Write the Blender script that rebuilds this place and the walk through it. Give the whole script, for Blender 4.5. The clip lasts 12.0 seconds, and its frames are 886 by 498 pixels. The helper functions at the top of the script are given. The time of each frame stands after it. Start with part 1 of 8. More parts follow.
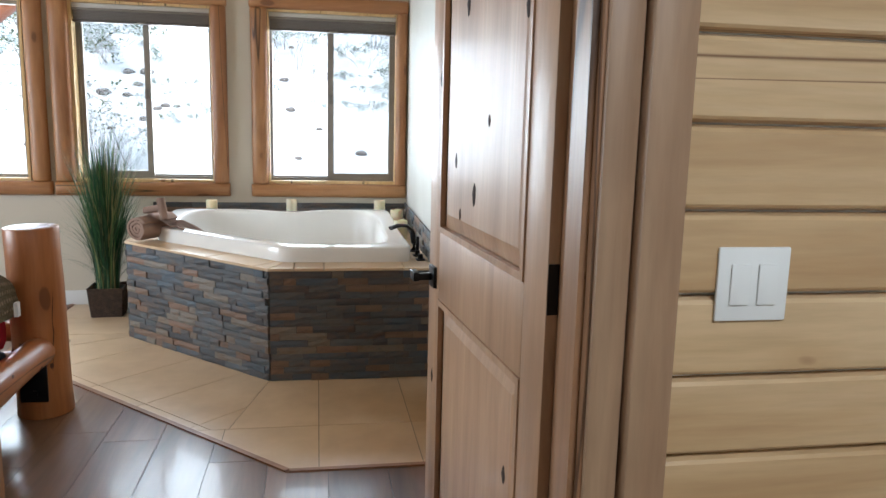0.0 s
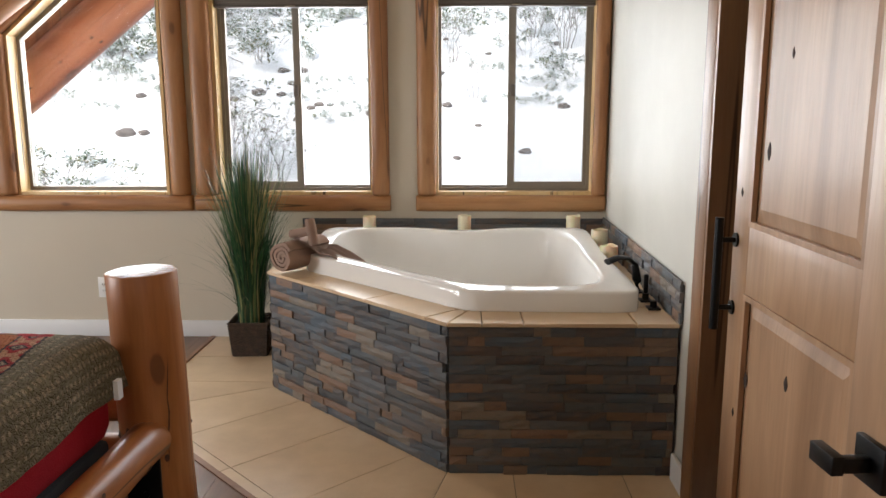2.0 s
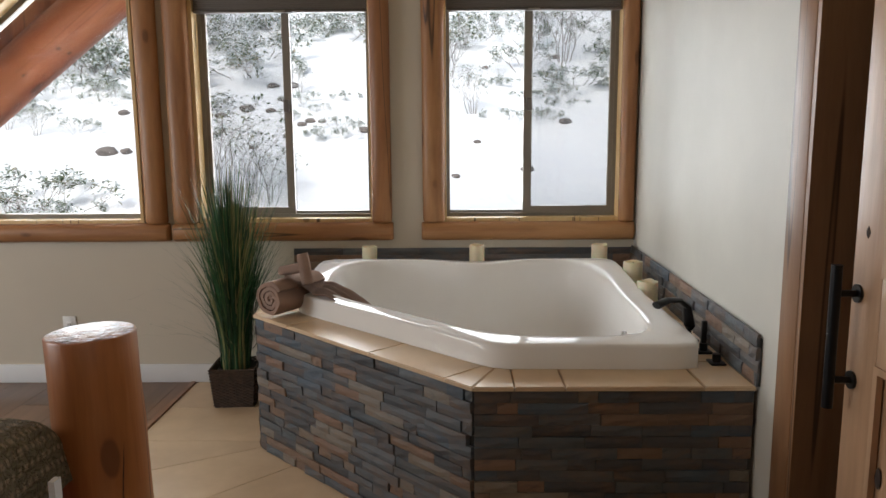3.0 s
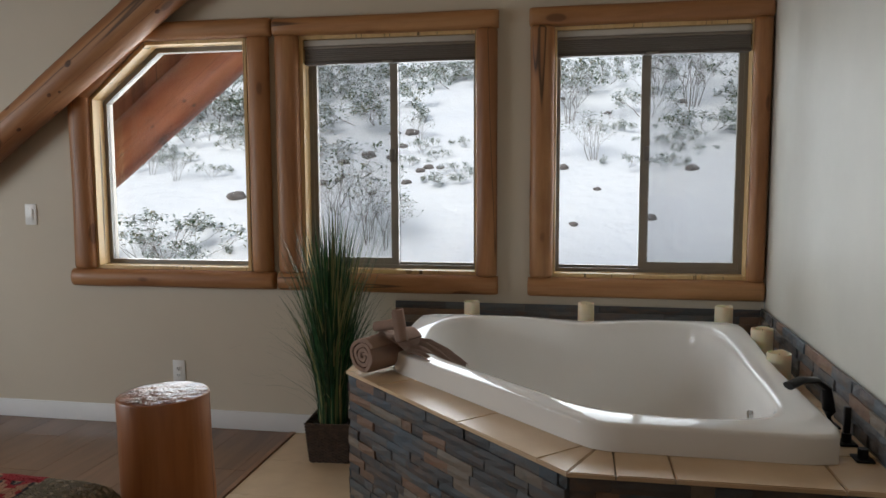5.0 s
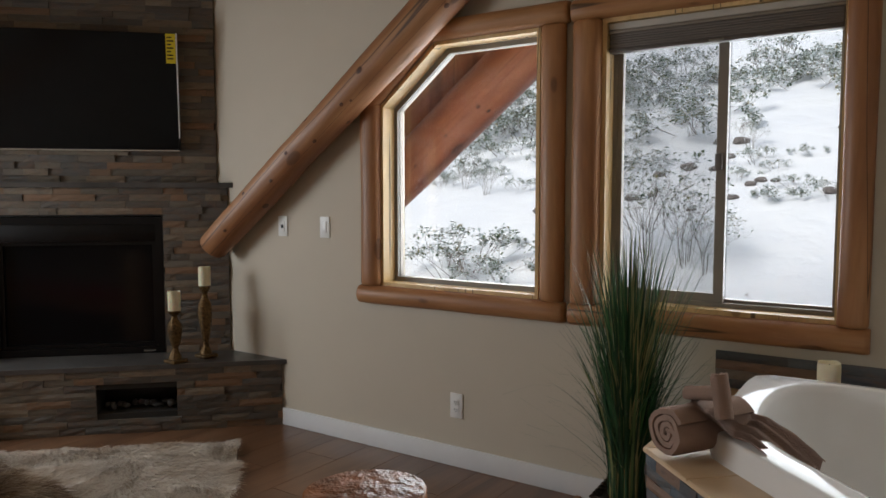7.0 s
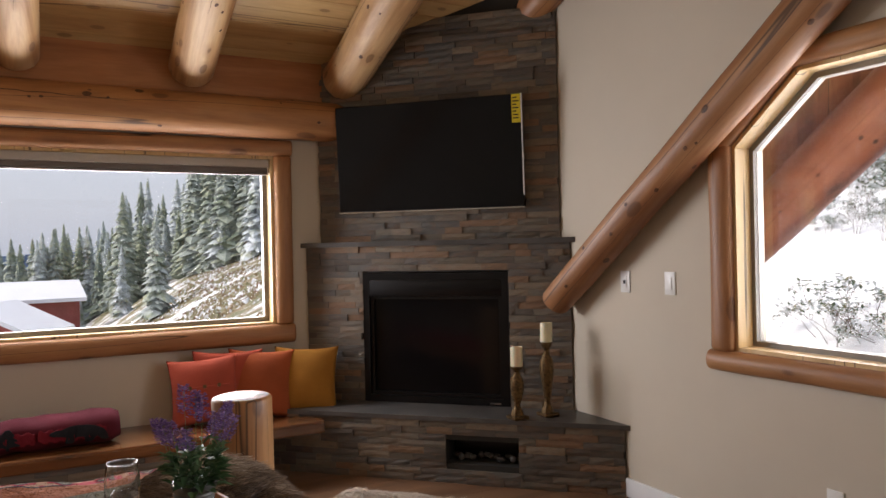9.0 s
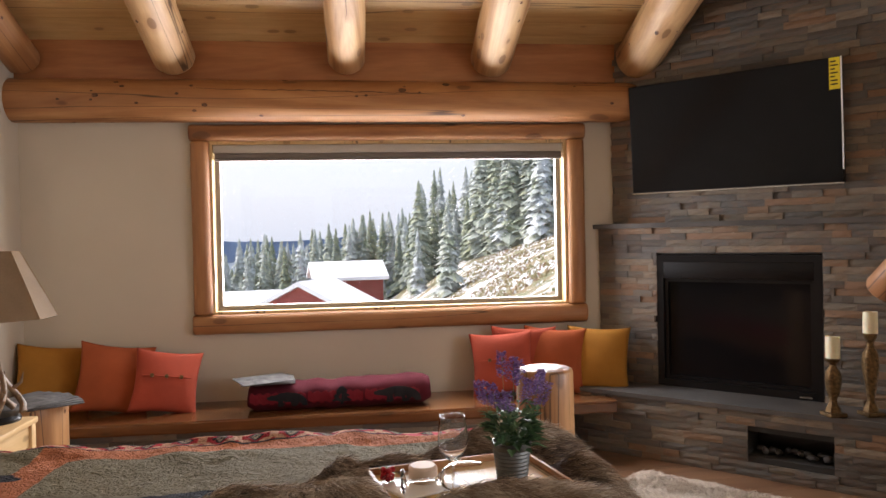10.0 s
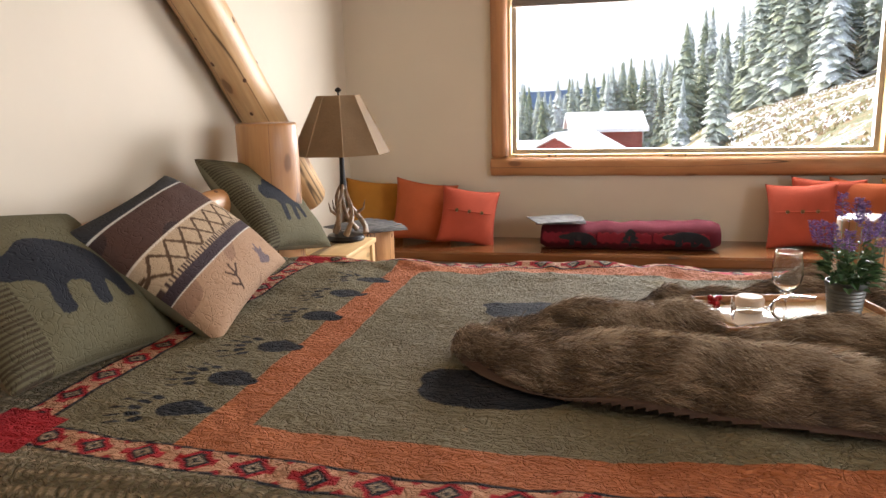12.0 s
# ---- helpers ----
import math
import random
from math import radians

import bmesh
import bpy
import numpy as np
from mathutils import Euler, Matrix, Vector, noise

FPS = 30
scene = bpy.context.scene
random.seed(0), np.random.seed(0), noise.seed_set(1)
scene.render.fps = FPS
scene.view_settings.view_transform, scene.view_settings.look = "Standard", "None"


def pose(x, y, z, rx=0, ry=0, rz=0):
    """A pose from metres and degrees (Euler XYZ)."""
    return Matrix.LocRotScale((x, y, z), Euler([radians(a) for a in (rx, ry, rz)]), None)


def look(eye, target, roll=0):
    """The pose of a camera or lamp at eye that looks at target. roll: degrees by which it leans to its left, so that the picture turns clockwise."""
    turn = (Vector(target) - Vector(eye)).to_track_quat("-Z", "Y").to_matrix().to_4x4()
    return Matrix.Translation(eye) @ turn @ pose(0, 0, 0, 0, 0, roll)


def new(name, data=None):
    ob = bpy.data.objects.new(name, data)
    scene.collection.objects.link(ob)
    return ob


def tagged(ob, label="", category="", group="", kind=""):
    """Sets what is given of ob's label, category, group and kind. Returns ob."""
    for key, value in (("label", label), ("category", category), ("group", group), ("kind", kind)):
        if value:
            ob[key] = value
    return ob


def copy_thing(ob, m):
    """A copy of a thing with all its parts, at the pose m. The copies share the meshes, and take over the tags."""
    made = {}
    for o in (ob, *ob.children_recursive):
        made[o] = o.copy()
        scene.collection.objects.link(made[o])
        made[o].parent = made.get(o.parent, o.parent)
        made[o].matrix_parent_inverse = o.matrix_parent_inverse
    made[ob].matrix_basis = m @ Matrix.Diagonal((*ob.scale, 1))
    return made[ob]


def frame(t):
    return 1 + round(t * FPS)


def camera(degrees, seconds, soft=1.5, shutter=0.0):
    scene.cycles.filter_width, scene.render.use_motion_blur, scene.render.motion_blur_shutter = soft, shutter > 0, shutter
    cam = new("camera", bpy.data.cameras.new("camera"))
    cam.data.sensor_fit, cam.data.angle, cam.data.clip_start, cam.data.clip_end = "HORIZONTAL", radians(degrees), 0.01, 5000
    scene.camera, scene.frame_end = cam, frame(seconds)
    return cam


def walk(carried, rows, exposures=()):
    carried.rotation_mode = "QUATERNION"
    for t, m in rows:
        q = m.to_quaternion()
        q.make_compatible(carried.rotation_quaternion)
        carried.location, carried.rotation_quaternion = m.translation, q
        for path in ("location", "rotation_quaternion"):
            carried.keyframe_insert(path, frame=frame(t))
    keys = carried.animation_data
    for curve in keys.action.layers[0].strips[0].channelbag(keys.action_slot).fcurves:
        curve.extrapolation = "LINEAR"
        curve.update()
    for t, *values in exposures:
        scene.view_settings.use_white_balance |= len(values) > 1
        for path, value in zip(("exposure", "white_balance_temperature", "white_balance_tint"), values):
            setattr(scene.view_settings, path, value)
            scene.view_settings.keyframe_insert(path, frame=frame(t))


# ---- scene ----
cam = camera(61.7, 12.0)
PATH = [
    (0, (-0.612, -5.652, 1.347), (-0.279, -3.707, 1.021), 1.4),
    (0.5, (-0.661, -5.417, 1.337), (-0.597, -3.449, 0.991), 1.4),
    (1, (-0.684, -5.13, 1.338), (-0.768, -3.163, 0.988), 0.8),
    (1.5, (-0.763, -4.82, 1.355), (-0.824, -2.853, 0.999), 0.1),
    (2, (-0.809, -4.502, 1.358), (-0.861, -2.533, 1.011), -0.1),
    (2.5, (-0.882, -4.202, 1.353), (-0.939, -2.231, 1.019), -0.6),
    (2.7, (-0.914, -4.088, 1.358), (-0.945, -2.114, 1.036), -0.5),
    (4.3, (-0.927, -3.884, 1.412), (-0.954, -1.897, 1.188), -0.2),
    (4.5, (-0.911, -3.859, 1.414), (-1.004, -1.872, 1.213), -0.2),
    (5, (-0.849, -3.805, 1.401), (-1.202, -1.845, 1.212), -0.2),
    (5.5, (-0.9, -3.73, 1.412), (-1.491, -1.832, 1.19), -0.7),
    (6, (-0.95, -3.536, 1.431), (-1.671, -1.683, 1.21), -1.7),
    (6.5, (-1.003, -3.376, 1.408), (-1.851, -1.575, 1.216), -1.1),
    (7, (-1.032, -3.116, 1.392), (-2.152, -1.465, 1.244), -0.0),
    (7.5, (-1.161, -2.926, 1.394), (-2.526, -1.47, 1.275), -0.4),
    (7.7, (-1.193, -2.885, 1.394), (-2.664, -1.535, 1.285), -0.5),
    (9.3, (-1.105, -2.84, 1.415), (-2.931, -2.025, 1.416), -1.5),
    (9.5, (-1.103, -2.853, 1.409), (-2.979, -2.161, 1.407), -1.6),
    (9.7, (-1.1, -2.87, 1.379), (-3.031, -2.349, 1.377), -1.3),
    (10, (-1.077, -2.935, 1.398), (-3.064, -2.706, 1.366), -1.2),
    (10.5, (-1.008, -3.047, 1.407), (-2.992, -3.292, 1.357), -1.4),
    (11, (-0.897, -3.149, 1.398), (-2.819, -3.685, 1.26), -1.9),
    (11.5, (-0.87, -3.171, 1.38), (-2.767, -3.703, 1.036), -1.9),
    (12, (-0.882, -3.165, 1.372), (-2.789, -3.608, 0.961), -1.5),
]
WB = (6500, 10)
walk(cam, [(t, look(*p)) for t, *p in PATH],
     [(0, 1.4, 5700, 4), (1, 1.4, 6300, 10), (2.5, 0.75, *WB), (4.3, 0.1, 6250, 8), (5.5, -0.05, 6250, 8), (6.5, -0.05, 6250, 8), (7.5, 0.05, 6500, 12), (9.3, 0.65, 6700, 18), (10, 1.05, 6700, 18), (11, 1.15, 6600, 12), (12, 1.55, 6700, 14)])

# ---- light ----
world = bpy.data.worlds.new("overcast")
scene.world = world
world.use_nodes = True
wn, wl = world.node_tree.nodes, world.node_tree.links
sky = wn.new("ShaderNodeTexSky")
sky.sky_type, sky.sun_disc = "NISHITA", False
sky.sun_elevation, sky.sun_rotation = radians(38), radians(200)
sky.air_density, sky.dust_density, sky.ozone_density = 1.2, 4.0, 1.0
cloud = wn.new("ShaderNodeMix")
cloud.data_type = "RGBA"
cloud.inputs[0].default_value = 0.82
cloud.inputs[7].default_value = (2.9, 3.3, 3.85, 1)
wl.new(sky.outputs[0], cloud.inputs[6])
wl.new(cloud.outputs[2], wn["Background"].inputs[0])
wn["Background"].inputs[1].default_value = 0.15
sun = new("sun", bpy.data.lights.new("sun", "SUN"))
sun.data.energy, sun.data.angle, sun.data.color = 2.6, radians(35), (1.0, 0.96, 0.9)
sun.matrix_world = look((-10, -20, 22), (0, 0, 0))


def window_lamp(name, x, y, z, rz, w, h, power, tint=(0.93, 0.97, 1.0)):
    """The light of the bright sky and snow that comes in by one window; the hall fill uses it too."""
    lamp = new(name, bpy.data.lights.new(name, "AREA"))
    lamp.data.shape, lamp.data.size, lamp.data.size_y = "RECTANGLE", w, h
    lamp.data.energy, lamp.data.color = power, tint
    lamp.matrix_world = pose(x, y, z, 90, 0, rz)
    return lamp


for nm, x, w, e in (("window_lamp_1", -3.06, 0.85, 17), ("window_lamp_2", -1.82, 0.86, 17), ("window_lamp_3", -0.56, 0.72, 12)):
    window_lamp(nm, x, 0.22, 1.5, 180, w, 1.1, e)
# added fill that brightens the hallway; no fitting is known there
hall = window_lamp("hall_fill_light", 0.15, -6.3, 2.45, 0, 0.5, 0.5, 15, (0.97, 0.97, 0.98))
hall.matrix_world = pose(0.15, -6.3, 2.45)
window_lamp("window_lamp_4", -6.20, -2.69, 1.48, -90, 2.3, 1.05, 74)

# ---- materials ----
class Nodes:
    def __init__(self, name, rough=0.6, metal=0.0):
        self.m = bpy.data.materials.new(name)
        self.m.use_nodes = True
        self.t = self.m.node_tree
        self.b = self.t.nodes["Principled BSDF"]
        self.b.inputs["Roughness"].default_value = rough
        self.b.inputs["Metallic"].default_value = metal

    def put(self, value, socket):
        if isinstance(value, bpy.types.NodeSocket):
            self.t.links.new(value, socket)
        else:
            socket.default_value = value

    def coords(self, scale=(1, 1, 1), shift=True):
        c = self.t.nodes.new("ShaderNodeTexCoord")
        mp = self.t.nodes.new("ShaderNodeMapping")
        mp.inputs["Scale"].default_value = scale
        self.t.links.new(c.outputs["Object"], mp.inputs["Vector"])
        if shift:
            info = self.t.nodes.new("ShaderNodeObjectInfo")
            k = self.math("MULTIPLY", info.outputs["Random"], 37.0)
            self.t.links.new(k, mp.inputs["Location"])
        return mp.outputs[0]

    def math(self, op, a, b=0.5, c=None):
        n = self.t.nodes.new("ShaderNodeMath")
        n.operation = op
        self.put(a, n.inputs[0]), self.put(b, n.inputs[1])
        if c is not None:
            self.put(c, n.inputs[2])
        return n.outputs[0]

    def noise(self, vec, scale, detail=4.0, rough=0.55, distort=0.0):
        n = self.t.nodes.new("ShaderNodeTexNoise")
        self.put(vec, n.inputs["Vector"])
        n.inputs["Scale"].default_value, n.inputs["Detail"].default_value = scale, detail
        n.inputs["Roughness"].default_value, n.inputs["Distortion"].default_value = rough, distort
        return n.outputs["Fac"]

    def voronoi(self, vec, scale, feature="F1", rand=1.0):
        n = self.t.nodes.new("ShaderNodeTexVoronoi")
        self.put(vec, n.inputs["Vector"])
        n.feature = feature
        n.inputs["Scale"].default_value = scale
        n.inputs["Randomness"].default_value = rand
        return n.outputs["Distance"]

    def ramp(self, fac, stops):
        n = self.t.nodes.new("ShaderNodeValToRGB")
        self.put(fac, n.inputs[0])
        e = n.color_ramp.elements
        while len(e) < len(stops):
            e.new(0.5)
        for el, (p, c) in zip(e, stops):
            el.position = p
            el.color = (*c, 1) if len(c) == 3 else c
        return n.outputs[0]

    def mix(self, fac, a, b, mode="MIX"):
        n = self.t.nodes.new("ShaderNodeMix")
        n.data_type, n.blend_type = "RGBA", mode
        self.put(fac, n.inputs[0])
        self.put(a if not isinstance(a, tuple) else (*a, 1), n.inputs[6])
        self.put(b if not isinstance(b, tuple) else (*b, 1), n.inputs[7])
        return n.outputs[2]

    def color(self, c):
        self.put(c if not isinstance(c, tuple) else (*c, 1), self.b.inputs["Base Color"])

    def bump(self, height, strength=0.3, dist=0.01):
        n = self.t.nodes.new("ShaderNodeBump")
        n.inputs["Strength"].default_value, n.inputs["Distance"].default_value = strength, dist
        self.put(height, n.inputs["Height"])
        self.t.links.new(n.outputs[0], self.b.inputs["Normal"])


def random_of(n):
    return n.t.nodes.new("ShaderNodeObjectInfo").outputs["Random"]


def island_of(n):
    return n.t.nodes.new("ShaderNodeNewGeometry").outputs["Random Per Island"]


def wood(name, dark, mid, light, rough=0.4, axis="z", knots=0.5, knot=(0.05, 0.025, 0.012), island=False, fine=1.0, coat=0.0, knot_scale=6.0):
    n = Nodes(name, rough)
    s = {"x": (0.09, 1, 1), "y": (1, 0.09, 1), "z": (1, 1, 0.09)}[axis]
    v = n.coords(s)
    if island:
        ad = n.t.nodes.new("ShaderNodeVectorMath")
        ad.operation = "ADD"
        n.put(v, ad.inputs[0])
        n.put(n.math("MULTIPLY", island_of(n), 53.0), ad.inputs[1])
        v = ad.outputs[0]
    big = n.noise(v, 5 * fine, 5, 0.6, 1.2)
    col = n.ramp(big, [(0.3, dark), (0.5, mid), (0.7, light)])
    grain = n.noise(v, 60 * fine, 3, 0.6)
    col = n.mix(n.math("MULTIPLY", n.math("SUBTRACT", 0.60, grain), 0.6), col, tuple(c * 0.45 for c in dark))
    if knots:
        sk = {"x": (0.45, 1, 1), "y": (1, 0.45, 1), "z": (1, 1, 0.45)}[axis]
        vk = n.coords(sk)
        d = n.math("ADD", n.voronoi(vk, knot_scale), n.math("MULTIPLY", n.noise(vk, 18, 2), 0.08))
        k = n.ramp(d, [(0.14 + 0.07 * knots, (1, 1, 1)), (0.17 + 0.08 * knots, (0, 0, 0))])
        col = n.mix(n.math("MULTIPLY", k, 0.85), col, knot)
        halo = n.ramp(d, [(0.18, (1, 1, 1)), (0.40, (0, 0, 0))])
        col = n.mix(n.math("MULTIPLY", halo, 0.5), col, dark)
        sc_ = {"x": (0.03, 1, 1), "y": (1, 0.03, 1), "z": (1, 1, 0.03)}[axis]
        crack = n.noise(n.coords(sc_), 7, 2, 0.4, 0.3)
        col = n.mix(n.ramp(crack, [(0.585, (0, 0, 0)), (0.589, (0.85, 0.85, 0.85)), (0.595, (0.85, 0.85, 0.85)), (0.599, (0, 0, 0))]), col, knot)
    if island:
        col = n.mix(n.math("MULTIPLY", island_of(n), 0.22), col, dark)
    n.color(col)
    n.bump(n.math("ADD", grain, n.math("MULTIPLY", big, 0.6)), 0.16, 0.004)
    n.b.inputs["Coat Weight"].default_value = coat
    n.b.inputs["Coat Roughness"].default_value = 0.15
    return n.m


def plain(name, col, rough=0.5, metal=0.0, vary=0.12, scale=8.0, bump=0.08, island=False, bump_scale=None, dist=0.003):
    n = Nodes(name, rough, metal)
    v = n.coords()
    f = n.noise(v, scale, 5)
    c = n.mix(n.ramp(f, [(0.3, (0, 0, 0)), (0.7, (1, 1, 1))]), tuple(x * (1 - vary) for x in col), tuple(min(1, x * (1 + vary)) for x in col))
    if island:
        c = n.mix(n.math("MULTIPLY", island_of(n), 0.4), c, tuple(x * 0.45 for x in col))
    n.color(c)
    n.bump(n.noise(v, bump_scale or scale * 12, 3), bump, dist)
    return n.m


def slate(name, blue, dark=1.0):
    """Split-face ledger stone: each piece has its own tint."""
    n = Nodes(name, 0.55)
    r = random_of(n)
    a = (0.085, 0.095, 0.105) if blue else (0.115, 0.108, 0.095)
    base = n.ramp(r, [(0.0, (0.035, 0.038, 0.042)), (0.2, a), (0.4, (0.17, 0.10, 0.058)), (0.5, (0.06, 0.072, 0.08)),
                      (0.66, (0.18, 0.15, 0.115)), (0.76, (0.05, 0.075, 0.10) if blue else (0.085, 0.082, 0.07)), (0.86, (0.19, 0.105, 0.06)), (0.93, (0.055, 0.055, 0.055))])
    base.node.color_ramp.interpolation = "CONSTANT"
    base = n.mix(0.0 if blue else 0.12, base, (0.13, 0.11, 0.08))
    base = n.mix(0.45, base, n.mix(0.5, base, (0.20, 0.15, 0.10), "ADD")) if not blue else n.mix(0.22, base, n.mix(0.5, base, (0.28, 0.30, 0.33), "ADD"))
    v = n.coords((1, 1, 2.2))
    f = n.noise(v, 7, 6, 0.65, 0.8)
    col = n.mix(n.ramp(f, [(0.46, (0, 0, 0)), (0.72, (0.6, 0.6, 0.6))]), base, (0.20, 0.115, 0.065))
    col = n.mix(n.ramp(n.noise(v, 26, 4), [(0.55, (0, 0, 0)), (0.75, (0.5, 0.5, 0.5))]), col, (0.055, 0.065, 0.075))
    n.color(col)
    n.bump(n.math("ADD", n.noise(v, 22, 6, 0.7), n.math("MULTIPLY", n.noise(v, 5, 2), 1.2)), 0.7, 0.006)
    return n.m


M_PINE_LOG = wood("honey_log", (0.27, 0.105, 0.035), (0.43, 0.195, 0.072), (0.54, 0.285, 0.12), 0.5, knots=0.6, coat=0.08)
M_BRACE = wood("brace_log_wood", (0.22, 0.085, 0.03), (0.36, 0.165, 0.07), (0.47, 0.25, 0.115), 0.5, knots=0.6, coat=0.06)
M_RAFTER = wood("peeled_rafter", (0.34, 0.165, 0.062), (0.54, 0.33, 0.155), (0.66, 0.46, 0.25), 0.5, knots=0.5, coat=0.04, knot_scale=7.0)
M_POST = wood("bed_log", (0.27, 0.09, 0.025), (0.40, 0.15, 0.045), (0.50, 0.22, 0.08), 0.4, knots=0.4, coat=0.15)
M_HEADPOST = wood("pale_bed_log", (0.28, 0.12, 0.042), (0.43, 0.21, 0.08), (0.53, 0.29, 0.12), 0.5, knots=0.5, coat=0.12)
M_TRIM_X = wood("trim_log", (0.25, 0.10, 0.036), (0.38, 0.175, 0.068), (0.47, 0.25, 0.108), 0.5, "z", 0.5, coat=0.05)
M_JAMB_Z = wood("pale_liner", (0.56, 0.36, 0.15), (0.68, 0.47, 0.22), (0.74, 0.54, 0.28), 0.45, "z", 0.2)
M_RED_BOARD = wood("reddish_board", (0.30, 0.10, 0.03), (0.42, 0.165, 0.055), (0.5, 0.22, 0.08), 0.45, "y", 0.2)
M_CEIL = wood("ceiling_pine", (0.50, 0.30, 0.12), (0.62, 0.41, 0.18), (0.70, 0.49, 0.24), 0.4, "y", 0.35, island=True, knot_scale=8.0)
M_SIDING = wood("wall_pine", (0.46, 0.29, 0.14), (0.60, 0.42, 0.23), (0.68, 0.50, 0.30), 0.35, "x", 0.25, (0.16, 0.07, 0.03), island=True, coat=0.15, knot_scale=8.5)
M_ALDER = wood("knotty_alder", (0.29, 0.16, 0.085), (0.41, 0.24, 0.135), (0.50, 0.31, 0.18), 0.42, "z", 0.0, coat=0.1)
M_CASING = wood("knotty_casing", (0.25, 0.145, 0.08), (0.35, 0.215, 0.125), (0.44, 0.29, 0.175), 0.42, "z", 0.25, coat=0.08, knot_scale=7.0)
M_ALDER_DARK = wood("alder_casing", (0.20, 0.10, 0.045), (0.29, 0.15, 0.075), (0.36, 0.20, 0.10), 0.4, "z", 0.35)
M_BENCH = wood("bench_slab", (0.09, 0.032, 0.011), (0.17, 0.065, 0.022), (0.25, 0.105, 0.036), 0.25, "y", 0.3, coat=0.6)
M_BEAM_OUT = wood("stained_outdoor_log", (0.16, 0.045, 0.02), (0.36, 0.105, 0.042), (0.46, 0.16, 0.065), 0.45, "z", 0.3)
M_NIGHT = wood("night_pine", (0.55, 0.35, 0.15), (0.66, 0.45, 0.22), (0.72, 0.52, 0.28), 0.4, "x", 0.3)
M_WALL = plain("wall_paint", (0.58, 0.522, 0.425), 0.75, vary=0.03, scale=1.5, bump=0.12, bump_scale=90, dist=0.002)
M_WALL_D = plain("pale_wall_paint", (0.60, 0.58, 0.52), 0.55, vary=0.05, scale=2.5, bump=0.1, bump_scale=60, dist=0.002)
M_WHITE = plain("white_paint", (0.78, 0.79, 0.80), 0.4, vary=0.02)
M_PLATE = plain("plate_plastic", (0.80, 0.80, 0.78), 0.3, vary=0.01, bump=0.0)
M_ACRYL = plain("tub_acrylic", (0.82, 0.80, 0.77), 0.08, vary=0.01, bump=0.0)
M_ACRYL.node_tree.nodes["Principled BSDF"].inputs["Specular IOR Level"].default_value = 0.32
M_LOGKNOT = plain("log_knot", (0.10, 0.042, 0.018), 0.6, vary=0.6, scale=45)
M_ENDGRAIN = plain("end_grain", (0.27, 0.115, 0.06), 0.36, vary=0.6, scale=18, bump=0.9, bump_scale=34, dist=0.012)
M_KNOT = plain("knot_wood", (0.03, 0.014, 0.007), 0.9, vary=0.4, scale=60)
M_BLACK = plain("black_iron", (0.012, 0.012, 0.013), 0.35, 0.6, vary=0.2)
M_GLASSBLACK = plain("dark_glass", (0.006, 0.006, 0.007), 0.12, 0.0, vary=0.1, bump=0.0)
M_VINYL = plain("taupe_vinyl", (0.23, 0.20, 0.165), 0.45, vary=0.04)
M_BLIND = plain("blind_fabric", (0.52, 0.49, 0.44), 0.8, vary=0.05, scale=4)
M_BLIND_RAIL = plain("blind_bottom_bar", (0.10, 0.085, 0.075), 0.5, vary=0.05)
M_BLIND_DARK = plain("blind_rail", (0.16, 0.14, 0.125), 0.6, vary=0.05)
M_GROUT = plain("grout", (0.32, 0.25, 0.18), 0.85)
M_MORTAR = plain("dark_backing", (0.035, 0.034, 0.032), 0.9)
M_SLATE_TUB = slate("tub_slate", True)
M_SLATE_FIRE = slate("fire_slate", False)
M_CAP = plain("slate_cap", (0.085, 0.082, 0.08), 0.35, vary=0.3, scale=5, bump=0.4, bump_scale=25)
M_WAX = plain("ivory_wax", (0.72, 0.66, 0.47), 0.45, vary=0.05, scale=20)
M_WAX.node_tree.nodes["Principled BSDF"].inputs["Subsurface Weight"].default_value = 0.2
M_BRONZE = plain("antique_bronze", (0.14, 0.085, 0.035), 0.35, 0.7, vary=0.6, scale=60, bump=0.5)
M_CHROME = plain("polished_steel", (0.6, 0.6, 0.6), 0.15, 1.0, vary=0.02, bump=0.0)


def make_tile():
    n = Nodes("cream_tile", 0.3)
    v = n.coords()
    c = n.ramp(n.noise(v, 4, 6, 0.6), [(0.3, (0.610, 0.451, 0.287)), (0.55, (0.708, 0.537, 0.354)), (0.75, (0.781, 0.610, 0.427))])
    c = n.mix(n.math("MULTIPLY", random_of(n), 0.15), c, (0.586, 0.427, 0.268))
    n.color(c)
    n.bump(n.noise(v, 35, 4), 0.12, 0.002)
    return n.m


def make_plank():
    n = Nodes("floor_plank", 0.3)
    n.b.inputs["Coat Weight"].default_value = 0.15
    v = n.coords((1, 0.09, 1))
    f = n.noise(v, 6, 6, 0.6, 1.0)
    c = n.ramp(f, [(0.3, (0.11, 0.056, 0.031)), (0.5, (0.205, 0.107, 0.059)), (0.72, (0.29, 0.16, 0.09))])
    c = n.mix(n.math("MULTIPLY", random_of(n), 0.45), c, (0.11, 0.055, 0.028))
    c = n.mix(n.math("MULTIPLY", n.noise(v, 70, 2), 0.25), c, (0.05, 0.025, 0.012))
    n.color(c)
    n.bump(n.noise(v, 50, 3), 0.15, 0.002)
    return n.m


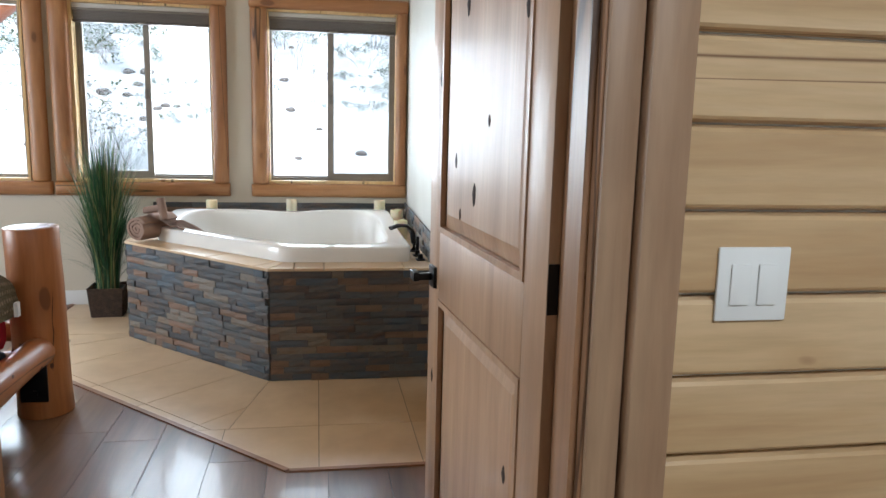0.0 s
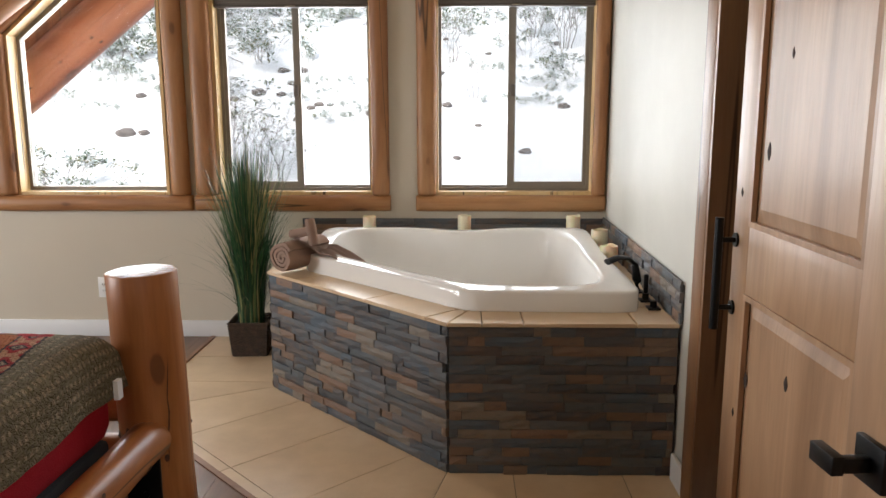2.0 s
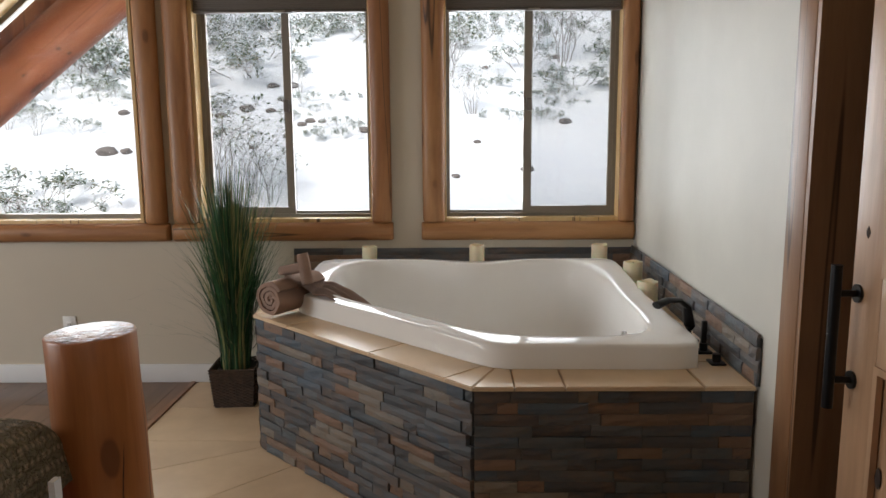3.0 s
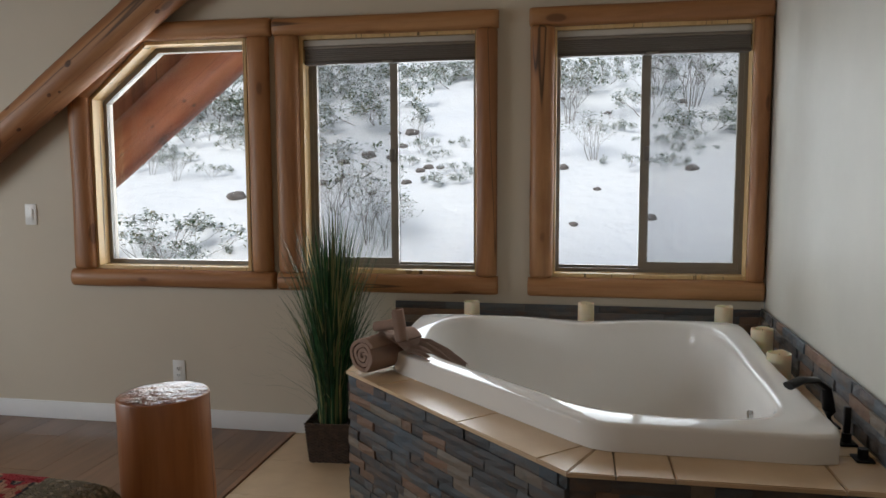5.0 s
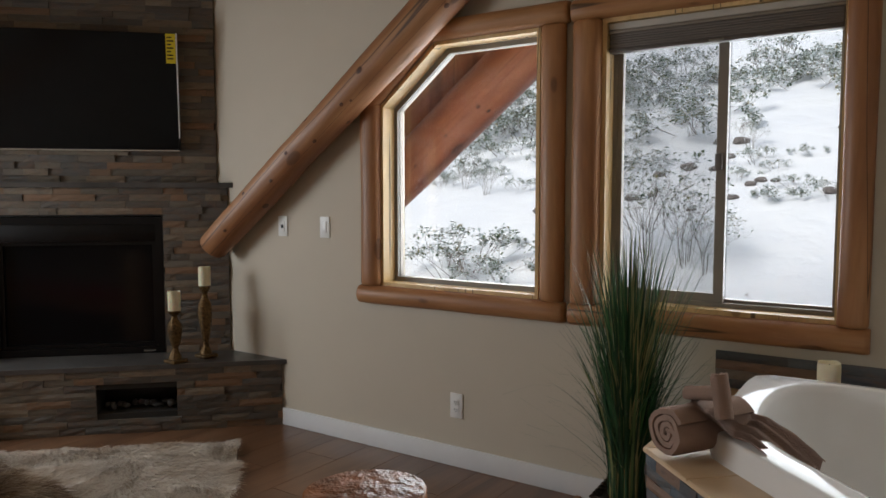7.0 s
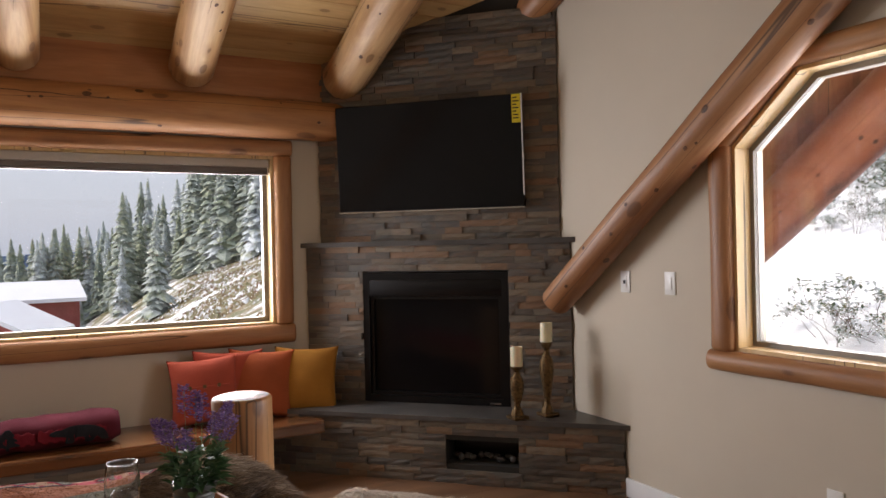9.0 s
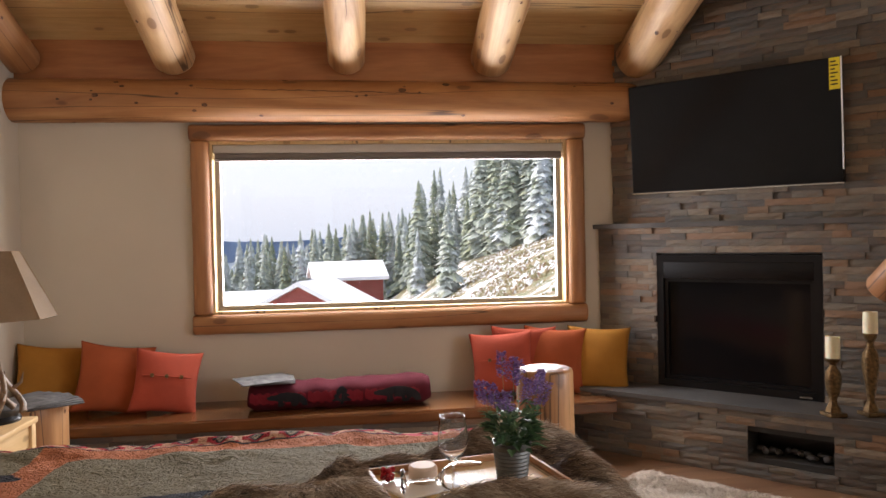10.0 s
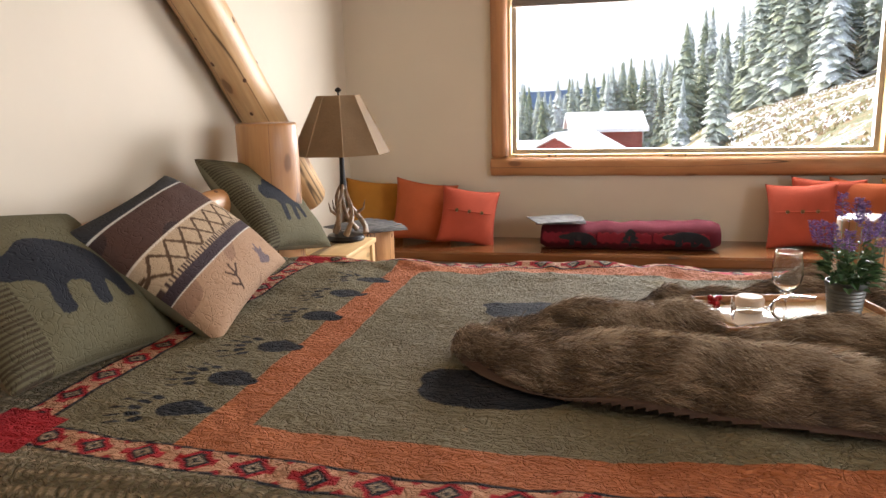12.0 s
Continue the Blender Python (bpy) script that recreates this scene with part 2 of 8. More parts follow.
def cloth(name, col, weave=220, vary=0.12, rough=0.9, sheen=0.3, bump=0.4):
    n = Nodes(name, rough)
    v = n.coords()
    c = n.mix(n.ramp(n.noise(v, 6, 4), [(0.3, (0, 0, 0)), (0.7, (1, 1, 1))]), tuple(x * (1 - vary) for x in col), tuple(x * (1 + vary) for x in col))
    c = n.mix(n.math("MULTIPLY", n.noise(v, weave, 2), 0.35), c, tuple(x * 0.55 for x in col))
    n.color(c)
    n.b.inputs["Specular IOR Level"].default_value = 0.2
    n.bump(n.math("ADD", n.noise(v, weave, 2), n.math("MULTIPLY", n.noise(v, 12, 3), 2.0)), bump, 0.004)
    return n.m


M_TILE, M_PLANK = make_tile(), make_plank()
M_OLIVE = cloth("sage_quilt", (0.20, 0.185, 0.125))
M_ORANGE_BAND = cloth("orange_band", (0.50, 0.19, 0.09))
M_RED = cloth("red_sheet", (0.42, 0.012, 0.025))
M_QRED = cloth("red_patch", (0.42, 0.03, 0.035))
M_QPINK = cloth("salmon_patch", (0.58, 0.30, 0.19))
M_QBLACK = cloth("black_patch", (0.022, 0.024, 0.030))
M_GREYBOX = cloth("grey_base", (0.06, 0.063, 0.07))
M_CUSH_RED = cloth("coral_linen", (0.44, 0.085, 0.05))
M_CUSH_RUST = cloth("rust_linen", (0.41, 0.10, 0.038))
M_CUSH_GOLD = cloth("ochre_linen", (0.40, 0.18, 0.03))
M_TOWEL = cloth("taupe_towel", (0.36, 0.25, 0.20), 260, rough=1.0, bump=0.9)
M_BURGUNDY = cloth("burgundy_fleece", (0.10, 0.012, 0.022))
M_SHAM_BROWN = cloth("mauve_brown_cloth", (0.12, 0.075, 0.065))
M_SHAM_TAN = cloth("tan_cloth", (0.44, 0.29, 0.185))
M_SHAM_CREAM = cloth("cream_cloth", (0.55, 0.45, 0.33))
M_SHADE = cloth("lamp_parchment", (0.36, 0.25, 0.15), 120, rough=0.7)
M_GLASSBLACK.node_tree.nodes["Principled BSDF"].inputs["Specular IOR Level"].default_value = 0.18
M_PAPER = plain("magazine_paper", (0.09, 0.087, 0.085), 0.85, vary=0.7, scale=22, bump=0.0)
M_BARK = plain("antler", (0.20, 0.13, 0.075), 0.5, vary=0.5, scale=25, bump=0.4)

# ---- helpers for things ----
ORIGIN = {}


def thing(name, loc, label="", category="", group="", kind=""):
    ob = new(name)
    ob.location = loc
    ORIGIN[ob.name] = Vector(loc)
    return tagged(ob, label, category, group, kind)


def to_mesh(bm, name, material, smooth=None):
    me = bpy.data.meshes.new(name)
    bm.normal_update()
    bm.to_mesh(me)
    bm.free()
    for m in material if isinstance(material, (list, tuple)) else [material]:
        me.materials.append(m)
    if smooth:
        for p in me.polygons:
            p.use_smooth = True
        me.set_sharp_from_angle(angle=radians(smooth))
    return me


def part(name, bm, material, parent=None, label="", smooth=40, at=None):
    """Link a bmesh drawn in world metres as one part of a thing; at: its own pose in the world, if drawn about the origin."""
    base = ORIGIN.get(parent.name, Vector()) if parent else Vector()
    if at is None:
        bmesh.ops.translate(bm, verts=bm.verts, vec=-base)
    ob = new(name, to_mesh(bm, name, material, smooth))
    if parent:
        ob.parent = parent
    if at is not None:
        ob.matrix_basis = Matrix.Translation(-base) @ at
    ORIGIN[ob.name] = base if at is None else at.translation.copy()
    if at is None and parent is not None:
        ORIGIN[ob.name] = base
    if label:
        ob["label"] = label
    return ob


def structure(name, bm, material, label="", smooth=40):
    return tagged(part(name, bm, material, None, label, smooth), kind="structure")


def box(bm, x0, x1, y0, y1, z0, z1, bevel=0.0, m=None):
    r = bmesh.ops.create_cube(bm, size=1.0)
    vs = r["verts"]
    bmesh.ops.scale(bm, vec=(x1 - x0, y1 - y0, z1 - z0), verts=vs)
    bmesh.ops.translate(bm, vec=((x0 + x1) / 2, (y0 + y1) / 2, (z0 + z1) / 2), verts=vs)
    if bevel:
        es = list({e for v in vs for e in v.link_edges})
        r = bmesh.ops.bevel(bm, geom=es, offset=bevel, segments=2, affect="EDGES", profile=0.5)
        vs = list({v for f in r["faces"] for v in f.verts} | {v for v in vs if v.is_valid})
    if m is not None:
        bmesh.ops.transform(bm, matrix=m, verts=vs)
    return bm


def boxes(*args, bevel=0.0):
    bm = bmesh.new()
    for a in args:
        box(bm, *a, bevel=bevel)
    return bm


def prism(bm, pts, h0, h1, axis="z"):
    """A polygon drawn out from h0 to h1 along an axis. pts are the other two coordinates in order (x,y), (x,z) or (y,z)."""
    def at(p, h):
        return {"z": (p[0], p[1], h), "y": (p[0], h, p[1]), "x": (h, p[0], p[1])}[axis]
    a = [bm.verts.new(at(p, h0)) for p in pts]
    b = [bm.verts.new(at(p, h1)) for p in pts]
    faces = [bm.faces.new(a), bm.faces.new(b)]
    for i in range(len(pts)):
        j = (i + 1) % len(pts)
        faces.append(bm.faces.new((a[i], a[j], b[j], b[i])))
    bmesh.ops.recalc_face_normals(bm, faces=faces)
    return bm


def tube(bm, pts, radii, seg=16, cap=True, wob=0.0, seed=0, squash=None):
    """A tapered tube along points. squash: (sideways, up) factors."""
    rings = []
    pts = [Vector(p) for p in pts]
    up = Vector((0, 0, 1))
    for i, p in enumerate(pts):
        d = (pts[min(i + 1, len(pts) - 1)] - pts[max(i - 1, 0)]).normalized()
        side = d.cross(up)
        side = Vector((1, 0, 0)) if side.length < 1e-3 else side.normalized()
        top = side.cross(d).normalized()
        r = radii[i] if isinstance(radii, (list, tuple)) else radii
        ring = []
        for k in range(seg):
            a = 2 * math.pi * k / seg
            q = r * (1 + wob * noise.noise(Vector((math.cos(a) * 1.3, math.sin(a) * 1.3, i * 0.7 + seed))))
            sx, sz = squash or (1, 1)
            ring.append(bm.verts.new(p + side * (q * sx * math.cos(a)) + top * (q * sz * math.sin(a))))
        rings.append(ring)
    for a, b in zip(rings, rings[1:]):
        for k in range(seg):
            bm.faces.new((a[k], a[(k + 1) % seg], b[(k + 1) % seg], b[k]))
    if cap:
        bm.faces.new(rings[0][::-1]), bm.faces.new(rings[-1])
    return bm


def lathe(bm, prof, cx=0, cy=0, cz=0, seg=24, wob=0.0):
    """Turn a profile of (radius, height) about an upright axis."""
    rings = []
    for r, z in prof:
        rings.append([bm.verts.new((cx + r * (1 + wob * noise.noise((math.cos(6.28 * k / seg) * 2, math.sin(6.28 * k / seg) * 2, z * 9))) * math.cos(2 * math.pi * k / seg),
                                    cy + r * (1 + wob * noise.noise((math.cos(6.28 * k / seg) * 2, math.sin(6.28 * k / seg) * 2, z * 9))) * math.sin(2 * math.pi * k / seg), cz + z)) for k in range(seg)])
    for a, b in zip(rings, rings[1:]):
        for k in range(seg):
            bm.faces.new((a[k], a[(k + 1) % seg], b[(k + 1) % seg], b[k]))
    bm.faces.new(rings[0][::-1]), bm.faces.new(rings[-1])
    return bm


def log_part(name, p0, p1, r0, r1, material, parent=None, label="", seg=28, wob=0.05, seed=0, round_end=0.012, squash=None):
    """A peeled log between two points, drawn along its own z so that the grain follows it."""
    p0, p1 = Vector(p0), Vector(p1)
    length = (p1 - p0).length
    n = max(6, int(length / 0.12))
    bm = bmesh.new()
    e = round_end
    zs = [0, e * 0.3, e] + [e + (length - 2 * e) * i / n for i in range(1, n)] + [length - e, length - e * 0.3, length]
    rings = []
    for i, z in enumerate(zs):
        t = z / length
        r = r0 + (r1 - r0) * t
        if i in (0, len(zs) - 1):
            r -= e
        if i in (1, len(zs) - 2):
            r -= e * 0.3
        ring = []
        for k in range(seg):
            a = 2 * math.pi * k / seg
            q = r * (1 + wob * noise.noise(Vector((math.cos(a) * 0.9, math.sin(a) * 0.9, z * 2.2 + seed * 7.3)))
                     + wob * 0.4 * noise.noise(Vector((math.cos(a) * 3, math.sin(a) * 3, z * 5 + seed))))
            sx, sy = squash or (1, 1)
            ring.append(bm.verts.new((q * sx * math.cos(a), q * sy * math.sin(a), z)))
        rings.append(ring)
    for a, b in zip(rings, rings[1:]):
        for k in range(seg):
            bm.faces.new((a[k], a[(k + 1) % seg], b[(k + 1) % seg], b[k]))
    for f in (bm.faces.new(rings[0][::-1]), bm.faces.new(rings[-1])):
        f.material_index = 2
    luck = random.Random(seed * 17 + int(length * 1000))

    def surf(a, z, lift):
        r = r0 + (r1 - r0) * z / length
        q = r * (1 + wob * noise.noise(Vector((math.cos(a) * 0.9, math.sin(a) * 0.9, z * 2.2 + seed * 7.3)))
                 + wob * 0.4 * noise.noise(Vector((math.cos(a) * 3, math.sin(a) * 3, z * 5 + seed)))) + lift
        sx, sy = squash or (1, 1)
        return bm.verts.new((q * sx * math.cos(a), q * sy * math.sin(a), z))

    for _ in range(int(length * max(r0, 0.05) * 120)):
        a, z = luck.uniform(0, 6.283), luck.uniform(0.06, 0.94) * length
        s = luck.uniform(0.005, 0.011) * (1.7 if luck.random() < 0.2 else 1)
        ring = [surf(a + s * math.cos(t) / r0, z + 1.5 * s * math.sin(t), 0.0012) for t in (2 * math.pi * k / 9 + luck.uniform(-0.2, 0.2) for k in range(9))]
        mid = surf(a, z, 0.0045)
        for k in range(9):
            bm.faces.new((ring[k], ring[(k + 1) % 9], mid)).material_index = 1
    if r0 > 0.09:
        for _ in range(2):
            a, z, l = luck.uniform(0, 6.283), luck.uniform(0.05, 0.4) * length, luck.uniform(0.25, 0.5) * length
            last, m = None, max(8, int(l / 0.05))
            for i in range(m + 1):
                t = i / m
                w = 0.0035 * math.sin(math.pi * t) ** 0.6 * luck.uniform(0.6, 1.2) / r0
                aa = a + 0.25 * t + 0.03 * luck.uniform(-1, 1)
                now = surf(aa - w, z + l * t, 0.0015), surf(aa + w, z + l * t, 0.0015)
                if last:
                    bm.faces.new((last[0], last[1], now[1], now[0])).material_index = 1
                last = now
    turn = (p1 - p0).to_track_quat("Z", "Y").to_matrix().to_4x4()
    ob = part(name, bm, material, parent, label, 50 if round_end > 0.01 else 28, at=Matrix.Translation(p0) @ turn)
    ob.data.materials.append(M_LOGKNOT)
    ob.data.materials.append(M_ENDGRAIN)
    return ob


# ---- the room: x from wall_west at -6.05 to wall_east at 0, y from wall_south at -5.05 to wall_north at 0 ----
XW, YS, RIDGE = -6.05, -5.05, -1.9


def roof(x):
    return 2.68 + 0.38 * (min(x, 2 * RIDGE - x) - XW)


T = 0.2
WALL_LEAN = 0.058     # the east wall runs this far outwards towards the gable
bm = bmesh.new()
W1 = [(-3.54, 0.90), (-3.54, 1.855), (-3.185, 2.15), (-2.60, 2.15), (-2.60, 0.90)]
for x0, x1, z0, z1 in [(XW - T, 0.25, -0.3, 0.90), (XW - T, -3.54, 0.90, 2.15), (-2.60, -2.30, 0.90, 2.15), (-1.35, -0.975, 0.90, 2.15), (-0.015, 0.25, 0.90, 2.15)]:
    box(bm, x0, x1, 0, T, z0, z1)
prism(bm, [(-3.54, 1.855), (-3.185, 2.15), (-3.54, 2.15)], 0, T, "y")
prism(bm, [(XW - T, 2.15), (0.25, 2.15), (0.25, roof(0.25) + 0.1), (RIDGE, roof(RIDGE) + 0.1), (XW - T, roof(XW - T) + 0.1)], 0, T, "y")
structure("wall_north", bm, M_WALL, "beige painted gable wall with three windows", None)
bm = bmesh.new()
for y0, y1, z0, z1 in [(YS, 0, -0.3, 0.92), (YS, -3.88, 0.92, 2.05), (-1.50, 0, 0.92, 2.05), (YS, 0, 2.05, 2.8)]:
    box(bm, XW - T, XW, y0, y1, z0, z1)
structure("wall_west", bm, M_WALL, "beige painted low wall below the eave log", None)
bm = bmesh.new()
prism(bm, [(XW - T, -0.3), (-1.5, -0.3), (-1.5, roof(-1.5)), (RIDGE, roof(RIDGE)), (XW - T, roof(XW - T))], YS - 0.15, YS, "y")
structure("wall_south", bm, M_WALL, "beige painted gable wall behind the bed", None)
bm = bmesh.new()
for y0, y1, z0, z1 in [(-4.45, -3.2, -0.3, 2.08), (-4.45, -2.09, 2.08, roof(0))]:
    box(bm, 0.0, 0.115, y0, y1, z0, z1)
prism(bm, [(0, -2.09), (0.115, -2.09), (0.115 + WALL_LEAN, 0), (WALL_LEAN, 0)], -0.3, roof(0))
structure("wall_east", bm, M_WALL_D, "pale painted wall with a sliding door", None)
bm = bmesh.new()
box(bm, -1.45, -1.13, -4.58, -4.45, -0.3, 2.08), box(bm, -0.18, 1.5, -4.58, -4.45, -0.3, 2.08), box(bm, -1.45, 1.5, -4.58, -4.45, 2.08, 4.4)
structure("wall_entry", bm, M_WALL_D, "wall with the entry doorway", None)
bm = bmesh.new()
box(bm, -1.58, -1.45, -7.6, -4.45, -0.3, 4.4)
structure("wall_hall_west", bm, M_WALL_D, "side wall of the hallway", None)
structure("wall_hall_east", boxes((1.5, 1.62, -7.6, -4.45, -0.3, 4.4)), M_WALL_D, "side wall of the hallway", None)
structure("wall_hall_south", boxes((-1.58, 1.62, -7.72, -7.6, -0.3, 4.4)), M_WALL_D, "end wall of the hallway", None)
structure("ceiling_hall", boxes((-1.58, 1.62, -7.72, -4.5, 2.5, 2.6)), M_WHITE, "plain white ceiling", None)
bm = bmesh.new()
box(bm, 0.115, 1.6, -3.4, -1.9, -0.3, -0.02), box(bm, 1.5, 1.6, -3.4, -1.9, -0.02, 2.4), box(bm, 0.115, 1.5, -2.0, -1.9, -0.02, 2.4), box(bm, 0.115, 1.5, -3.4, -3.3, -0.02, 2.4), box(bm, 0.115, 1.6, -3.4, -1.9, 2.4, 2.5)
structure("wall_closet", bm, M_WALL_D, "walls of the small room behind the sliding door", None)

# ceiling boards that run along the eave, and the roof above them
bm = bmesh.new()
k = 0
x = XW - 0.02
while x < RIDGE:
    x1 = x + 0.132
    for side in (0, 1):
        xa, xb = (x, x1 - 0.004) if side == 0 else (2 * RIDGE - x1 + 0.004, 2 * RIDGE - x)
        if xa > 0.12:
            continue
        za, zb = roof(xa), roof(xb)
        prism(bm, [(xa, za), (xb, zb), (xb, zb + 0.02), (xa, za + 0.02)], YS, 0, "y")
    x = x1
prism(bm, [(XW - 0.9, roof(XW - 0.9) + 0.024), (RIDGE, roof(RIDGE) + 0.024), (RIDGE, roof(RIDGE) + 0.25), (XW - 0.9, roof(XW - 0.9) + 0.25)], YS - 0.15, 0.9, "y")
prism(bm, [(RIDGE, roof(RIDGE) + 0.024), (1.7, roof(1.7) + 0.024), (1.7, roof(1.7) + 0.25), (RIDGE, roof(RIDGE) + 0.25)], YS - 0.15, 0.9, "y")
structure("ceiling", bm, M_CEIL, "sloping ceiling of knotty pine boards", None)
bm = boxes((XW + 0.002, XW + 0.035, YS, 0, 2.40, 2.70))
structure("trim_eave_board", bm, M_RED_BOARD, "reddish board between the rafters", None)

# floor
structure("floor_base", boxes((XW, 0, YS, 0, -0.3, -0.012), (-1.45, 1.5, -7.6, YS, -0.3, -0.012), (-1.45, 1.5, YS, -4.3, -0.3, -0.012)), M_GROUT, "floor under the tiles and planks", None)

# ---- logs of the roof ----
lg = thing("eave_log", (-5.97, -3, 2.16), "long peeled honey-coloured log on top of the low wall", "log beam")
log_part("log", (-5.985, YS - 0.02, 2.305), (-5.985, -0.95, 2.29), 0.137, 0.132, M_PINE_LOG, lg, wob=0.03, seed=3)
for i, (y, r) in enumerate([(-4.06, 0.13), (-2.98, 0.12), (-2.03, 0.135), (-1.02, 0.15)]):
    rf = thing("rafter", (-5.9, y, 2.45), "peeled pale log rafter with drying cracks, resting on eave log", "rafter", "log rafters")
    x0 = -5.98
    z0 = 2.555
    log_part("log", (x0, y, z0), (RIDGE, y, z0 + 0.38 * (RIDGE - x0)), r, r + 0.01, M_RAFTER, rf, wob=0.06, seed=i * 5 + 1, round_end=0.045)
for y, s in ((YS + 0.06, 1), (-0.07, 2)):
    rf = thing("gable_rafter", (-5.9, y, 2.45), "half log along the ceiling slope of the gable wall", "rafter", "gable rafters")
    log_part("log", (-6.0, y, 2.56), (RIDGE, y, 2.56 + 0.38 * (RIDGE + 6.0)), 0.11, 0.11, M_TRIM_X, rf, wob=0.04, seed=s)
br = thing("brace_log", (-4.7, -0.1, 1.0), "long slanting peeled log brace on the gable wall beside the fireplace", "log brace", "braces")
log_part("log", (-4.80, -0.11, 1.07), (-2.3, -0.11, 2.90), 0.092, 0.108, M_BRACE, br, wob=0.07, seed=8, round_end=0.012)
br = thing("brace_log", (-4.9, -4.93, 0.8), "long slanting peeled log brace on the gable wall behind the bed", "log brace", "braces")
log_part("log", (-5.02, -4.94, 0.78), (-2.50, -4.94, 3.10), 0.105, 0.112, M_RAFTER, br, wob=0.10, seed=11, round_end=0.03)

# ---- windows ----
def half_log(name, p0, p1, w, parent, seed, depth=0.5):
    d = Vector(p1) - Vector(p0)
    ob = log_part(name, p0, p1, w / 2, w / 2, M_TRIM_X, parent, seg=20, wob=0.05, seed=seed, round_end=0.02, squash=(1, depth))
    return ob


M_PANE = bpy.data.materials.new("window_glass")
M_PANE.use_nodes = True
nt = M_PANE.node_tree
nt.nodes.clear()
o = nt.nodes.new("ShaderNodeOutputMaterial")
tr, gl, mx, fr = (nt.nodes.new(k) for k in ("ShaderNodeBsdfTransparent", "ShaderNodeBsdfGlossy", "ShaderNodeMixShader", "ShaderNodeFresnel"))
gl.inputs["Roughness"].default_value = 0.02
fr.inputs[0].default_value = 1.45
for a, b in ((fr.outputs[0], mx.inputs[0]), (tr.outputs[0], mx.inputs[1]), (gl.outputs[0], mx.inputs[2]), (mx.outputs[0], o.inputs[0])):
    nt.links.new(a, b)


def pane(bm, name, parent):
    ob = part(name, bm, M_PANE, parent, smooth=None)
    ob.visible_shadow = False
    return ob


def trim_log(name, a, b, w, parent, seed):
    """A trim log cut flat against the north wall (y is out of the wall)."""
    p0, p1 = Vector(a), Vector(b)
    length, n, seg = (p1 - p0).length, 14, 12
    d = (p1 - p0).normalized()
    out = Vector((0, -1, 0)) if abs(d.y) < 0.5 and parent["face"] == "n" else Vector((1, 0, 0))
    side = d.cross(out)
    e = 0.018
    zs = [0, e * 0.4, e] + [e + (length - 2 * e) * i / n for i in range(1, n)] + [length - e, length - e * 0.4, length]
    bm = bmesh.new()
    rings = []
    for i, z in enumerate(zs):
        k = 1.0 - (0.22 if i in (0, len(zs) - 1) else 0.07 if i in (1, len(zs) - 2) else 0)
        ring = []
        for j in range(seg):
            an = math.pi * j / (seg - 1)
            q = 1 + 0.07 * noise.noise((math.cos(an), z * 2.5 + seed * 3.1, seed * 1.7))
            cx, cz = math.cos(an) * w / 2 * q * (1 if k == 1 else 1 - (1 - k) * 0.5), (0.012 + 0.05 * math.sin(an) ** 0.7 * q) * k
            ring.append(bm.verts.new((cx, cz, z)))
        rings.append(ring)
    for a_, b_ in zip(rings, rings[1:]):
        for j in range(seg):
            bm.faces.new((a_[j], a_[(j + 1) % seg], b_[(j + 1) % seg], b_[j]))
    bm.faces.new(rings[0][::-1]), bm.faces.new(rings[-1])
    bmesh.ops.recalc_face_normals(bm, faces=bm.faces)
    m = Matrix((side, out, d)).transposed().to_4x4()
    return part(name, bm, M_TRIM_X, parent, smooth=45, at=Matrix.Translation(p0) @ m)


def window(label, name, loc, face):
    w = thing(name, loc, label, "window", kind="structure")
    w["face"] = face
    return w


def frame_bars(bm, x0, x1, z0, z1, w, y0, y1, along="x"):
    for a, b, c, d in [(x0, x0 + w, z0, z1), (x1 - w, x1, z0, z1), (x0 + w, x1 - w, z0, z0 + w), (x0 + w, x1 - w, z1 - w, z1)]:
        if along == "x":
            box(bm, a, b, y0, y1, c, d)
        else:
            box(bm, y0, y1, a, b, c, d)
    return bm


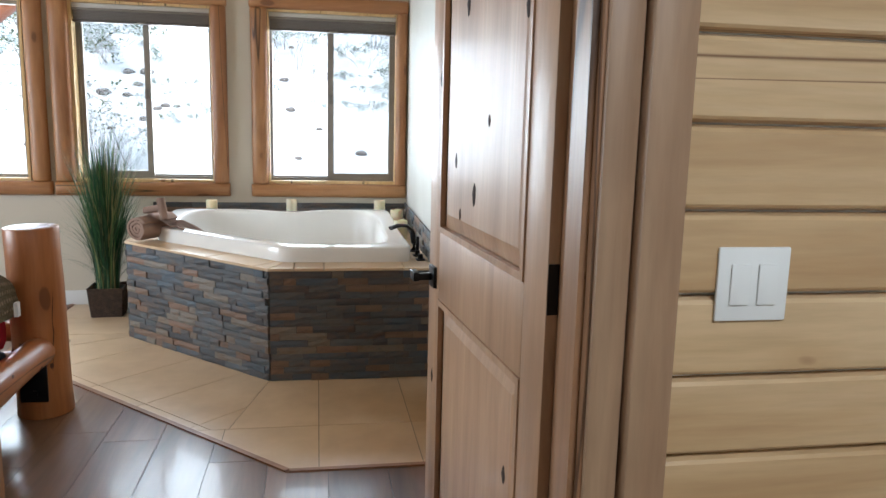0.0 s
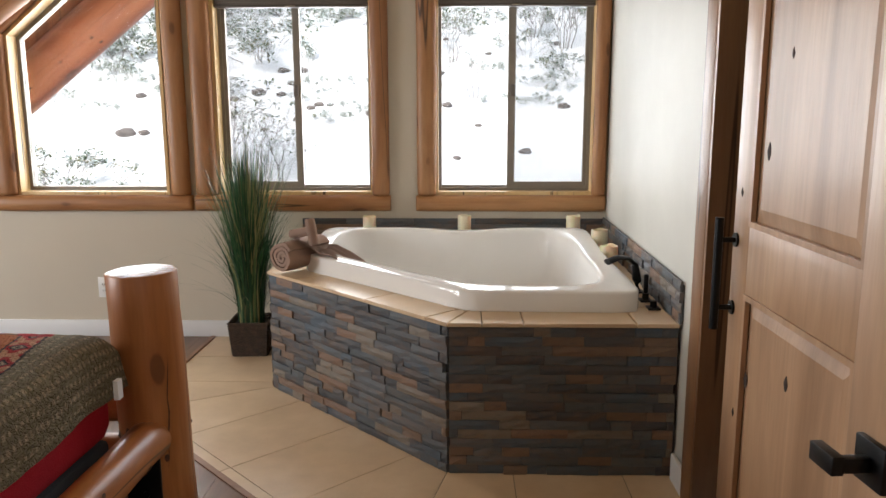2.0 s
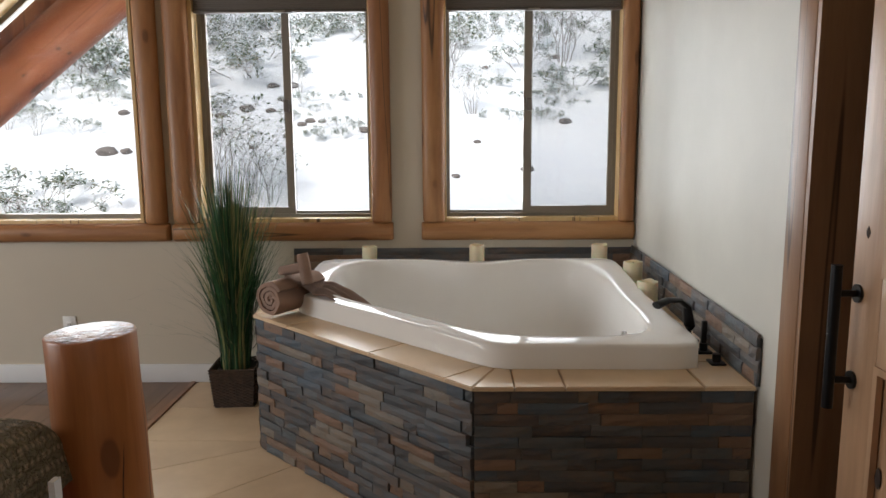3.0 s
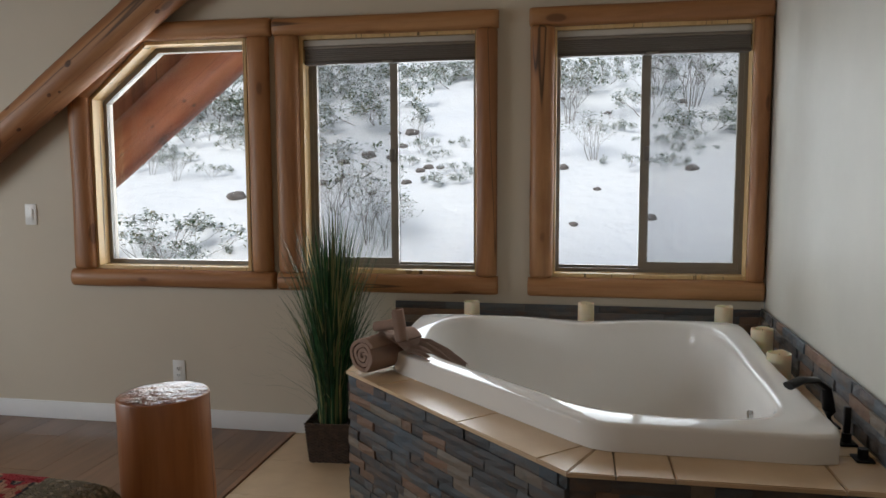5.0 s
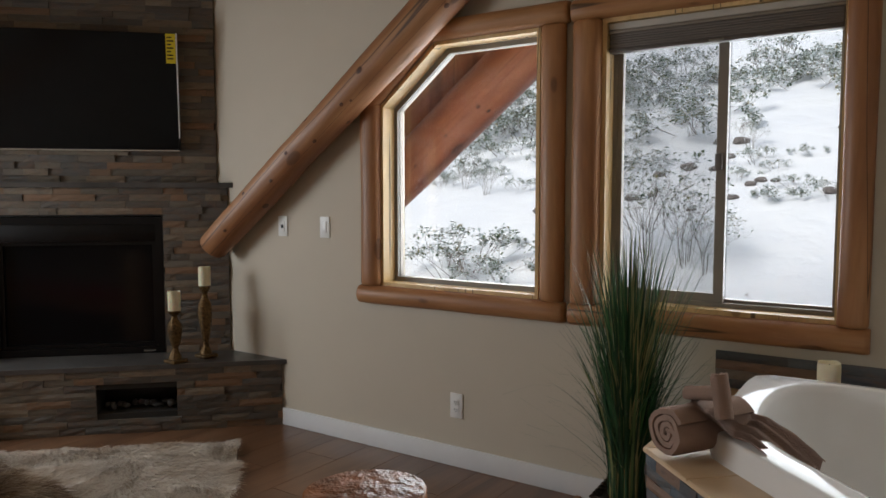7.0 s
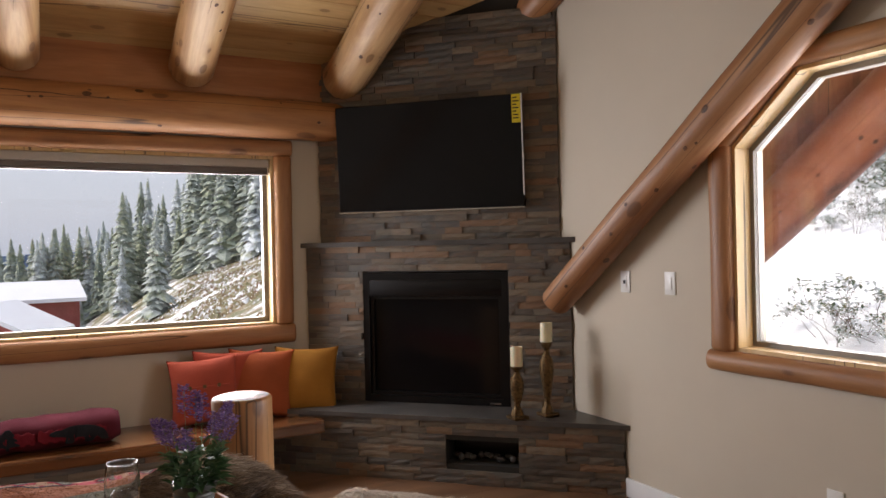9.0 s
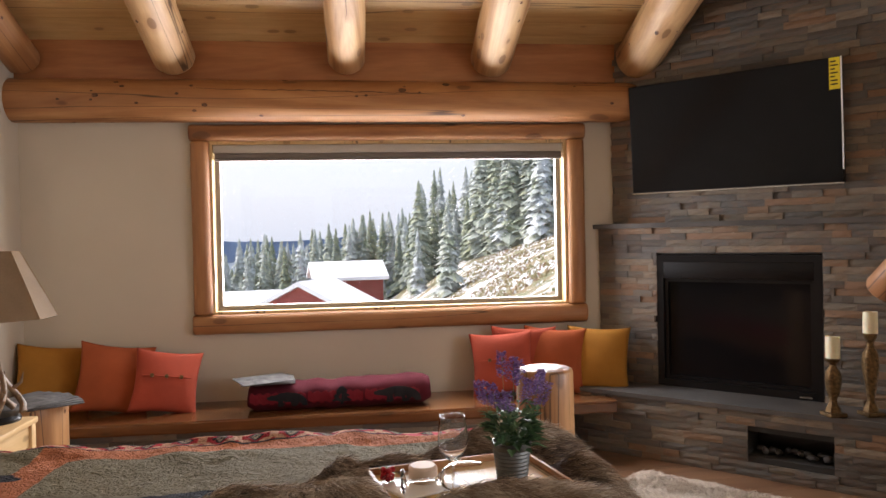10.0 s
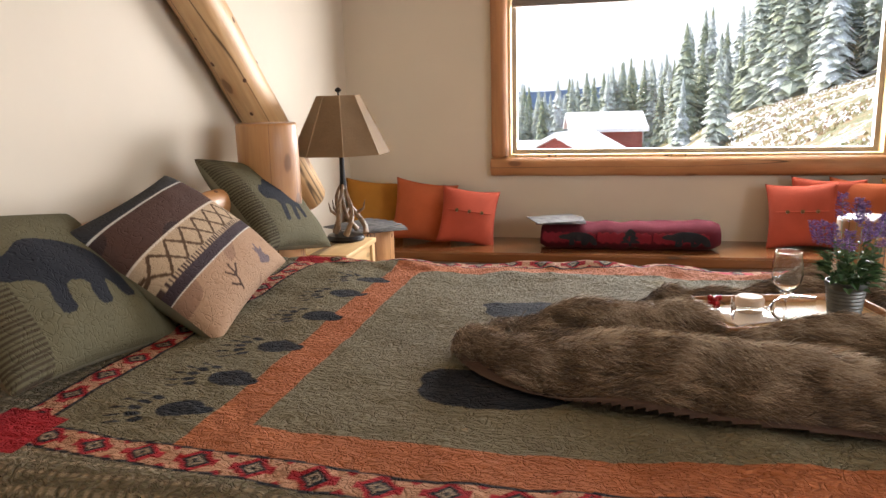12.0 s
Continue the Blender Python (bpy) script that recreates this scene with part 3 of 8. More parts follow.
def slider_window(x0, x1, z0, z1, mid, seed, tr, slide):
    """slide: -1 if the left half slides and has the insect screen, 1 if the right half does."""
    w = window("sliding window with taupe vinyl frame and round log trim", "window_" + str(seed), ((x0 + x1) / 2, 0, z0), "n")
    bm = bmesh.new()
    for a in [(x0, x0 + 0.02, z0 + 0.02, z1 - 0.02), (x1 - 0.02, x1, z0 + 0.02, z1 - 0.02), (x0, x1, z0, z0 + 0.02), (x0, x1, z1 - 0.02, z1)]:
        box(bm, a[0], a[1], -0.012, 0.075, a[2], a[3])
    part("window_liner", bm, M_JAMB_Z, w)
    fw = 0.022
    part("window_frame", frame_bars(bmesh.new(), x0 + 0.004, x1 - 0.004, z0 + 0.004, z1 - 0.004, fw + 0.012, 0.077, 0.15), M_VINYL, w)
    xa, xb = (x0 + fw, mid + 0.028) if slide < 0 else (mid - 0.028, x1 - fw)
    fa, fb_ = (mid - 0.02, x1 - fw) if slide < 0 else (x0 + fw, mid + 0.02)
    part("sash", frame_bars(bmesh.new(), xa, xb, z0 + fw + 0.014, z1 - fw, 0.038, 0.085, 0.112), M_VINYL, w, "sliding sash of taupe vinyl")
    part("fixed_sash", frame_bars(bmesh.new(), fa, fb_, z0 + fw + 0.012, z1 - fw, 0.016, 0.114, 0.14), M_VINYL, w)
    part("latch", boxes((mid - 0.014, mid + 0.016, 0.062, 0.084, (z0 + z1) / 2 - 0.035, (z0 + z1) / 2 + 0.035), bevel=0.006), M_BLIND_DARK, w, "dark sash latch")
    pane(boxes((xa + 0.036, xb - 0.036, 0.096, 0.1, z0 + fw + 0.05, z1 - fw - 0.036)), "pane", w)
    pane(boxes((fa + 0.014, fb_ - 0.014, 0.124, 0.128, z0 + fw + 0.026, z1 - fw - 0.014)), "pane", w)
    sc_ = part("insect_screen", boxes((xa + 0.004, xb - 0.004, 0.1515, 0.1525, z0 + fw, z1 - fw)), M_SCREEN, w, "fine grey insect screen", None)
    sc_.visible_shadow = False
    zs, zh, a, b, c, d, wc, wd = z0 - 0.05, z1 + 0.045, *tr
    trim_log("sill_log", (a, 0, zs), (b, 0, zs), 0.10, w, seed)
    trim_log("head_log", (a, 0, zh), (b, 0, zh), 0.095, w, seed + 7)
    trim_log("side_log", (c, 0, z0 - 0.002), (c, 0, z1 + 0.002), wc, w, seed + 11)
    trim_log("side_log", (d, 0, z0 - 0.002), (d, 0, z1 + 0.002), wd, w, seed + 13)
    bl = thing("roller_blind", ((x0 + x1) / 2, 0.03, 2.03), "raised grey blind with a dark bottom rail", "window blind", "blinds")
    part("cassette", boxes((x0 + 0.022, x1 - 0.022, 0.004, 0.06, 2.098, z1 - 0.022), bevel=0.004), M_BLIND, bl)
    part("top_rail", boxes((x0 + 0.022, x1 - 0.022, 0.000, 0.058, 2.082, 2.0965), bevel=0.003), M_VINYL, bl)
    for k in range(6):
        part("fold", boxes((x0 + 0.026, x1 - 0.026, 0.004 + 0.002 * (k % 2), 0.05, 2.0205 + k * 0.0101, 2.0300 + k * 0.0101), bevel=0.003), M_BLIND_DARK, bl)
    part("bottom_rail", boxes((x0 + 0.024, x1 - 0.024, 0.000, 0.054, 2.002, 2.019), bevel=0.004), M_BLIND_RAIL, bl)
    part("pull_tab", boxes(((x0 + x1) / 2 - 0.03, (x0 + x1) / 2 + 0.03, -0.006, -0.001, 2.004, 2.012), bevel=0.002), M_VINYL, bl)
    return w


M_SCREEN = bpy.data.materials.new("screen_mesh")
M_SCREEN.use_nodes = True
nt = M_SCREEN.node_tree
nt.nodes.clear()
o = nt.nodes.new("ShaderNodeOutputMaterial")
tr, df, mx = (nt.nodes.new(k) for k in ("ShaderNodeBsdfTransparent", "ShaderNodeBsdfDiffuse", "ShaderNodeMixShader"))
df.inputs[0].default_value = (0.10, 0.115, 0.13, 1)
mx.inputs[0].default_value = 0.24
for a, b in ((tr.outputs[0], mx.inputs[1]), (df.outputs[0], mx.inputs[2]), (mx.outputs[0], o.inputs[0])):
    nt.links.new(a, b)
slider_window(-2.30, -1.345, 0.90, 2.15, -1.82, 2, (-2.438, -1.243, -2.366, -1.303, 0.132, 0.108), -1)
slider_window(-0.975, -0.015, 0.90, 2.15, -0.508, 3, (-1.09, 0.050, -1.024, 0.009, 0.12, 0.082), 1)

w = window("clipped-corner fixed window with pine liner and round log trim", "window_1", (-3.06, 0, 0.9), "n")
IN = [(-3.523, 0.918), (-3.523, 1.848), (-3.178, 2.133), (-2.618, 2.133), (-2.618, 0.918)]


def ring_poly(bm, outer, inner, y0, y1):
    n = len(outer)
    v = [[bm.verts.new((p[0], y, p[1])) for p in poly] for poly in (outer, inner) for y in (y0, y1)]
    o0, o1, i0, i1 = v
    for k in range(n):
        j = (k + 1) % n
        for q in ((o0[k], o0[j], i0[j], i0[k]), (o1[k], o1[j], i1[j], i1[k]), (i0[k], i0[j], i1[j], i1[k]), (o0[k], o0[j], o1[j], o1[k])):
            bm.faces.new(q)
    bmesh.ops.recalc_face_normals(bm, faces=bm.faces)
    return bm


FR = [(-3.503, 0.942), (-3.503, 1.833), (-3.163, 2.108), (-2.660, 2.108), (-2.660, 0.942)]
part("window_liner", ring_poly(bmesh.new(), W1, IN, -0.012, 0.085), M_JAMB_Z, w, smooth=None)
part("window_frame", ring_poly(bmesh.new(), IN, FR, 0.087, 0.14), M_VINYL, w, smooth=None)
pane(prism(bmesh.new(), FR, 0.11, 0.114, "y"), "pane", w)
trim_log("sill_log", (-3.685, 0, 0.85), (-2.455, 0, 0.85), 0.10, w, 21)
trim_log("side_log", (-3.60, 0, 0.898), (-3.60, 0, 1.865), 0.125, w, 22)
trim_log("slant_log", (-3.635, 0, 1.85), (-3.205, 0, 2.215), 0.11, w, 23)
trim_log("head_log", (-3.25, 0, 2.20), (-2.45, 0, 2.20), 0.10, w, 24)
trim_log("side_log", (-2.527, 0, 0.898), (-2.527, 0, 2.152), 0.118, w, 25)

w = window("wide fixed window with pine liner and round log trim", "window_4", (XW, -2.7, 0.92), "w")
bm = bmesh.new()
for y0, y1, z0, z1 in [(-3.88, -3.86, 0.94, 2.03), (-1.52, -1.50, 0.94, 2.03), (-3.88, -1.50, 0.92, 0.94), (-3.88, -1.50, 2.03, 2.05)]:
    box(bm, XW - 0.085, XW + 0.012, y0, y1, z0, z1)
part("window_liner", bm, M_JAMB_Z, w)
part("window_frame", frame_bars(bmesh.new(), -3.86, -1.52, 0.94, 2.03, 0.03, XW - 0.14, XW - 0.087, "y"), M_VINYL, w)
pane(boxes((XW - 0.115, XW - 0.111, -3.83, -1.55, 0.97, 2.0)), "pane", w)
trim_log("sill_log", (XW, -4.0, 0.86), (XW, -1.375, 0.86), 0.13, w, 31)
trim_log("head_log", (XW, -4.0, 2.105), (XW, -1.375, 2.105), 0.11, w, 32)
trim_log("side_log", (XW, -3.935, 0.925), (XW, -3.935, 2.05), 0.12, w, 33)
trim_log("side_log", (XW, -1.44, 0.925), (XW, -1.44, 2.05), 0.12, w, 34)
bl = thing("roller_blind", (XW, -2.7, 1.93), "raised wide grey blind with a dark bottom rail", "window blind", "blinds")
part("cassette", boxes((XW - 0.06, XW - 0.004, -3.855, -1.525, 1.975, 2.028), bevel=0.004), M_BLIND, bl)
part("folded_fabric", boxes((XW - 0.055, XW - 0.008, -3.85, -1.53, 1.94, 1.973), bevel=0.004), M_BLIND_DARK, bl)
part("bottom_rail", boxes((XW - 0.055, XW - 0.006, -3.85, -1.53, 1.925, 1.938), bevel=0.003), M_BLIND_DARK, bl)

# baseboards
structure("baseboard_north", boxes((-4.31, -1.80, -0.016, -0.001, 0.0, 0.105), bevel=0.003), M_WHITE, "white baseboard")
structure("baseboard_east", boxes((-0.016, -0.001, -1.985, -1.84, 0.0, 0.105), bevel=0.003), M_WHITE, "white baseboard")
structure("baseboard_south", boxes((-6.0, -1.6, YS + 0.001, YS + 0.016, 0.0, 0.105), bevel=0.003), M_WHITE, "white baseboard")

# ---- doors ----
def door_panels(bm_frame, w, h, t, stile, rails):
    """Frame-and-panel door: x 0..w, y 0..t, z 0..h. rails: list of (z0, z1)."""
    box(bm_frame, 0, stile, 0, t, 0, h, bevel=0.003)
    box(bm_frame, w - stile, w, 0, t, 0, h, bevel=0.003)
    for z0, z1 in rails:
        box(bm_frame, stile, w - stile, 0, t, z0, z1, bevel=0.003)
    return bm_frame


def raised_panel(x0, x1, z0, z1, t):
    bm = bmesh.new()
    rim = 0.055
    for s, y in ((1, t - 0.012), (-1, 0.012)):
        o = [(x0, z0), (x1, z0), (x1, z1), (x0, z1)]
        i = [(x0 + rim, z0 + rim), (x1 - rim, z0 + rim), (x1 - rim, z1 - rim), (x0 + rim, z1 - rim)]
        a = [bm.verts.new((p[0], y - s * 0.006, p[1])) for p in o]
        b = [bm.verts.new((p[0], y + s * 0.006, p[1])) for p in i]
        for k in range(4):
            bm.faces.new((a[k], a[(k + 1) % 4], b[(k + 1) % 4], b[k]))
        bm.faces.new(b)
    bmesh.ops.recalc_face_normals(bm, faces=bm.faces)
    return bm


def moulding(x0, x1, z0, z1, t):
    bm = bmesh.new()
    for y in (0.004, t - 0.004):
        frame_bars(bm, x0, x1, z0, z1, 0.016, y - 0.007, y + 0.007)
    return bm


def alder_door(name, at, w, h, t, label, knots):
    d = thing(name, at.translation, label, "door", kind="structure")
    base = at.copy()
    ORIGIN[d.name] = Vector(at.translation)
    rails = [(0, 0.2), (0.86, 1.05), (h - 0.12, h)]
    st = 0.115
    part("door_frame", door_panels(bmesh.new(), w, h, t, st, rails), M_ALDER, d, at=base)
    for z0, z1 in ((0.2, 0.86), (1.05, h - 0.12)):
        part("door_panel", raised_panel(st, w - st, z0, z1, t), M_ALDER, d, at=base, smooth=None)
        part("panel_moulding", moulding(st, w - st, z0, z1, t), M_ALDER, d, at=base, smooth=None)
    for x, z, r in knots:
        bm = bmesh.new()
        bmesh.ops.create_uvsphere(bm, u_segments=10, v_segments=6, radius=1.0)
        r *= 0.72
        bmesh.ops.scale(bm, vec=(r * 0.45, 0.002, r), verts=bm.verts)
        for v in bm.verts:
            v.co.x += 0.3 * r * noise.noise(v.co * 80)
        inside = st + 0.03 < x < w - st - 0.03 and (z < 0.83 or z > 1.08)
        bmesh.ops.translate(bm, vec=(x, 0.006 if inside else 0.0, z), verts=bm.verts)
        part("knot", bm, M_KNOT, d, at=base)
    return d


# entry door: hinged at the doorway's right jamb, standing open into the room; local x runs from the free edge to the hinge
HX, HY, FXX, FY = -0.222, -4.445, -0.29, -3.545
ang = math.degrees(math.atan2(HY - FY, HX - FXX))
at = pose(FXX, FY, 0.012, 0, 0, ang)
dw = math.hypot(HX - FXX, HY - FY)
entry = alder_door("door_1", at, dw, 2.02, 0.044, "knotty alder frame-and-panel door standing open, with a black lever",
                   [(0.06, 1.72, 0.03), (0.10, 1.46, 0.03), (0.25, 1.25, 0.028), (0.3, 1.12, 0.022), (0.42, 1.18, 0.04), (0.33, 1.62, 0.04), (0.06, 0.62, 0.03), (0.74, 1.56, 0.035), (0.7, 0.62, 0.03), (0.3, 1.9, 0.03), (0.52, 1.35, 0.02)])
part("lever_rose", boxes((0.035, 0.095, -0.01, 0.0, 0.885, 0.945), bevel=0.002), M_BLACK, entry, "black square rose", at=at)
bm = boxes((0.058, 0.074, -0.05, -0.01, 0.905, 0.925), (0.02, 0.074, -0.062, -0.045, 0.902, 0.928), bevel=0.002)
part("lever", bm, M_BLACK, entry, "black lever handle", at=at)
part("lever_rose", boxes((0.035, 0.095, 0.044, 0.054, 0.885, 0.945), bevel=0.002), M_BLACK, entry, at=at)
for z in (0.2, 1.06, 1.82):
    part("hinge", boxes((dw - 0.002, dw + 0.002, 0.002, 0.042, z - 0.045, z + 0.045), (dw + 0.002, dw + 0.055, 0.04, 0.044, z - 0.045, z + 0.045)), M_BLACK, entry, "black butt hinge", at=at)
    bm = bmesh.new()
    tube(bm, [(dw + 0.004, 0.046, z - 0.052), (dw + 0.004, 0.046, z + 0.055)], 0.006, 10)
    part("hinge_pin", bm, M_CHROME, entry, at=at)
# door frame: jambs and casings of the entry doorway
bm = bmesh.new()
box(bm, -1.13, -1.11, -4.59, -4.44, 0, 2.08), box(bm, -0.20, -0.18, -4.59, -4.44, 0, 2.08), box(bm, -1.11, -0.20, -4.59, -4.44, 2.06, 2.08)
part_ob = structure("trim_door_jamb", bm, M_ALDER_DARK, "stained alder door jamb")
bm = bmesh.new()
box(bm, -1.11, -1.10, -4.57, -4.50, 0, 2.06), box(bm, -0.212, -0.20, -4.57, -4.50, 0, 2.06)
structure("trim_door_stop", bm, M_ALDER_DARK, "door stop strip")
bm = bmesh.new()
for y0, y1, q in ((-4.449, -4.432, 0.1), (-4.60, -4.581, 0.055)):
    box(bm, -1.115 - q, -1.115, y0, y1, 0, 2.17, bevel=0.004), box(bm, -0.195, -0.195 + q, y0, y1, 0, 2.17, bevel=0.004), box(bm, -1.115, -0.195, y0, y1, 2.065, 2.17, bevel=0.004)
structure("trim_door_casing", bm, M_CASING, "alder door casing")
structure("trim_corner_board", boxes((-0.138, -0.068, -4.625, -4.581, 0, 2.5), bevel=0.006), M_CASING, "rough-sawn upright board beside the pine siding")

# sliding room door in the east wall
structure("trim_slider_casing", boxes((-0.02, -0.001, -2.09, -1.99, 0, 2.17), (-0.02, -0.001, -3.30, -3.2, 0, 2.17), (-0.02, -0.001, -3.2, -2.09, 2.07, 2.17), bevel=0.004), M_ALDER_DARK, "alder door casing")
structure("trim_slider_jamb", boxes((-0.018, 0.13, -2.11, -2.0905, 0, 2.08), (-0.018, 0.13, -3.1995, -3.18, 0, 2.08), (-0.018, 0.13, -3.18, -2.11, 2.06, 2.0795)), M_ALDER_DARK, "alder jamb")
at2 = pose(0.002 - 0.02, -2.34, 0.012, 0, 0, -90)
sl = alder_door("door_2", at2 @ pose(0, 0, 0), 0.83, 2.03, 0.04, "knotty alder panel door with a long black bar handle",
                [(0.05, 1.14, 0.02), (0.2, 1.26, 0.035), (0.3, 1.5, 0.02), (0.15, 0.62, 0.035), (0.4, 0.7, 0.03), (0.09, 0.5, 0.02), (0.3, 1.75, 0.02)])
bm = bmesh.new()
tube(bm, [(0.03, -0.052, 0.735), (0.03, -0.052, 1.065)], 0.0125, 14)
part("bar_handle", bm, M_BLACK, sl, "black iron bar handle", at=at2)
for z in (0.80, 1.0):
    bm = bmesh.new()
    tube(bm, [(0.03, -0.045, z), (0.03, 0.0, z)], 0.008, 10)
    tube(bm, [(0.03, -0.006, z), (0.03, 0.0, z)], 0.021, 14)
    part("handle_post", bm, M_BLACK, sl, at=at2)

mir = thing("mirror", (-0.02, -3.8, 0.9), "dark-framed mirror on the wall behind the open door", "mirror")
part("frame", frame_bars(bmesh.new(), -4.35, -3.57, 0.86, 1.95, 0.035, -0.03, -0.002, "y"), M_BLACK, mir)
m = Nodes("mirror_silver", 0.0, 1.0)
m.color((0.9, 0.9, 0.9))
part("mirror_glass", boxes((-0.02, -0.004, -4.315, -3.605, 0.895, 1.915)), m.m, mir, smooth=None)

# pine siding of the hallway
bm = bmesh.new()
z = 0.023
while z < 2.5:
    prism(bm, [(-4.581, z), (-4.598, z + 0.005), (-4.602, z + 0.010), (-4.602, z + 0.120), (-4.598, z + 0.126), (-4.581, z + 0.131)], -0.067, 1.5, "x")
    z += 0.134
structure("wall_siding", bm, M_SIDING, "knotty pine tongue-and-groove siding", 20)


def plate(name, loc, rz, w, h, kind_, label):
    """A wall plate facing local -y."""
    p = thing(name, loc, label, "electrical fitting")
    at = pose(*loc, 0, 0, rz)
    part("plate", boxes((-w / 2, w / 2, -0.007, 0, -h / 2, h / 2), bevel=0.003), M_PLATE, p, at=at)
    if kind_ == "outlet":
        for z in (0.02, -0.02):
            part("socket", boxes((-0.017, 0.017, -0.010, -0.006, z - 0.014, z + 0.014), bevel=0.003), M_PLATE, p, at=at)
            part("slots", boxes((-0.008, -0.005, -0.0112, -0.0105, z - 0.004, z + 0.006), (0.005, 0.008, -0.0112, -0.0105, z - 0.004, z + 0.006), (-0.002, 0.002, -0.0112, -0.0105, z - 0.011, z - 0.007)), M_BLACK, p, at=at)
    else:
        n = 2 if kind_ == "double" else 1
        for i in range(n):
            cx = (i - (n - 1) / 2) * 0.047
            part("rocker", boxes((cx - 0.0165, cx + 0.0165, -0.011, -0.0072, -0.033, 0.033), bevel=0.002), M_PLATE, p, at=at)
            if kind_ == "control":
                part("button", boxes((cx - 0.009, cx + 0.009, -0.0125, -0.011, -0.012, 0.01)), M_BLACK, p, at=at)
    return p


plate("light_switch", (0.062, -4.602, 1.114), 0, 0.122, 0.118, "double", "white double rocker switch plate on pine siding")
plate("light_switch", (-3.955, 0, 1.203), 0, 0.075, 0.12, "single", "white single rocker switch plate on the beige wall")
plate("wall_control", (-4.292, 0, 1.202), 0, 0.075, 0.12, "control", "white wall control plate on the beige wall")
plate("wall_outlet", (-3.06, 0, 0.315), 0, 0.075, 0.13, "outlet", "white outlet plate low on the beige wall")

# ---- the corner tub ----
def clip(poly, a, b):
    """Keep of a polygon what lies left of the line from a to b."""
    out = []
    n = Vector((-(b[1] - a[1]), b[0] - a[0]))
    d = [(p[0] - a[0]) * n.x + (p[1] - a[1]) * n.y for p in poly]
    for i, p in enumerate(poly):
        q, dp, dq = poly[(i + 1) % len(poly)], d[i], d[(i + 1) % len(poly)]
        if dp >= 0:
            out.append(p)
        if dp * dq < 0:
            t = dp / (dp - dq)
            out.append((p[0] + (q[0] - p[0]) * t, p[1] + (q[1] - p[1]) * t))
    return out


def ccw(poly):
    a = sum(p[0] * q[1] - q[0] * p[1] for p, q in zip(poly, poly[1:] + poly[:1]))
    return poly if a > 0 else poly[::-1]


def clip_in(poly, region, gap=0.0):
    region = ccw(region)
    for a, b in zip(region, region[1:] + region[:1]):
        d = Vector((b[0] - a[0], b[1] - a[1])).normalized()
        off = (-d.y * gap, d.x * gap)
        poly = clip(poly, (a[0] + off[0], a[1] + off[1]), (b[0] + off[0], b[1] + off[1]))
        if len(poly) < 3:
            return []
    clean = []
    for p in poly:
        if not clean or (abs(p[0] - clean[-1][0]) + abs(p[1] - clean[-1][1])) > 1e-4:
            clean.append(p)
    return clean if len(clean) > 2 else []


def smooth_ring(pts, times=3):
    for _ in range(times):
        pts = [q for a, b in zip(pts, pts[1:] + pts[:1]) for q in ((a[0] * 0.75 + b[0] * 0.25, a[1] * 0.75 + b[1] * 0.25), (a[0] * 0.25 + b[0] * 0.75, a[1] * 0.25 + b[1] * 0.75))]
    return pts


def resample(pts, n):
    """n points evenly spaced along a closed ring."""
    seg = [math.dist(a, b) for a, b in zip(pts, pts[1:] + pts[:1])]
    total, out, i, run = sum(seg), [], 0, 0.0
    for k in range(n):
        t = total * k / n
        while run + seg[i] < t:
            run += seg[i]
            i += 1
        f = (t - run) / seg[i]
        a, b = pts[i], pts[(i + 1) % len(pts)]
        out.append((a[0] + (b[0] - a[0]) * f, a[1] + (b[1] - a[1]) * f))
    return out


tub_deck = thing("tub_surround", (-0.9, -0.9, 0), "blue-grey slate clad corner tub platform with cream tile deck", "tub surround")
core = [(-1.765, -0.02), (-1.765, -0.886), (-0.858, -1.805), (-0.018, -1.805), (-0.018 + WALL_LEAN * 0.95, -0.02)]
part("platform", prism(bmesh.new(), core, 0, 0.20), M_MORTAR, tub_deck, smooth=None)
part("platform_rim", prism(bmesh.new(), [(-1.765, -0.02), (-1.765, -0.886), (-0.858, -1.805), (-0.018, -1.805), (-0.018, -1.70), (-0.84, -1.70), (-1.66, -0.88), (-1.66, -0.02)], 0.202, 0.588), M_MORTAR, tub_deck, smooth=None)
# cream deck tiles
deck_a = [(-1.787, -0.004), (-1.787, -0.896), (-1.57, -0.80), (-1.57, -0.004)]
deck_tiles = []
D0, D1, D2, D3 = Vector((-1.787, -0.896)), Vector((-0.866, -1.832)), Vector((-0.003, -1.832)), None
dd = (D1 - D0).normalized()
nn = Vector((-dd.y, dd.x))
L = (D1 - D0).length
cuts = [0, 0.27, 0.80, 1.19, L]
diag_region = [tuple(D0), tuple(D1), (-0.76, -1.58), (-1.57, -0.80)]
for a, b in zip(cuts, cuts[1:]):
    r = [tuple(D0 + dd * a - nn * 0.3), tuple(D0 + dd * b - nn * 0.3), tuple(D0 + dd * b + nn * 0.6), tuple(D0 + dd * a + nn * 0.6)]
    if a == 0:
        r = [tuple(D0 - dd * 0.3 - nn * 0.3), tuple(D0 + dd * b - nn * 0.3), tuple(D0 + dd * b + nn * 0.6), tuple(D0 - dd * 0.3 + nn * 0.6)]
    if b == L:
        r = [tuple(D0 + dd * a - nn * 0.3), tuple(D0 + dd * (b + 0.3) - nn * 0.3), tuple(D0 + dd * (b + 0.3) + nn * 0.6), tuple(D0 + dd * a + nn * 0.6)]
    deck_tiles.append(clip_in(clip_in(r, diag_region, 0.0015), r, 0.0015))
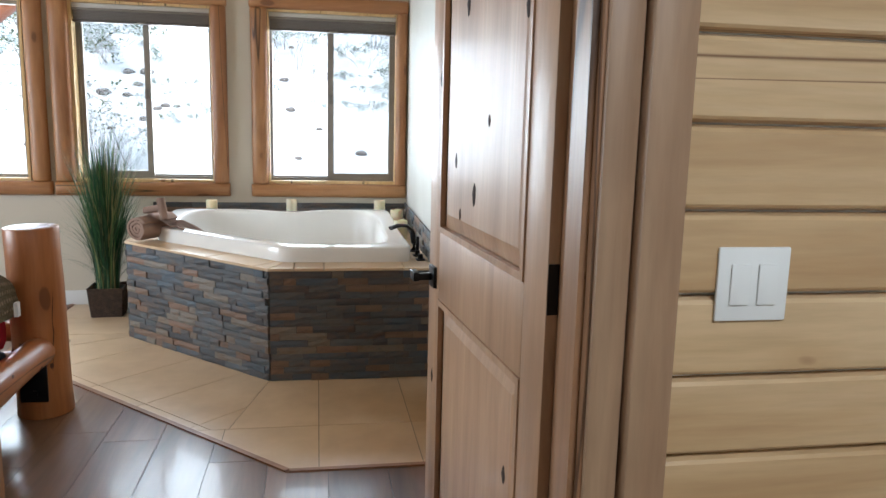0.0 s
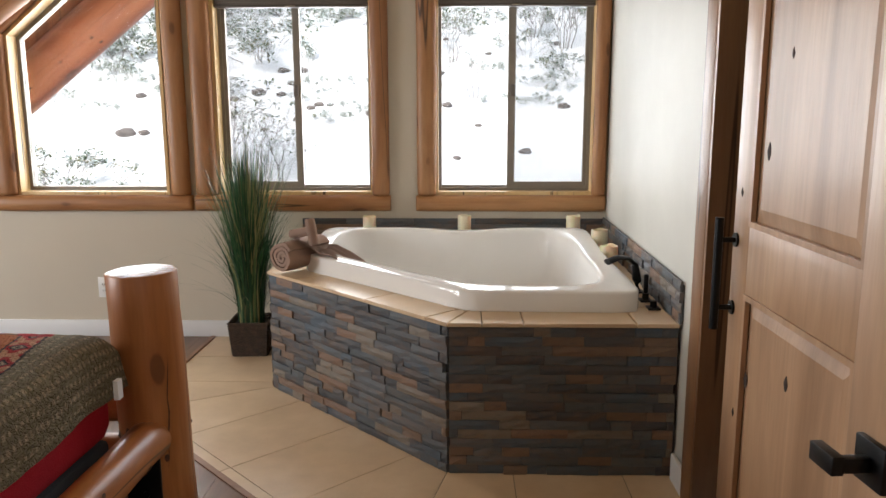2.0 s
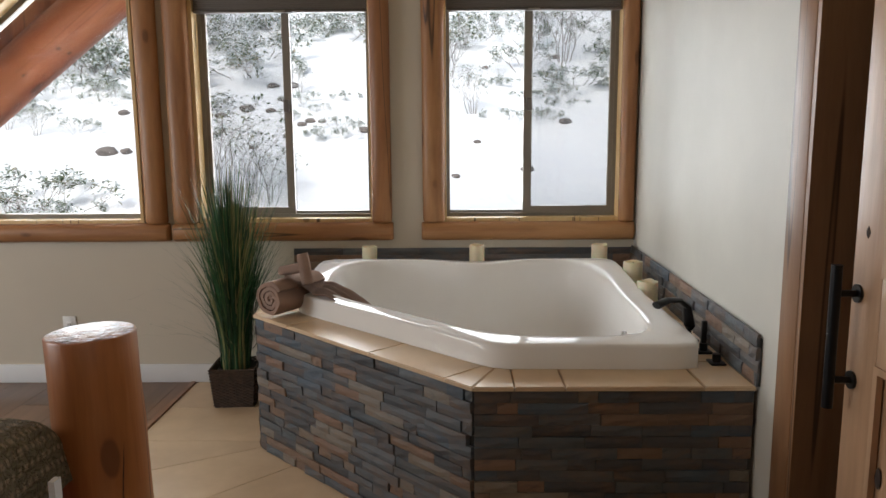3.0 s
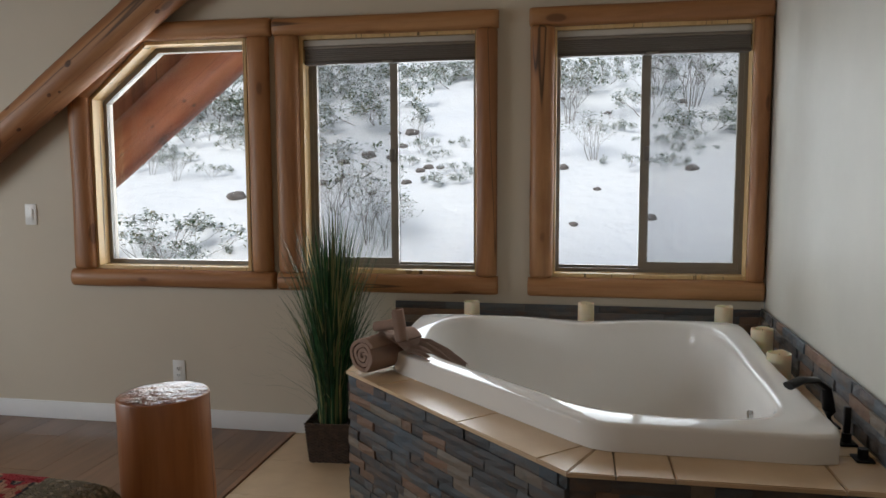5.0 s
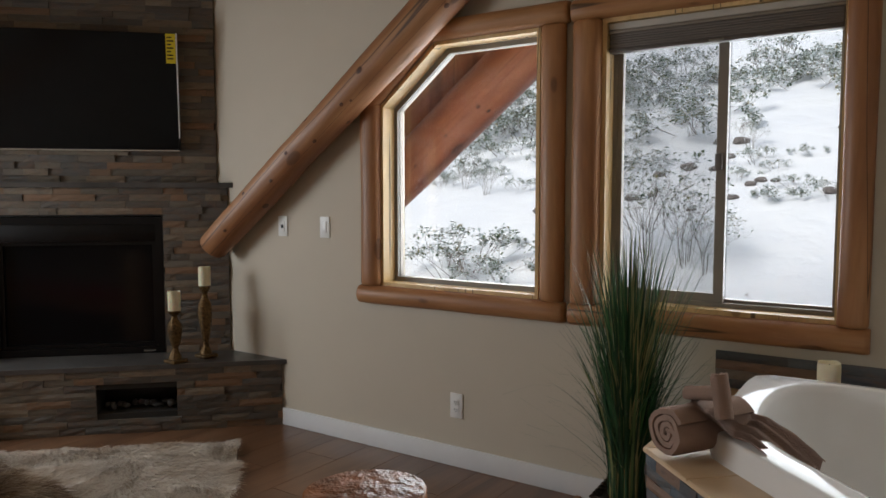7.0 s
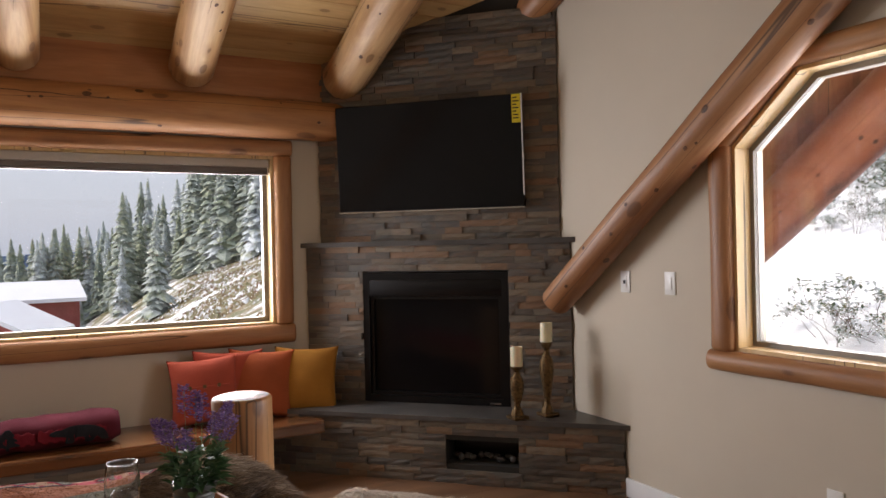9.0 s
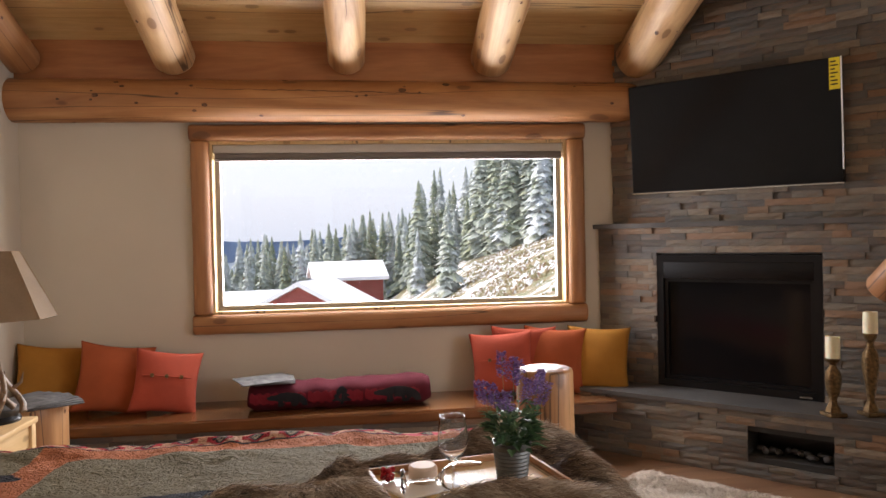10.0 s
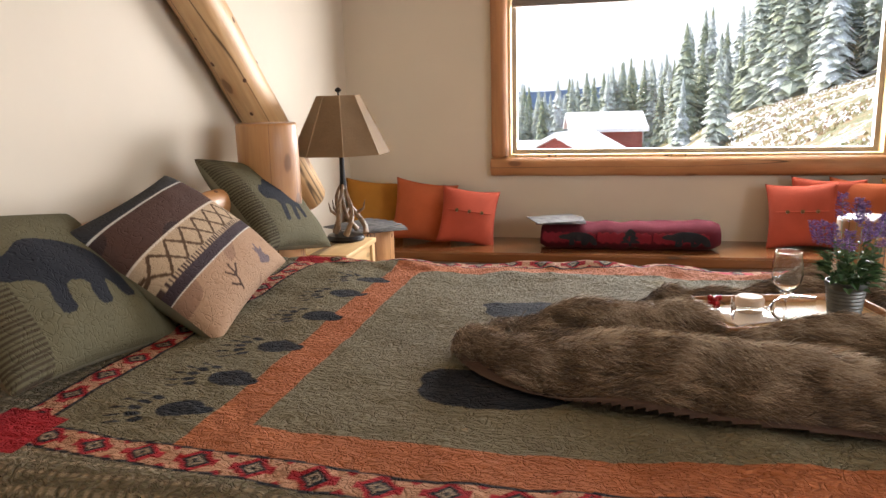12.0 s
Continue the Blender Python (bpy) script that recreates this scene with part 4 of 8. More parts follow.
for x0, x1 in ((-0.88, -0.735), (-0.735, -0.58), (-0.58, -0.16), (-0.16, 0)):
    deck_tiles.append(clip_in([(x0 + 0.002, -1.84), (x1 - 0.002, -1.84), (x1 - 0.002, -1.56), (x0 + 0.002, -1.56)], [tuple(D1), tuple(D2), (-0.003, -1.58), (-0.76, -1.58)], 0.0015))
for y0, y1 in ((-0.9, -0.45), (-0.45, 0)):
    deck_tiles.append(clip_in([(-1.8, y0 + 0.002), (-1.5, y0 + 0.002), (-1.5, y1 - 0.002), (-1.8, y1 - 0.002)], deck_a, 0.0015))
for y0, y1 in ((-1.578, -1.1), (-1.098, -0.6), (-0.598, -0.243)):
    deck_tiles.append([(-0.14, y0), (-0.014 + WALL_LEAN * (1 + y0 / 2.09), y0), (-0.014 + WALL_LEAN * (1 + y1 / 2.09), y1), (-0.14, y1)])
for x0, x1 in ((-1.568, -1.1), (-1.097, -0.6), (-0.597, 0.034)):
    deck_tiles.append([(x0, -0.24), (x1, -0.24), (x1, -0.014), (x0, -0.014)])
deck = part("tile_deck", prism(bmesh.new(), [(-1.78, -0.89), (-0.865, -1.823), (-0.01, -1.823), (-0.01, -1.59), (-0.77, -1.59), (-1.565, -0.81), (-1.565, -0.24), (-0.13, -0.24), (-0.13, -1.58), (-0.01, -1.58), (0.045, -0.01), (-1.78, -0.01)], 0.589, 0.592), M_GROUT, tub_deck, "cream tiled deck with grouted joints", None)
for t in deck_tiles:
    if t:
        bm = prism(bmesh.new(), t, 0.593, 0.606)
        bmesh.ops.bevel(bm, geom=[e for e in bm.edges if all(v.co.z > 0.6 for v in e.verts)], offset=0.003, segments=2, affect="EDGES")
        part("tile", bm, M_TILE, deck)

rnd = random.Random(4)
BOX_MESHES = {}


def stone_mesh(w, h, d, material):
    """One split-faced stone, facing -y, from x 0 to w and z 0 to h."""
    key = (round(w, 2), round(h, 3), material.name, rnd.randrange(4))
    if key not in BOX_MESHES:
        w = key[0]
        bm = bmesh.new()
        nx = max(2, min(5, int(w / 0.05)))
        rows = []
        for j, z in enumerate((0.0007, h * 0.5, h - 0.0007)):
            row = []
            for i in range(nx + 1):
                x = 0.0007 + (w - 0.0014) * i / nx
                edge = 0.003 if (j != 1 or i in (0, nx)) else 0
                row.append(bm.verts.new((x, -d + edge + rnd.uniform(-0.0022, 0.0022), z)))
            rows.append(row)
        for a, b in zip(rows, rows[1:]):
            for i in range(nx):
                bm.faces.new((a[i], a[i + 1], b[i + 1], b[i]))
        back = [bm.verts.new(p) for p in ((0.0007, 0, 0.0007), (w - 0.0007, 0, 0.0007), (w - 0.0007, 0, h - 0.0007), (0.0007, 0, h - 0.0007))]
        bm.faces.new([back[0], back[1]] + rows[0][::-1])
        bm.faces.new([back[2], back[3]] + rows[2])
        bm.faces.new([back[1], back[2], rows[2][-1], rows[1][-1], rows[0][-1]])
        bm.faces.new([back[3], back[0], rows[0][0], rows[1][0], rows[2][0]])
        BOX_MESHES[key] = to_mesh(bm, "stone", material, None)
    return BOX_MESHES[key]


def ledger(parent, p0, p1, z0, z1, course, material, depth=0.014, vary=0.005, lo=0.12, hi=0.34, holes=()):
    """Courses of ledger stone on the upright plane from p0 to p1, facing to the right of that way."""
    p0, p1 = Vector((*p0, 0)), Vector((*p1, 0))
    w = (p1 - p0).length
    ang = math.atan2(p1.y - p0.y, p1.x - p0.x)
    base = ORIGIN[parent.name]
    n = round((z1 - z0) / course)
    h = (z1 - z0) / n
    for j in range(n):
        za = z0 + j * h
        spans, x = [], -rnd.uniform(0, 0.12)
        while x < w:
            l = rnd.uniform(lo, hi)
            spans.append((max(0, x), min(w, x + l)))
            x += l
        for a, b in spans:
            bits = [(a, b)]
            for hx0, hx1, hz0, hz1 in holes:
                if za + h > hz0 + 0.005 and za < hz1 - 0.005:
                    bits = [q for s, e in bits for q in ((s, min(e, hx0)), (max(s, hx1), e)) if q[1] - q[0] > 0.001]
            for s, e in bits:
                if e - s < 0.02:
                    continue
                lw = max(0.02, round(e - s - 0.004, 2))
                ob = new("stone", stone_mesh(lw, h, depth + rnd.choice((0, 0.5, 1)) * vary, material))
                ob.parent = parent
                ob.matrix_basis = Matrix.Translation(-base) @ Matrix.Translation((p0.x + math.cos(ang) * s, p0.y + math.sin(ang) * s, za)) @ Matrix.Rotation(ang, 4, "Z") @ Matrix.Diagonal(((e - s) / lw * 0.999, 1, 1, 1))


def stones(parent, name, label, **kw):
    g = new(name)
    g.parent = parent
    ORIGIN[g.name] = ORIGIN[parent.name]
    return g


clad = part("cladding_bed", boxes((-1.60, -1.58, -0.8, -0.78, 0.1, 0.12)), M_MORTAR, tub_deck, "stacked blue-grey and rust slate strips")
ledger(clad, (-1.765, -0.886), (-0.858, -1.805), 0.0, 0.588, 0.0368, M_SLATE_TUB, 0.013, 0.007, hi=0.25, lo=0.06)
ledger(clad, (-0.858, -1.805), (-0.004, -1.805), 0.0, 0.588, 0.0368, M_SLATE_TUB, 0.013, 0.007, hi=0.25, lo=0.06)
ledger(clad, (-1.765, -0.004), (-1.765, -0.886), 0.0, 0.588, 0.0368, M_SLATE_TUB, 0.013, 0.007, hi=0.25, lo=0.06)
splash = thing("tub_backsplash", (-0.9, -0.01, 0.606), "low slate strip backsplash on the walls behind the tub", "backsplash", kind="structure")
part("backing", boxes((-1.79, -0.006, -0.006, -0.001, 0.607, 0.755)), M_MORTAR, splash)
ledger(splash, (-1.79, -0.005), (0.046, -0.005), 0.607, 0.757, 0.0373, M_SLATE_TUB, 0.008, 0.004, 0.2, 0.5)
part("backing", prism(bmesh.new(), [(-0.001, -1.832), (0.006, -1.832), (0.056, -0.006), (0.049, -0.006)], 0.607, 0.755), M_MORTAR, splash)
ledger(splash, (0.047, -0.02), (0.002, -1.836), 0.607, 0.768, 0.042, M_SLATE_TUB, 0.010, 0.008, 0.07, 0.2)

tub = thing("bathtub", (-0.85, -0.9, 0.606), "glossy white acrylic corner bathtub set in the tiled platform", "bathtub")
outer = [(-1.60, -0.225), (-1.60, -0.865), (-0.79, -1.655), (-0.10, -1.67), (-0.10, -0.225)]


def corner_round(poly, r, seg=6):
    out = []
    n = len(poly)
    for i in range(n):
        a, p, b = (Vector(poly[(i + k - 1) % n]) for k in range(3))
        u, v = (a - p).normalized(), (b - p).normalized()
        half = math.acos(max(-1, min(1, u.dot(v)))) / 2
        q = min(r / math.tan(half), (a - p).length * 0.45, (b - p).length * 0.45)
        s, e = p + u * q, p + v * q
        for k in range(seg + 1):
            t = k / seg
            out.append(tuple((1 - t) ** 2 * s + 2 * t * (1 - t) * p + t * t * e))
    return out


N = 96
O = resample(corner_round(outer, 0.06), N)
inner = [(-1.47, -0.28), (-1.50, -0.80), (-1.25, -1.06), (-0.98, -1.32), (-0.78, -1.53), (-0.24, -1.55), (-0.20, -1.15), (-0.22, -0.31), (-0.55, -0.26), (-0.83, -0.33), (-1.1, -0.27)]
I = resample(smooth_ring(inner, 3), N)
cx, cy = -0.80, -0.88


def polar_sort(ring):
    k = min(range(len(ring)), key=lambda i: abs(math.atan2(ring[i][1] - cy, ring[i][0] - cx)))
    return ring[k:] + ring[:k]


def polar(ring, n=N):
    """Where rays from the middle cross a ring."""
    out = []
    m = len(ring)
    for i in range(n):
        a = 2 * math.pi * i / n
        d = Vector((math.cos(a), math.sin(a)))
        best = None
        for j in range(m):
            p, q = Vector(ring[j]) - Vector((cx, cy)), Vector(ring[(j + 1) % m]) - Vector((cx, cy))
            e = q - p
            den = d.x * e.y - d.y * e.x
            if abs(den) < 1e-9:
                continue
            t = (p.x * e.y - p.y * e.x) / den
            s = (p.x * d.y - p.y * d.x) / den
            if t > 0 and -1e-6 <= s <= 1 + 1e-6:
                best = t if best is None else max(best, t)
        out.append((cx + d.x * best, cy + d.y * best))
    return out


O, I = polar(O), polar(I)


def shrink(ring, k, dx=0.0):
    return [(cx + (p[0] - cx) * k + dx, cy + (p[1] - cy) * k) for p in ring]


def between(a, b, t):
    return [(p[0] + (q[0] - p[0]) * t, p[1] + (q[1] - p[1]) * t) for p, q in zip(a, b)]


prof = [(O, 0.607), (O, 0.678), (between(O, I, 0.04), 0.687), (between(O, I, 0.10), 0.690), (between(O, I, 0.8), 0.690), (between(O, I, 0.93), 0.686), (I, 0.672),
        (shrink(I, 0.985), 0.63), (shrink(I, 0.965), 0.52), (shrink(I, 0.93), 0.40), (shrink(I, 0.87), 0.30), (shrink(I, 0.78), 0.255), (shrink(I, 0.6), 0.242), (shrink(I, 0.3), 0.238)]
# the platform is hollow under the basin
bm = bmesh.new()
rings = []
for ring, z in prof:
    rings.append([bm.verts.new((*p, z)) for p in ring])
for a, b in zip(rings, rings[1:]):
    for k in range(N):
        bm.faces.new((a[k], a[(k + 1) % N], b[(k + 1) % N], b[k]))
bm.faces.new(rings[-1])
for v in bm.verts:
    if v.co.z > 0.62:
        k = min(1, max(0, (v.co.y + 1.0) / 0.7))
        v.co.z += (0.042 - 0.014 * math.exp(-((v.co.x + 0.80) / 0.2) ** 2)) * k * k * (3 - 2 * k) * (v.co.z - 0.607) / 0.08
part("basin", bm, M_ACRYL, tub, smooth=60)
for z, x in ((0.56, -0.235),):
    bm = bmesh.new()
    tube(bm, [(x - 0.004, -1.08, z), (x + 0.02, -1.08, z)], 0.016, 16)
    part("jet", bm, M_CHROME, tub)
fc = thing("tub_faucet", (-0.06, -1.3, 0.606), "matt black deck-mounted tub faucet with an arched spout", "faucet")
bm = bmesh.new()
tube(bm, [(-0.045, -1.31, 0.606), (-0.045, -1.31, 0.66), (-0.06, -1.32, 0.735), (-0.10, -1.345, 0.765), (-0.15, -1.375, 0.77), (-0.195, -1.40, 0.757)], [0.022, 0.02, 0.016, 0.015, 0.016, 0.018], 14, squash=(1.2, 0.7))
part("spout", bm, M_BLACK, fc)
for y in (-1.47, -1.60):
    part("base_plate", boxes((-0.07, -0.02, y - 0.03, y + 0.03, 0.606, 0.614), bevel=0.003), M_BLACK, fc)
    bm = bmesh.new()
    tube(bm, [(-0.045, y, 0.612), (-0.045, y, 0.64)], 0.014, 12)
    part("valve", bm, M_BLACK, fc)
    if y > -1.55:
        part("lever", boxes((-0.055, -0.037, y - 0.009, y + 0.009, 0.64, 0.72), bevel=0.003), M_BLACK, fc)
part("spout_flange", boxes((-0.075, -0.015, -1.34, -1.28, 0.606, 0.613), bevel=0.003), M_BLACK, fc)


def candle(x, y, z, r, h, seed, label="ivory pillar candle with a melted rim on the tub deck", group="candles by the tub"):
    c = thing("candle", (x, y, z), label, "candle", group)
    rr = random.Random(seed)
    bm = bmesh.new()
    seg = 28
    rings = []
    for q, zz in ((r, 0), (r, h * 0.5), (r * 1.0, h - 0.012), (r * 0.97, h), (r * 0.86, h - 0.004), (r * 0.8, h - 0.016), (r * 0.3, h - 0.02)):
        rings.append([bm.verts.new((x + q * math.cos(6.2832 * k / seg), y + q * math.sin(6.2832 * k / seg),
                                    z + zz + (0.008 * noise.noise((math.cos(6.28 * k / seg), math.sin(6.28 * k / seg), seed)) if zz > h - 0.013 else 0))) for k in range(seg)])
    for a, b in zip(rings, rings[1:]):
        for k in range(seg):
            bm.faces.new((a[k], a[(k + 1) % seg], b[(k + 1) % seg], b[k]))
    bm.faces.new(rings[0][::-1]), bm.faces.new(rings[-1])
    part("wax", bm, M_WAX, c)
    bm = bmesh.new()
    tube(bm, [(x, y, z + h - 0.021), (x + 0.001, y, z + h - 0.005)], 0.0015, 6)
    part("wick", bm, M_BLACK, c)
    return c


for i, (x, y, r, h) in enumerate([(-1.357, -0.172, 0.039, 0.184), (-0.797, -0.172, 0.039, 0.192), (-0.158, -0.165, 0.041, 0.190), (-0.068, -0.52, 0.045, 0.16), (-0.07, -0.80, 0.045, 0.12)]):
    candle(x, y, 0.606 if x > -0.15 or y > -0.22 else 0.606, r, h, i)

# rolled towels on the rim
tw = thing("rolled_towel", (-1.62, -0.95, 0.61), "taupe bath towel, one end rolled, draped over the tub rim", "towel")
bm = bmesh.new()
def spiral_roll(bm, c, axis, r, length, turns=3.0, seed=0, thick=0.02):
    """A rolled cloth: a spiral sheet drawn out along its axis."""
    c, ax = Vector(c), Vector(axis).normalized()
    side = ax.cross(Vector((0, 0, 1))).normalized()
    up = side.cross(ax)
    n = int(turns * 22)
    for layer, off in ((0, 0.0),):
        rows = []
        for e in (-0.5, -0.44, -0.15, 0.2, 0.46, 0.5):
            row = []
            for i in range(n + 1):
                t = i / n
                a = t * turns * 2 * math.pi
                rr = r * (0.12 + 0.88 * t) * (1 + 0.16 * noise.noise((math.cos(a) * 1.2, math.sin(a) * 1.2, seed + e)) + 0.05 * noise.noise((a * 2.3, e * 6, seed)))
                row.append((rr, a))
            rows.append((e, row))
        for inner_ in (0, 1):
            grid = []
            for e, row in rows:
                pinch = 0.96 if abs(e) > 0.47 else 1.0
                grid.append([bm.verts.new(c + ax * (e * length + 0.006 * noise.noise((a, e, seed))) + (side * math.cos(a) + up * math.sin(a)) * ((rr - inner_ * thick * 0.72) * pinch)) for rr, a in row])
            for g0, g1 in zip(grid, grid[1:]):
                for i in range(n):
                    bm.faces.new((g0[i], g0[i + 1], g1[i + 1], g1[i]))
            if inner_ == 0:
                first = grid
            else:
                for k in (0, -1):
                    for i in range(n):
                        bm.faces.new((first[k][i], first[k][i + 1], grid[k][i + 1], grid[k][i]))
                for g0, g1, h0, h1 in zip(first, first[1:], grid, grid[1:]):
                    bm.faces.new((g0[-1], g1[-1], h1[-1], h0[-1])), bm.faces.new((g0[0], g1[0], h1[0], h0[0]))
    bmesh.ops.recalc_face_normals(bm, faces=bm.faces)
    return bm


part("roll", spiral_roll(bmesh.new(), (-1.615, -0.86, 0.690), (-0.55, -0.84, 0), 0.083, 0.27, 3.4, 1, 0.024), M_TOWEL, tw)
bm = bmesh.new()
nu, nv = 40, 44
grid = []
for i in range(nu + 1):
    u = i / nu
    row = []
    for j in range(nv + 1):
        v = j / nv
        x = -1.63 + 0.34 * u - 0.02 * math.sin(v * 3)
        y = -0.965 + 0.28 * v + (0.02 - 0.05 * u) * (1 - v) - 0.06 * u
        z = 0.778 - 0.070 * min(1, u * 2.6) ** 1.3 - 0.22 * max(0, u - 0.52) ** 1.15
        z += (0.010 * u + 0.002) * math.sin(v * 26 + 2.5 * u + 1.5 * noise.noise((u * 3, v * 4, 1))) + 0.004 * noise.noise((u * 9, v * 12, 3))
        row.append(bm.verts.new((x, y, z)))
    grid.append(row)
for a, b in zip(grid, grid[1:]):
    for j in range(nv):
        bm.faces.new((a[j], a[j + 1], b[j + 1], b[j]))
bmesh.ops.solidify(bm, geom=bm.faces[:], thickness=0.010)
part("draped_end", bm, M_TOWEL, tw, smooth=70)
for i, (c, ax, r, l) in enumerate([((-1.605, -0.90, 0.803), (1, -0.35, 0.2), 0.026, 0.12), ((-1.545, -0.93, 0.812), (-0.18, 0.05, 1), 0.029, 0.125)]):
    h = thing("hand_towel", c, "small taupe hand towel rolled tight on top of the bath towel", "towel", "rolled hand towels")
    part("roll", spiral_roll(bmesh.new(), c, ax, r, l, 2.6, 5 + i, 0.011), M_TOWEL, h)

# ---- artificial grass in a woven pot ----
M_BLADE = Nodes("grass_blade", 0.4)
c = M_BLADE.ramp(island_of(M_BLADE), [(0, (0.010, 0.045, 0.018)), (0.5, (0.02, 0.085, 0.03)), (0.72, (0.06, 0.16, 0.05)), (0.9, (0.24, 0.22, 0.09))])
M_BLADE.color(c)
M_BLADE = M_BLADE.m
M_WICKER = plain("dark_wicker", (0.075, 0.045, 0.028), 0.6, vary=0.5, scale=40, bump=0.3, island=True)
pl = thing("potted_grass", (-2.045, -0.31, 0), "tall artificial green grass in a square dark woven pot", "potted plant")
bm = bmesh.new()
rr = random.Random(2)
px, py = -2.045, -0.31
for k in range(26):
    z = 0.006 + k * 0.0078
    half = 0.096 + 0.017 * k / 26
    for s in range(4):
        a = math.radians(90 * s + 4)
        c_, s_ = math.cos(a), math.sin(a)
        pts = []
        for q in range(13):
            u = (q / 12 - 0.5) * 2 * half
            d = half + 0.004 * (1 if (q + k) % 2 else -1)
            pts.append((px + c_ * u - s_ * (-d), py + s_ * u + c_ * (-d), z))
        tube(bm, pts, 0.0046, 5, False)
part("woven_pot", bm, M_WICKER, pl)
part("pot_liner", prism(bmesh.new(), [(px + 0.098 * math.cos(math.radians(a)) * 1.33, py + 0.098 * 1.33 * math.sin(math.radians(a))) for a in (49, 139, 229, 319)], 0.002, 0.185), M_MORTAR, pl, smooth=None)


def blades(n, seed, cx_, cy_, z0, hmin, hmax, spread, width, lean=0.12):
    rr = random.Random(seed)
    vs, fs = [], []
    for _ in range(n):
        a, rad = rr.uniform(0, 6.283), rr.uniform(0, 0.075)
        h = rr.uniform(hmin, hmax)
        out = rr.uniform(0.1, 1) ** 1.6 * spread * (1.6 if rr.random() < 0.05 else 1)
        bx, by = cx_ + rad * math.cos(a), cy_ + rad * math.sin(a)
        b = a + rr.uniform(-0.6, 0.6)
        w = width * rr.uniform(0.6, 1.2)
        sx, sy = -math.sin(b) * w, math.cos(b) * w
        base = len(vs)
        m = 7
        droop = rr.uniform(0, 1) ** 3 * (0.5 if out > spread * 0.7 else 0.12)
        for i in range(m + 1):
            t = i / m
            d = out * t ** 1.8 * (0.6 + 0.4 * t)
            z = z0 + h * (t - droop * t ** 3)
            ww = (1 - t ** 2.2) * (0.55 + 0.45 * min(1, t * 3))
            x, y = bx + math.cos(b) * d, by + math.sin(b) * d
            vs += [(x - sx * ww, y - sy * ww, z), (x + sx * ww, y + sy * ww, z + 0.0005)]
        for i in range(m):
            k = base + 2 * i
            fs.append((k, k + 1, k + 3, k + 2))
    return vs, fs


def raw_mesh(name, vs, fs, material, smooth=False):
    me = bpy.data.meshes.new(name)
    me.from_pydata(vs, [], fs)
    for m in material if isinstance(material, (list, tuple)) else [material]:
        me.materials.append(m)
    if smooth:
        me.shade_smooth()
    return me


def raw_part(name, vs, fs, material, parent, label="", smooth=False):
    base = ORIGIN.get(parent.name, Vector())
    ob = new(name, raw_mesh(name, [(v[0] - base[0], v[1] - base[1], v[2] - base[2]) for v in vs], fs, material, smooth))
    ob.parent = parent
    ORIGIN[ob.name] = base
    if label:
        ob["label"] = label
    return ob


vs, fs = blades(900, 3, px, py, 0.17, 0.55, 1.14, 0.29, 0.0056)
tagged(raw_part("blades", vs, fs, M_BLADE, pl, "long thin green blades"), kind="stuff")
vs, fs = blades(150, 9, px, py, 0.17, 0.25, 0.60, 0.42, 0.0022)
tagged(raw_part("low_blades", vs, fs, M_BLADE, pl), kind="stuff")

# ---- stone corner fireplace: its face runs at 45 degrees across the corner ----
def diag(c0):
    """The ends of the line across the corner whose legs are c0 long: on the west wall, then on the north wall."""
    return (XW + 0.004, -c0), (XW + c0, -0.004)


fp = thing("fireplace", (XW + 0.6, -0.6, 0), "corner fireplace clad in brown-grey ledger stone with black firebox", "fireplace", kind="structure")
C_LOW, C_UP, C_H = 1.27, 1.17, 1.73
a, b = diag(C_UP)
part("chimney_core", prism(bmesh.new(), [a, b, (XW + 0.004, -0.004)], 1.47, 3.1), M_MORTAR, fp, smooth=None)
a, b = diag(C_LOW)
s2 = math.sqrt(2)


def on_face(c0, u, back=0.0):
    """A place on the diagonal face, u metres from its west end, back metres behind it."""
    return (XW + u / s2 - back / s2, -c0 + u / s2 + back / s2)


WL = C_LOW * s2
FB = (0.41, 1.40)
FZ = (0.385, 1.255)
low = [a, on_face(C_LOW, FB[0]), on_face(C_LOW, FB[0], 0.3), on_face(C_LOW, FB[1], 0.3), on_face(C_LOW, FB[1]), b, (XW + 0.004, -0.004)]
part("firebox_wall", prism(bmesh.new(), [a, on_face(C_LOW, FB[0]), on_face(C_LOW, FB[0], 0.28), (XW + 0.004, -C_LOW + 0.55)], 0.4, 1.43), M_MORTAR, fp, smooth=None)
part("firebox_wall", prism(bmesh.new(), [b, on_face(C_LOW, FB[1]), on_face(C_LOW, FB[1], 0.28), (XW + C_LOW - 0.55, -0.004)], 0.4, 1.43), M_MORTAR, fp, smooth=None)
part("firebox_wall", prism(bmesh.new(), [on_face(C_LOW, FB[0]), on_face(C_LOW, FB[1]), on_face(C_LOW, FB[1], 0.28), on_face(C_LOW, FB[0], 0.28)], 1.256, 1.43), M_MORTAR, fp, smooth=None)
